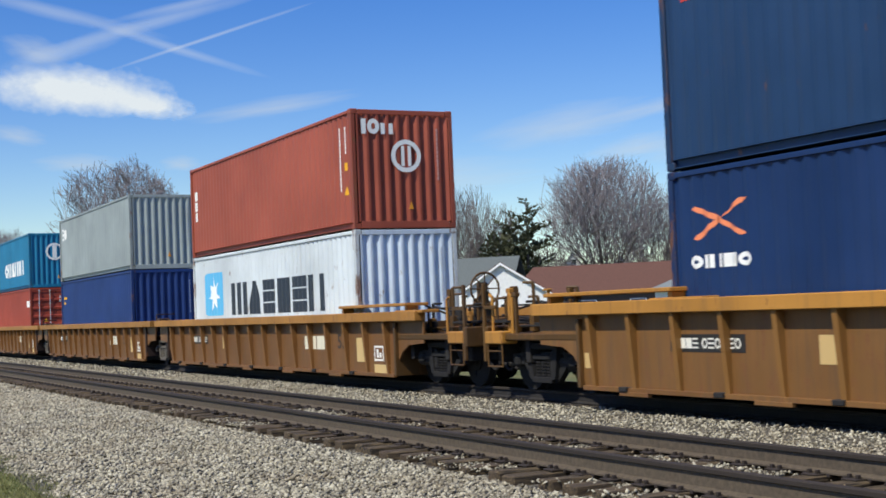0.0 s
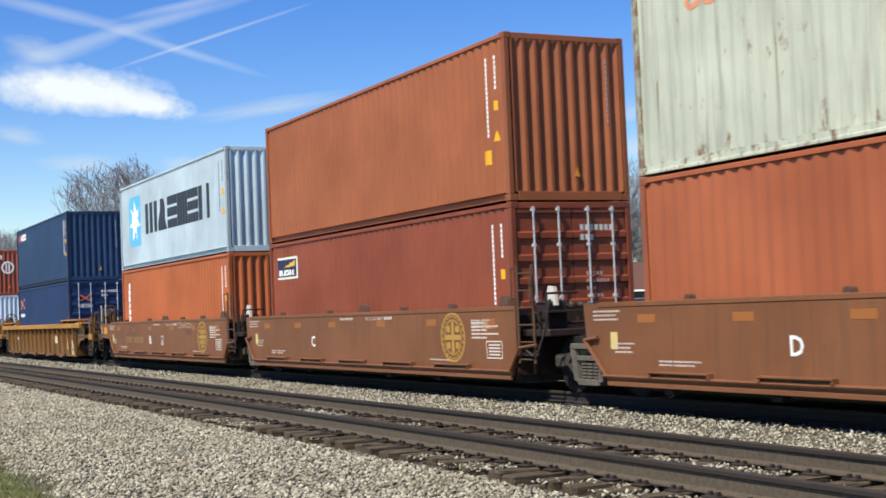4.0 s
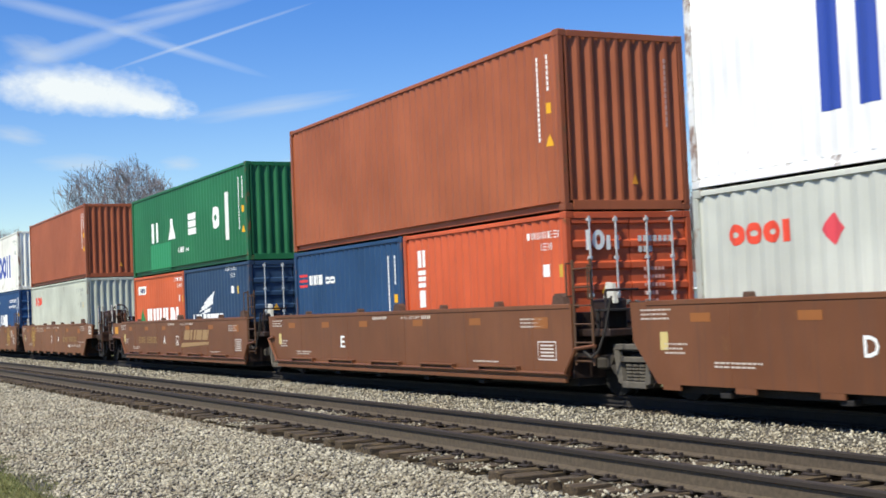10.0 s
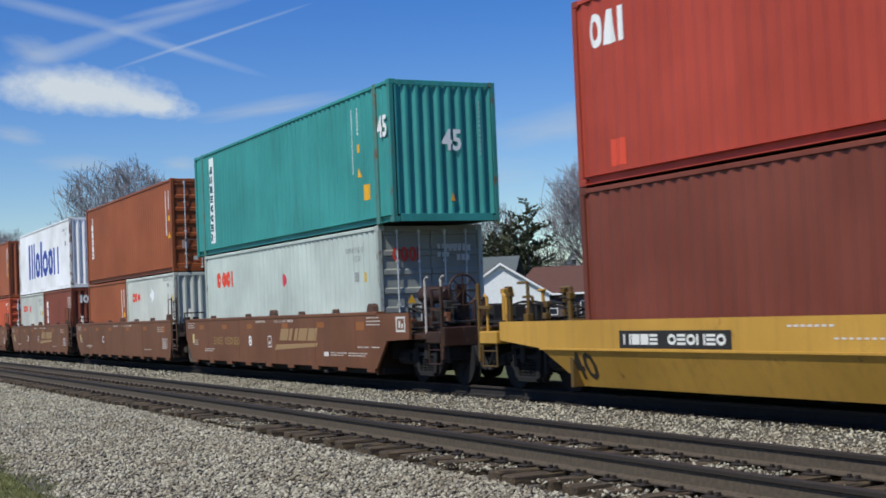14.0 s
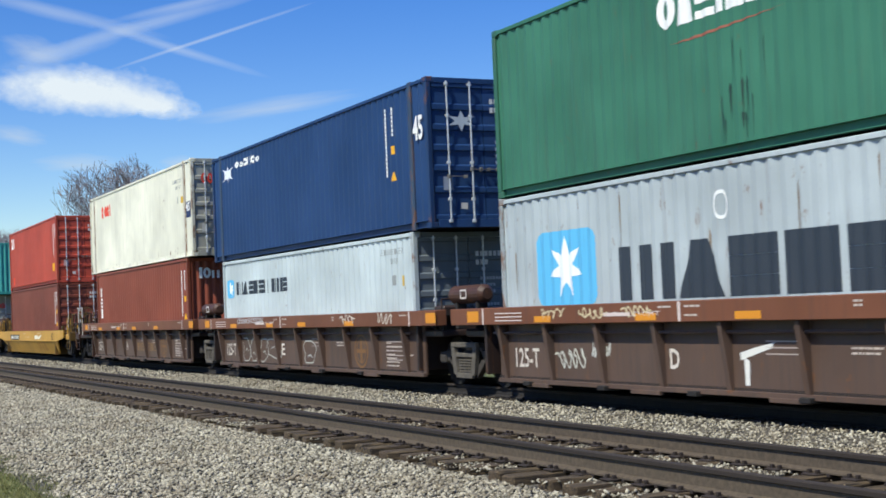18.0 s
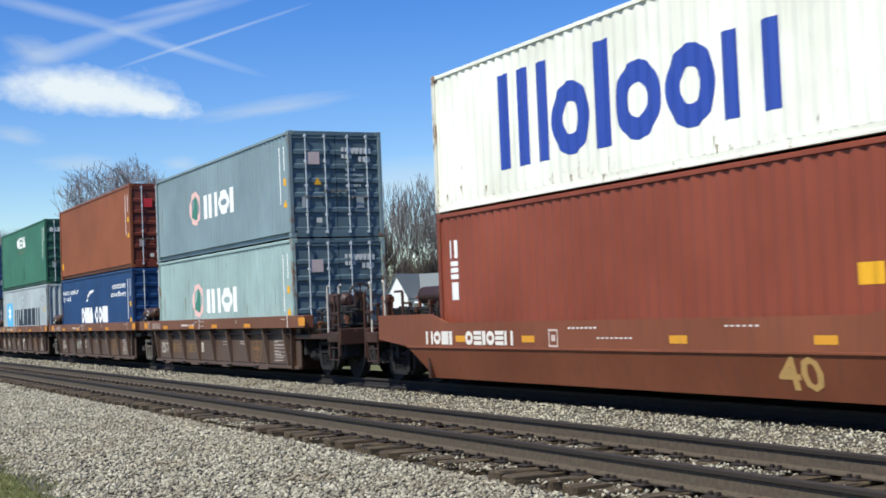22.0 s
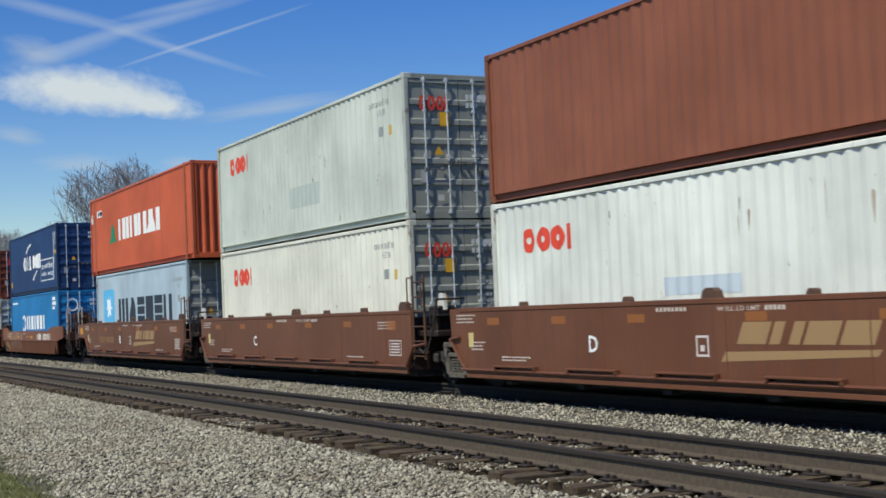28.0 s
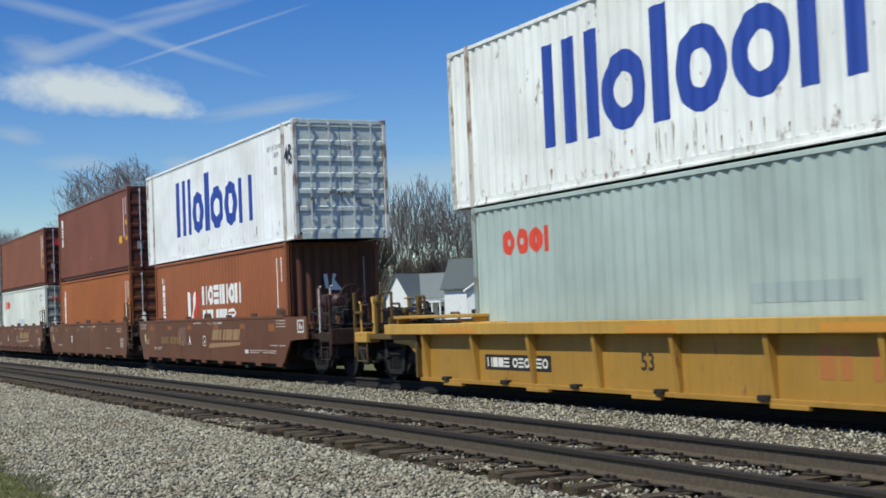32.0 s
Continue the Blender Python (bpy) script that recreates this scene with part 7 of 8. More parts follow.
def tree_tubes(seed, height, spread, levels, kids, upright=0.5, fork=0.2, half=8.0, floor=0.2, stout=0.02, power=2.8):
    """Segments of a bare tree: (p, q, r0, r1, level). Limbs fan out from a short trunk and stop at a domed crown."""
    r = random.Random(seed)
    segs = []
    mid, tall = height * 0.5, height * 0.5
    lumps = [r.uniform(0, 6.28) for _ in range(3)]
    def inside(p):
        a = math.atan2(p.y, p.x)
        bump = 1 + 0.07 * math.sin(3 * a + lumps[0]) + 0.05 * math.sin(7 * a + 5 * p.z / height + lumps[1]) + r.uniform(-0.07, 0.04)
        return (math.hypot(p.x, p.y) / half) ** power + (abs(p.z - mid) / tall) ** power < bump ** 2 and p.z > height * floor
    def grow(p, d, ln, rad, lev):
        n = 3 if lev < 4 else 2
        q, dd = p.copy(), d.copy()
        spots = [(p.copy(), d.copy(), rad)]
        for i in range(n):
            dd = (dd + Vector((r.uniform(-1, 1), r.uniform(-1, 1), r.uniform(-0.4, 0.9))) * 0.16).normalized()
            nx = q + dd * ln / n
            if lev > 0 and not inside(nx):
                break
            ra, rb = rad * (1 - 0.2 * i), rad * (1 - 0.2 * (i + 1))
            segs.append((q.copy(), nx.copy(), ra, rb, lev))
            q = nx
            spots.append((q.copy(), dd.copy(), rb))
        n = len(spots) - 1
        if lev >= levels or n < 1:
            return
        k = kids[min(lev, len(kids) - 1)]
        turn = r.uniform(0, 6.28)
        for j in range(k):
            f = (0.5 + 0.5 * (j + r.random()) / k if lev == 0 else 0.2 + 0.8 * (j + r.random()) / k) * n
            idx = min(n - 1, int(f))
            sp = spots[idx][0].lerp(spots[idx + 1][0], f - idx)
            sd, sr = spots[idx + 1][1], spots[idx][2]
            turn += 2.4 + r.uniform(-0.5, 0.5)
            side = sd.orthogonal().normalized()
            side.rotate(Matrix.Rotation(turn, 3, sd))
            out = spread * r.uniform(0.35, 1.2)
            nd = (sd + side * out + Vector((0, 0, upright * 0.3))).normalized()
            nl = height * r.uniform(0.42, 0.6) if lev == 0 else ln * r.uniform(0.55, 0.78)
            grow(sp, nd, nl, sr * r.uniform(0.5, 0.66), lev + 1)
    grow(Vector((0, 0, -0.3)), Vector((0, 0, 1)), height * fork + 0.3, height * stout, 0)
    return segs


def tubes_mesh(segs, name, thin):
    vs, fs = [], []
    for p, q, ra, rb, lev in segs:
        n = 6 if lev < 2 else 3
        d = (q - p)
        if d.length < 1e-4:
            continue
        rot = d.to_track_quat("Z", "Y")
        o = len(vs)
        for c, rr in ((p, max(ra, thin)), (q, max(rb, thin * 0.8))):
            for i in range(n):
                a = 2 * math.pi * i / n
                vs.append(tuple(c + rot @ Vector((rr * math.cos(a), rr * math.sin(a), 0))))
        for i in range(n):
            fs.append((o + i, o + (i + 1) % n, o + n + (i + 1) % n, o + n + i))
    me = bpy.data.meshes.new(name)
    me.from_pydata(vs, [], fs)
    me.update()
    return me


def bare_tree(seed, height, spread, label, levels=5, kids=(9, 7, 6, 4, 3), upright=0.5, thin=0.034, twig=None, half=8.0, stout=0.02, power=2.8):
    t = thing("bare_tree", label, "tree")
    segs = tree_tubes(seed, height, spread, levels, kids, upright, half=half, stout=stout, power=power)
    trunk = [s for s in segs if s[4] <= 1]
    twigs = [s for s in segs if s[4] > 1]
    for nm, ss, mt in (("trunk", trunk, bark_grey), ("crown", twigs, twig or bark_pale)):
        me = tubes_mesh(ss, nm, thin)
        me.materials.append(mt)
        new(nm, me).parent = t
    return t


def conifer(seed, height, width, label, fullness=2.1, needles=None, tops=1):
    r = random.Random(seed)
    t = thing("conifer_tree", label, "tree")
    bm = bmesh.new()
    tube(bm, (0, 0, -0.3), (0, 0, height * 0.97), height * 0.018, 0.02, 8)
    part("trunk", bm, bark_grey, t)
    vs, fs = [], []

    def spray(c, way, size):
        for _ in range(5):
            w = (way + Vector((r.gauss(0, 0.6), r.gauss(0, 0.6), r.gauss(0.15, 0.4)))).normalized() * r.uniform(0.5, 1.0) * size
            q = w.cross(Vector((r.uniform(-1, 1), r.uniform(-1, 1), 1))).normalized() * 0.3 * size
            o = len(vs)
            vs.extend([tuple(c - q), tuple(c + q), tuple(c + w + q * 0.3), tuple(c + w - q * 0.3)])
            fs.append((o, o + 1, o + 2, o + 3))

    for k in range(120):
        f = 0.12 + 0.88 * (k + r.random()) / 120
        a = k * 2.4 + r.uniform(-0.5, 0.5)
        reach = width * (0.16 + 0.84 * min(1.0, (1.02 - f) * fullness)) * r.uniform(0.4, 1.15)
        way = Vector((math.cos(a), math.sin(a), r.uniform(-0.05, 0.3)))
        lead = k % tops
        foot = Vector((0, 0, height * f - 0.12 * reach)) if lead == 0 else Vector((math.cos(2.1 * lead) * width * 0.45, math.sin(2.1 * lead) * width * 0.45, height * (0.94 - 0.07 * lead) * f))
        n = max(3, int(reach / 0.16))
        for j in range(n):
            g = (j + r.random()) / n
            c = foot + way * reach * g + Vector((0, 0, 0.22 * reach * g * g)) + Vector((r.gauss(0, 1), r.gauss(0, 1), r.gauss(0, 0.5))) * 0.16 * (1 - 0.5 * g)
            spray(c, way * 0.8 + Vector((0, 0, 0.35)), 0.3 + 0.24 * (1 - g))
    me = bpy.data.meshes.new("needles")
    me.from_pydata(vs, [], fs)
    me.materials.append(needles or needle_green)
    new("crown", me).parent = t
    return t


GROUND = -0.64


def spot(px, dist):
    """Place on the ground by bearing: px is the bearing in the lens's units from its axis."""
    b = YAW - math.atan(px / 2395.6)
    return -math.sin(b) * dist, math.cos(b) * dist


def stand(t, px, dist, turn=0.0, scale=1.0):
    x, y = spot(px - 784, dist)
    t.matrix_basis = pose(x, y, GROUND, 0, 0, turn) @ Matrix.Diagonal((scale, scale, scale, 1))


maple = bare_tree(3, 20.7, 0.85, "broad leafless maple tree behind the railway", upright=0.6, half=8.3, thin=0.024, kids=(9, 6, 5, 4, 3), twig=bark_hazed)
stand(maple, 212, 160, 20)
elm = bare_tree(8, 20.2, 0.85, "large leafless tree with a rounded crown behind the houses", kids=(9, 7, 6, 4, 3), upright=0.6, half=8.4, twig=bark_hazed, thin=0.025)
stand(elm, 1075, 170, 0)
ash = bare_tree(14, 21.0, 0.65, "tall leafless tree beside a white house", upright=0.6, half=6.3, twig=bark_hazed)
stand(ash, 1590, 125, 40)
scrub = bare_tree(21, 15.0, 0.5, "leafless young tree in the thicket", kids=(9, 6, 4, 3), levels=4, upright=0.8, thin=0.021, twig=brush_brown, half=3.8, stout=0.008, power=1.5)
stand(scrub, 500, 165, 0)
thicket = bare_tree(23, 14.5, 0.55, "dense leafless brown thicket tree", kids=(11, 7, 5, 4), levels=4, upright=0.8, thin=0.034, twig=bark("brown_thicket_twigs", (86, 76, 66), (122, 110, 96)), half=4.2, stout=0.008, power=1.7)
stand(thicket, 520, 160, 0)
for px, d, a, s in ((470, 168, 40, 0.95), (490, 162, 80, 0.9), (540, 166, 120, 1.05), (560, 160, 170, 0.95), (585, 168, 220, 1.1), (610, 162, 260, 1.0), (640, 168, 300, 1.05), (720, 178, 30, 0.62), (765, 182, 60, 0.66), (800, 178, 90, 0.62), (840, 182, 130, 0.64)):
    stand(copy_thing(thicket, pose(0, 0, 0)), px, d, a, s)
for px, d, a, s, src in ((455, 170, 70, 0.95, scrub), (545, 175, 140, 1.1, scrub), (585, 165, 200, 1.0, scrub), (640, 175, 260, 1.05, scrub), (700, 170, 30, 1.25, scrub), (745, 175, 90, 1.35, scrub), (790, 165, 150, 1.2, scrub), (840, 178, 210, 1.25, scrub),
                         (1225, 185, 80, 0.86, elm), (1320, 190, 130, 0.8, elm), (1165, 180, 310, 1.1, scrub), (1270, 175, 20, 1.0, scrub), (895, 182, 250, 1.1, scrub), (415, 185, 250, 0.85, scrub), (5, 230, 50, 0.85, maple), (-40, 200, 110, 0.8, maple), (1660, 150, 200, 0.95, ash), (1340, 165, 260, 0.8, scrub)):
    t = copy_thing(src, pose(0, 0, 0))
    stand(t, px, d, a, s)
pine = conifer(4, 15.2, 3.3, "broad olive green pine tree behind the low house", 5.0, needle_olive, 3)
stand(pine, 934, 165)
t = conifer(5, 12.6, 4.0, "low olive green pine tree behind the low house", 7.0, needle_olive, 4)
stand(t, 893, 168, 90)
spruce = conifer(9, 12.7, 3.3, "dark green cedar with a ragged top behind the white house", 8.0, None, 4)
stand(spruce, 1426, 150)
t = conifer(11, 12.7, 1.6, "slim dark green spruce tree behind the white house", 3.0)
stand(t, 1499, 158, 90)

def far_woods(seed):
    """A thicket of bare stems and brush closing the view behind the houses."""
    r = random.Random(seed)
    segs = []
    for k in range(1500):
        x, y = spot(r.uniform(-160, 1760) - 784, r.uniform(205, 255))
        tall = r.uniform(5.5, 11.5) * (1.25 if r.random() < 0.15 else 1)
        foot = Vector((x, y, GROUND - 0.2))
        lean = Vector((r.uniform(-0.1, 0.1), r.uniform(-0.1, 0.1), 1)).normalized()
        segs.append((foot, foot + lean * tall, 0.12, 0.03, 0))
        for j in range(20):
            p = foot + lean * tall * r.uniform(0.05, 0.95)
            d = Vector((r.uniform(-1, 1), r.uniform(-1, 1), r.uniform(0.2, 1.5))).normalized()
            segs.append((p, p + d * r.uniform(1.0, 3.2), 0.05, 0.03, 2))
    me = tubes_mesh(segs, "woods", 0.045)
    me.materials.append(bark("dull_woodland_twigs", (74, 70, 62), (108, 101, 90)))
    tagged(new("woods", me), "distant bare grey-brown woods behind the houses", "woods", kind="stuff")


far_woods(6)

# ---- houses ----
siding_white = plain("white_clapboard", (232, 232, 228), 0.7, 0, 0.06, 3)
roof_grey = plain("grey_shingles", (90, 96, 95), 0.9, 0, 0.2, 9)
roof_pale = plain("pale_grey_shingles", (116, 122, 121), 0.9, 0, 0.12, 9)
roof_brown = plain("brown_shingles", (92, 62, 51), 0.9, 0, 0.2, 9)
trim_white = plain("white_trim", (240, 240, 238), 0.6, 0, 0.04)
wall_dark = plain("dark_brick_wall", (92, 80, 74), 0.9, 0, 0.2, 8)
brick_tan = plain("tan_chimney_brick", (150, 134, 118), 0.9, 0, 0.2, 8)
glass_dark = plain("dark_window_glass", (46, 52, 58), 0.15, 0, 0.1)


def gable_roof(bm, x0, x1, y0, y1, eave, ridge, along="x", over=0.35, thick=0.14):
    """Two slabs meeting at a ridge that runs along x or y."""
    if along == "x":
        ym = (y0 + y1) / 2
        slope = (ridge - eave) / (ym - y0)
        lo = eave - over * slope
        prism(bm, [(y0 - over, lo), (ym, ridge), (y1 + over, lo), (y1 + over, lo + thick), (ym, ridge + thick), (y0 - over, lo + thick)], "x", x0 - over, x1 + over)
    else:
        xm = (x0 + x1) / 2
        slope = (ridge - eave) / (xm - x0)
        lo = eave - over * slope
        prism(bm, [(x0 - over, lo), (xm, ridge), (x1 + over, lo), (x1 + over, lo + thick), (xm, ridge + thick), (x0 - over, lo + thick)], "y", y0 - over, y1 + over)


def window(house, x, y, z, w, h):
    """A window in a front wall that faces -y."""
    f = part("window", lambda b: (rbox(b, -w / 2 - 0.08, w / 2 + 0.08, -0.05, 0.0, -0.08, 0.0, 0.01), rbox(b, -w / 2 - 0.08, w / 2 + 0.08, -0.05, 0.0, h, h + 0.1, 0.01), rbox(b, -w / 2 - 0.08, -w / 2, -0.05, 0.0, 0.0, h, 0.01), rbox(b, w / 2, w / 2 + 0.08, -0.05, 0.0, 0.0, h, 0.01), rbox(b, -w / 2, w / 2, -0.045, 0.0, h / 2 - 0.03, h / 2 + 0.03, 0.005)), trim_white, house, "white window frame", at=pose(x, y, z))
    part("pane", lambda b: box(b, -w / 2, w / 2, -0.02, 0.01, 0, h), glass_dark, f, "dark glass")


# white house with a front gable: x runs across the view, -y towards the railway
hx, hy = spot(1398 - 784, 128)
white_house = thing("house", "white clapboard house with a grey shingle roof and front gable", "house", at=pose(hx, hy, GROUND, 0, 0, 44))
bm = bmesh.new()
prism(bm, [(-2.05, 0), (2.55, 0), (2.55, 4.5), (0.25, 6.85), (-2.05, 4.5)], "y", -3.0, 1.0)
box(bm, -6.2, 0.3, 0.2, 8.9, 0, 4.7)
box(bm, 0.3, 9.0, 0.2, 8.9, 0, 4.2)
part("wall", bm, siding_white, white_house)
bm = bmesh.new()
for s in (-1, 1):
    prism(bm, [(0.25 - s * 0.03, 6.86), (0.25 - s * 0.03, 7.02), (0.25 + s * 2.62, 4.42), (0.25 + s * 2.62, 4.26)], "y", -3.3, 4.4)
part("roof", bm, roof_grey, white_house, "steep grey front gable roof")
bm = bmesh.new()
gable_roof(bm, -6.2, 0.1, 0.2, 8.9, 4.7, 7.7, "x", 0.3)
part("roof", bm, roof_grey, white_house)
bm = bmesh.new()
gable_roof(bm, 0.4, 9.0, 0.2, 8.9, 4.2, 6.78, "x", 0.2)
part("roof", bm, roof_pale, white_house, "paler grey lower roof")
bm = bmesh.new()
for s in (-1, 1):
    prism(bm, [(0.25, 6.66), (0.25, 7.0), (0.25 + s * 2.64, 4.4), (0.25 + s * 2.64, 4.08)], "y", -3.38, -3.31)
part("bargeboard", bm, trim_white, white_house, "white bargeboards")
bm = bmesh.new()
prism(bm, [(2.6, 4.25), (4.0, 3.85), (4.0, 3.5), (2.6, 3.8)], "y", -3.2, 0.2)
part("porch_roof", bm, trim_white, white_house)
window(white_house, 0.45, -3.02, 4.45, 0.36, 1.15)
window(white_house, 0.25, -3.02, 1.2, 1.6, 1.3)
bm = bmesh.new()
rbox(bm, 3.7, 4.5, 4.6, 5.4, 5.5, 8.5, 0.03)
rbox(bm, 3.62, 4.58, 4.52, 5.48, 8.4, 8.62, 0.03)
part("chimney", bm, brick_tan, white_house, "tan brick chimney")
bm = bmesh.new()
prism(bm, [(-1.4, 4.75), (0.9, 5.9), (0.9, 5.72), (-1.4, 4.55)], "x", -6.5, -3.9)
part("porch_roof", bm, roof_grey, white_house, "shallow grey lean-to roof")
# block added below the lean-to; its dark wall paints the eave's shadow
bm = bmesh.new()
box(bm, -6.3, -4.1, -1.2, 0.2, 0, 4.55)
part("porch", bm, wall_dark, white_house, "added side porch, its dark wall painting the eave's shadow")
bm = bmesh.new()
tube(bm, (-5.35, 4.0, 7.4), (-5.35, 4.0, 8.0), 0.16, n=10)
part("roof_vent", bm, trim_white, white_house, "white roof vent")

# low garage before it
garage = thing("house", "low white garage with a grey hip roof", "house", at=pose(hx, hy, GROUND, 0, 0, 44))
bm = bmesh.new()
box(bm, -10.5, 0.6, -11.5, -5.6, 0, 3.05)
part("wall", bm, siding_white, garage)
bm = bmesh.new()
vs = [bm.verts.new(p) for p in ((-11.0, -12.0, 2.95), (1.1, -12.0, 2.95), (1.1, -5.1, 2.95), (-11.0, -5.1, 2.95), (-8.0, -8.5, 4.35), (-2.4, -8.5, 4.35))]
for f in ((0, 1, 5, 4), (1, 2, 5), (2, 3, 4, 5), (3, 0, 4), (0, 3, 2, 1)):
    bm.faces.new([vs[i] for i in f])
bmesh.ops.recalc_face_normals(bm, faces=bm.faces[:])
part("roof", bm, roof_pale, garage)
bm = bmesh.new()
rbox(bm, -11.0, 1.1, -12.06, -12.0, 2.82, 2.97, 0.01)
part("gutter", bm, trim_white, garage)
part("garage_door", lambda b: rbox(b, -4.5, -1.7, -11.56, -11.5, 0.0, 2.2, 0.01), wall_dark, garage, "dark garage door")

# pale house beside them
hx, hy = spot(1540 - 784, 150)
pale_house = thing("house", "white house with a pale grey shingle roof", "house", at=pose(hx, hy, GROUND, 0, 0, 45))
bm = bmesh.new()
box(bm, -0.9, 7.0, 0, 6.0, 0, 6.3)
part("wall", bm, siding_white, pale_house)
bm = bmesh.new()
gable_roof(bm, -0.9, 7.0, 0.0, 6.0, 6.3, 8.1, "x", 0.3)
part("roof", bm, roof_pale, pale_house)
window(pale_house, 0.6, -0.01, 4.0, 0.9, 1.2)

# white gable far behind the brown roof
hx, hy = spot(1013 - 784, 168)
far_house = thing("house", "small white gable behind a brown roof", "house", at=pose(hx, hy, GROUND, 0, 0, 57))
bm = bmesh.new()
prism(bm, [(-1.1, 0), (1.1, 0), (1.1, 6.6), (0.0, 8.3), (-1.1, 6.6)], "y", 0, 6)
part("wall", bm, siding_white, far_house)
bm = bmesh.new()
gable_roof(bm, -1.1, 1.1, 0.05, 6.0, 6.6, 8.32, "y", 0.2)
part("roof", bm, roof_grey, far_house)
window(far_house, 0.1, -0.01, 6.3, 0.6, 1.1)

# low house with a brown roof
hx, hy = spot(1090 - 784, 136)
low_house = thing("house", "low ranch house with a long brown shingle hip roof", "house", at=pose(hx, hy, GROUND, 0, 0, 46))
bm = bmesh.new()
box(bm, -10.5, 11.5, 0, 8.0, 0, 3.15)
part("wall", bm, wall_dark, low_house)
bm = bmesh.new()
ev, rg = 3.1, 5.95
pts = [(-11.0, -0.5, ev), (12.1, -0.5, ev), (12.1, 8.5, ev), (-11.0, 8.5, ev), (-9.5, 4.0, rg), (7.8, 4.0, rg)]
vs = [bm.verts.new(p) for p in pts]
for f in ((0, 1, 5, 4), (1, 2, 5), (2, 3, 4, 5), (3, 0, 4), (0, 3, 2, 1)):
    bm.faces.new([vs[i] for i in f])
bmesh.ops.recalc_face_normals(bm, faces=bm.faces[:])
part("roof", bm, roof_brown, low_house)
bm = bmesh.new()
rbox(bm, -11.0, 12.1, -0.56, -0.5, ev - 0.16, ev + 0.02, 0.01)
part("gutter", bm, trim_white, low_house)
for x in (-7, -3, 2, 6.5):
    window(low_house, x, -0.01, 1.0, 1.5, 1.2)

# white gabled garage in front of it
hx, hy = spot(884 - 784, 128)
garage = thing("house", "small white gabled house with a brown roof edge", "house", at=pose(hx, hy, GROUND, 0, 0, 60))
bm = bmesh.new()
prism(bm, [(-3.3, 0), (4.5, 0), (4.5, 3.1), (0.0, 6.0), (-3.3, 3.75)], "y", 0, 7)
part("wall", bm, siding_white, garage)
bm = bmesh.new()
for x1, z1 in ((-3.55, 3.62), (4.85, 2.93)):
    prism(bm, [(0, 6.02), (0, 6.2), (x1, z1 + 0.16), (x1, z1)], "y", -0.3, 7.3)
part("roof", bm, roof_brown, garage)
bm = bmesh.new()
for x1, z1 in ((-3.58, 3.6), (4.88, 2.9)):
    prism(bm, [(0, 5.92), (0, 6.14), (x1, z1 + 0.12), (x1, z1 - 0.1)], "y", -0.36, -0.31)
part("bargeboard", bm, trim_white, garage, "white bargeboards")
window(garage, 0.6, -0.01, 1.0, 1.4, 1.2)
hx, hy = spot(838 - 784, 148)
shed = thing("house", "grey-roofed house behind the white gable", "house", at=pose(hx, hy, GROUND, 0, 0, 44))
bm = bmesh.new()
box(bm, -3.6, 4.0, 0, 6, 0, 4.4)
part("wall", bm, siding_white, shed)
bm = bmesh.new()
gable_roof(bm, -3.6, 4.0, 0, 6, 4.4, 7.4, "x")
part("roof", bm, roof_grey, shed)

hx, hy = spot(742 - 784, 152)
cottage = thing("house", "small white cottage with a pale grey roof and a porch", "house", at=pose(hx, hy, GROUND, 0, 0, 36))
bm = bmesh.new()
prism(bm, [(-3.4, 0), (-0.6, 0), (-0.6, 3.6), (-2.0, 6.0), (-3.4, 3.6)], "y", -2.0, 1.0)
box(bm, -3.2, 2.9, 0.9, 6.0, 0, 3.5)
part("wall", bm, siding_white, cottage)
bm = bmesh.new()
gable_roof(bm, -3.4, -0.6, -2.0, 3.4, 3.6, 6.02, "y", 0.25)
part("roof", bm, roof_pale, cottage)
bm = bmesh.new()
gable_roof(bm, -3.2, 2.9, 0.9, 6.0, 3.5, 6.0, "x", 0.3)
part("roof", bm, roof_pale, cottage)
bm = bmesh.new()
box(bm, -0.5, 3.0, -1.2, 0.9, 2.75, 2.95)
for x in (-0.4, 0.75, 1.9, 2.9):
    rbox(bm, x - 0.07, x + 0.07, -1.15, -1.0, 0.0, 2.75, 0.01)
part("porch", bm, trim_white, cottage, "white porch on slim posts")
for x, y in ((-2.0, -2.01), (0.6, 0.89), (2.0, 0.89)):
    window(cottage, x, y, 1.0, 0.8, 1.3)

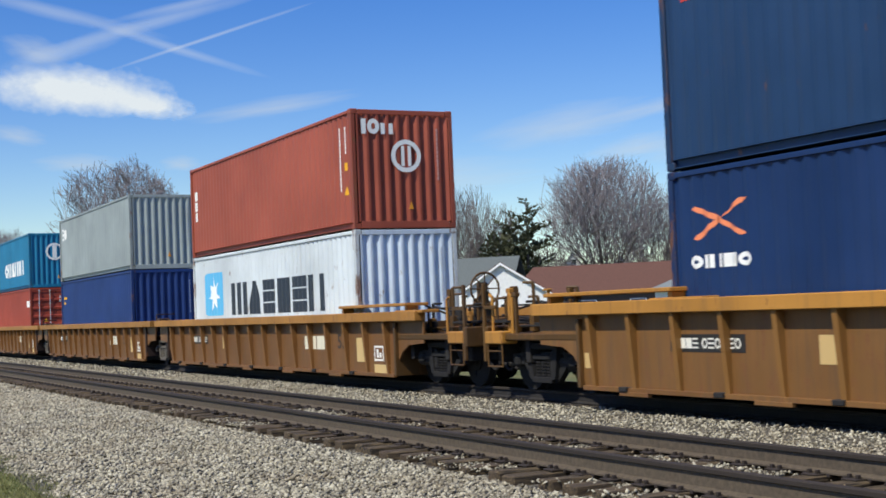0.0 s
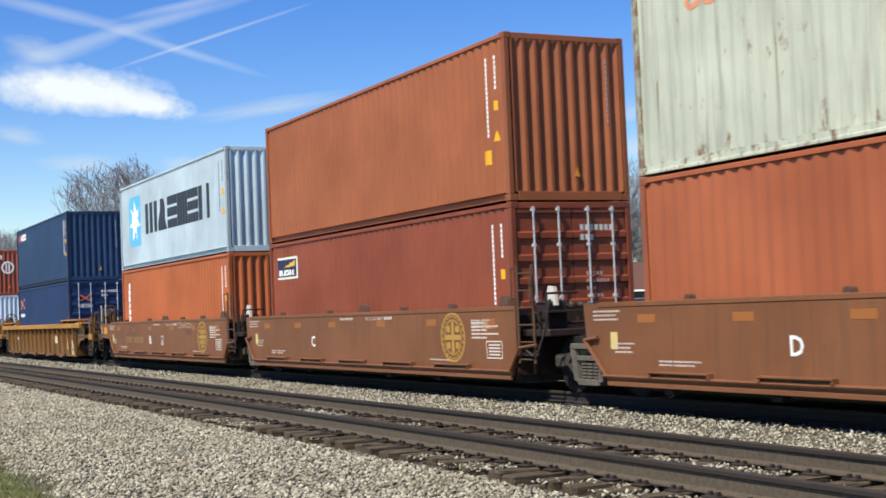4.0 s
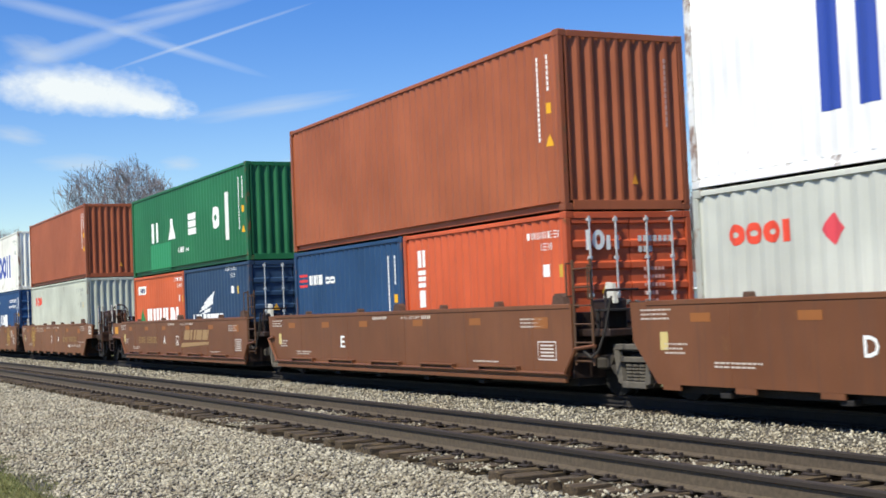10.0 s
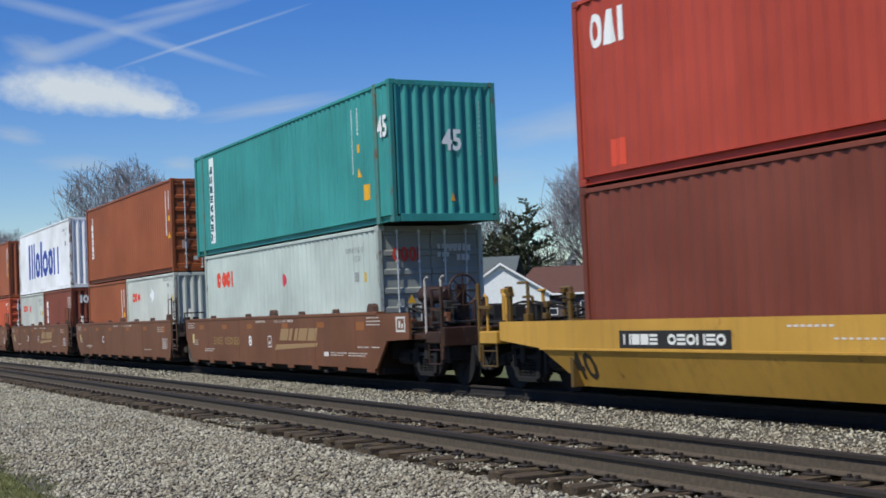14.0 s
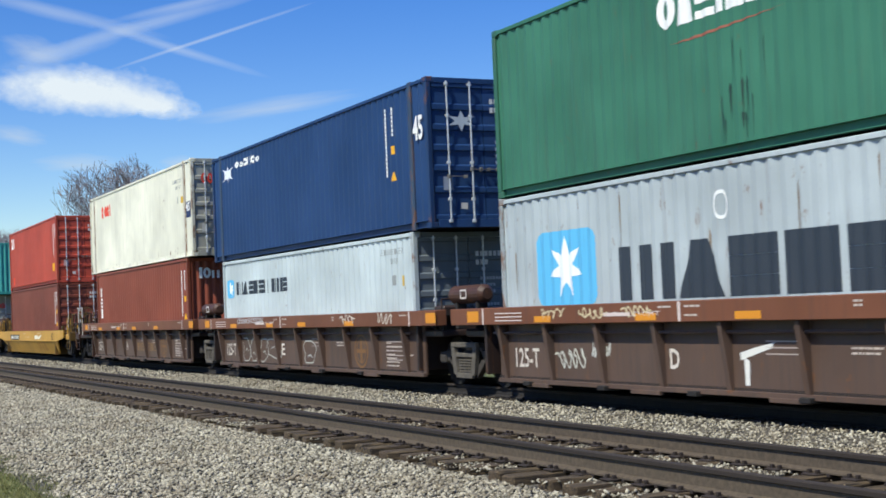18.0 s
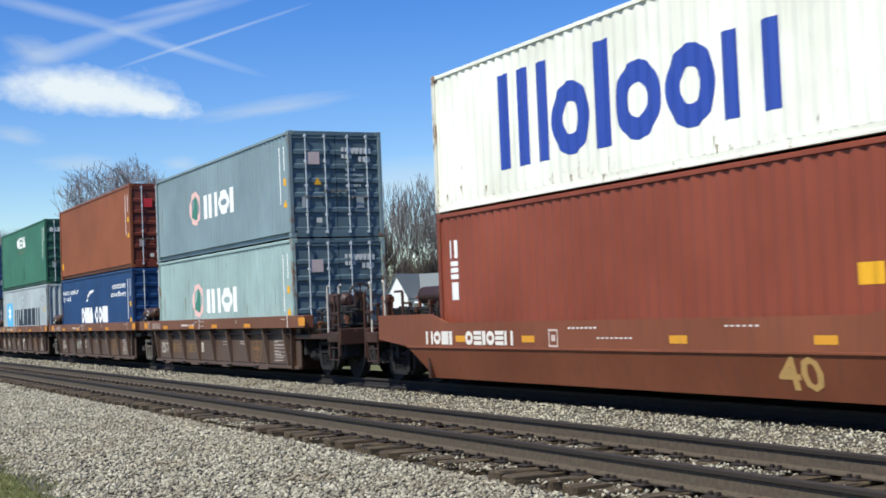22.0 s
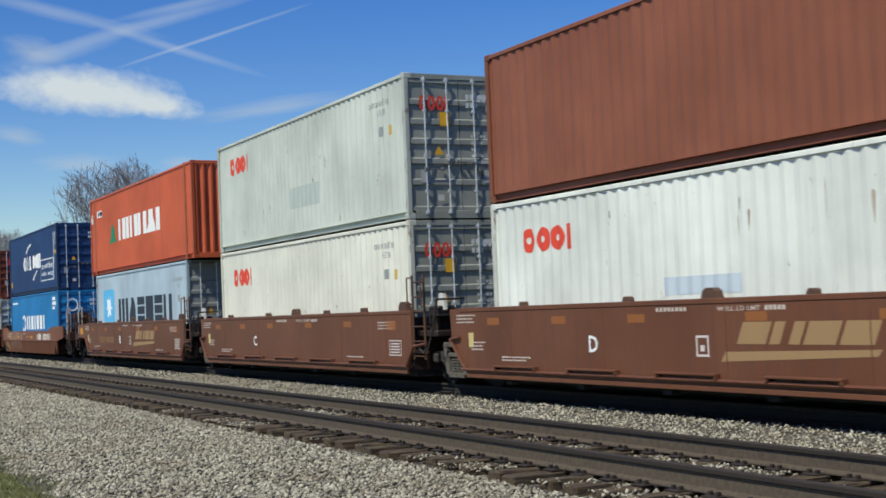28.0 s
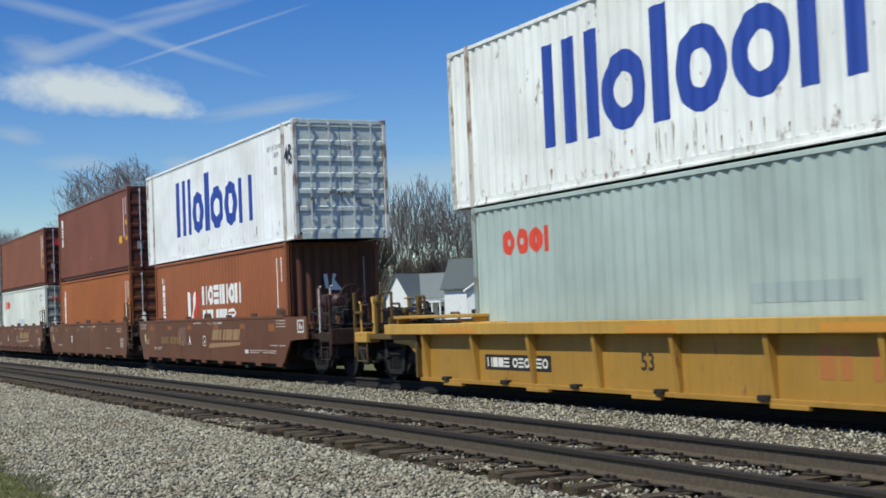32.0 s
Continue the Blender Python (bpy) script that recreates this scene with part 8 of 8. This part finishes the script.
# ---- clouds and vapour trails, far off ----
def cloud_mat(name, scale, lo, hi, power, stretch=(1, 1, 1), soft=1.0):
    m = bpy.data.materials.new(name)
    m.use_nodes = True
    t = m.node_tree
    t.nodes.clear()
    out = t.nodes.new("ShaderNodeOutputMaterial")
    mixn = t.nodes.new("ShaderNodeMixShader")
    tr = t.nodes.new("ShaderNodeBsdfTransparent")
    em = t.nodes.new("ShaderNodeEmission")
    em.inputs["Strength"].default_value = power
    em.inputs["Color"].default_value = (0.86, 0.92, 1.0, 1)
    tc = t.nodes.new("ShaderNodeTexCoord")
    mp = t.nodes.new("ShaderNodeMapping")
    mp.inputs["Scale"].default_value = stretch
    nz = t.nodes.new("ShaderNodeTexNoise")
    nz.inputs["Scale"].default_value = scale
    nz.inputs["Detail"].default_value = 7
    nz.inputs["Roughness"].default_value = 0.6
    # fall-off towards the edge of the sheet
    ln = t.nodes.new("ShaderNodeVectorMath")
    ln.operation = "LENGTH"
    sc = t.nodes.new("ShaderNodeMapping")
    t.links.new(tc.outputs["Object"], sc.inputs["Vector"])
    t.links.new(sc.outputs[0], ln.inputs[0])
    fall = t.nodes.new("ShaderNodeMapRange")
    for i, v_ in enumerate((0.15, 1.0, soft, -soft * 0.6)):
        fall.inputs[1 + i].default_value = v_
    t.links.new(ln.outputs["Value"], fall.inputs[0])
    add = t.nodes.new("ShaderNodeMath")
    t.links.new(nz.outputs["Fac"], add.inputs[0])
    t.links.new(fall.outputs[0], add.inputs[1])
    rp = t.nodes.new("ShaderNodeMapRange")
    rp.inputs[1].default_value, rp.inputs[2].default_value = lo, hi
    t.links.new(tc.outputs["Object"], mp.inputs["Vector"])
    t.links.new(mp.outputs[0], nz.inputs["Vector"])
    t.links.new(add.outputs[0], rp.inputs[0])
    t.links.new(rp.outputs[0], mixn.inputs[0])
    t.links.new(tr.outputs[0], mixn.inputs[1])
    t.links.new(em.outputs[0], mixn.inputs[2])
    t.links.new(mixn.outputs[0], out.inputs[0])
    return m


FAR = 2600.0
sheets = itertools.count()


def sky_sheet(name, label, px, py, w, h, tilt, mat):
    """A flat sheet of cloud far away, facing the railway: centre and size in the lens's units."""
    q = STAND.to_3x3()
    way = q @ Vector(((px - 784) / 2395.6, (441 - py) / 2395.6, -1))
    far = FAR + 6.0 * next(sheets)
    bm = bmesh.new()
    vs = [bm.verts.new(p) for p in ((-1, -1, 0), (1, -1, 0), (1, 1, 0), (-1, 1, 0))]
    bm.faces.new(vs)
    ob = part(name, bm, mat)
    ob.matrix_basis = Matrix.Translation(EYE + way * far) @ q.to_4x4() @ pose(0, 0, 0, 0, 0, tilt) @ Matrix.Diagonal((w / 2395.6 * FAR / 2, h / 2395.6 * FAR / 2, 1, 1))
    return tagged(ob, label, "cloud", kind="structure")


puff = cloud_mat("bright_cloud", 2.1, 0.48, 1.2, 0.9, (2.6, 1.0, 1), 0.8)
wisp = cloud_mat("thin_cirrus", 1.6, 0.55, 2.6, 0.75, (1.0, 1.6, 1), 0.75)
trail = cloud_mat("vapour_trail", 0.9, 0.35, 4.6, 0.85, (1.6, 0.3, 1), 1.0)
line = cloud_mat("narrow_vapour_trail", 1.5, 0.5, 3.2, 0.85, (2.0, 0.5, 1), 0.9)
sky_sheet("cloud", "small bright white cloud", 128, 160, 540, 140, -3, puff)
sky_sheet("cloud_tail", "thin trailing end of the small white cloud", 245, 182, 300, 80, -8, puff)
for px, py, w, h, a in ((100, 22, 560, 40, -13), (310, 86, 480, 26, -17), (270, 40, 600, 38, 15), (110, 92, 330, 52, 16), (330, 8, 420, 26, 13)):
    sky_sheet("vapour_trail", "faint spreading vapour trail", px, py, w, h, a, trail)
sky_sheet("vapour_trail", "narrow straight vapour trail", 360, 70, 640, 12, 18.5, line)
for px, py, w, h, a in ((140, 290, 260, 60, 0), (320, 290, 120, 50, 0), (30, 240, 180, 60, -10), (1000, 220, 520, 120, 12), (1400, 220, 420, 70, 3), (1250, 250, 460, 90, 12), (1480, 190, 360, 60, 16), (1120, 260, 300, 70, 14), (540, 290, 260, 60, 10), (60, 90, 200, 90, -15), (1200, 180, 500, 60, 14), (700, 320, 900, 140, 4), (480, 190, 520, 60, 9)):
    sky_sheet("cirrus_cloud", "thin veil of high cloud", px, py, w, h, a, wisp)

motions()
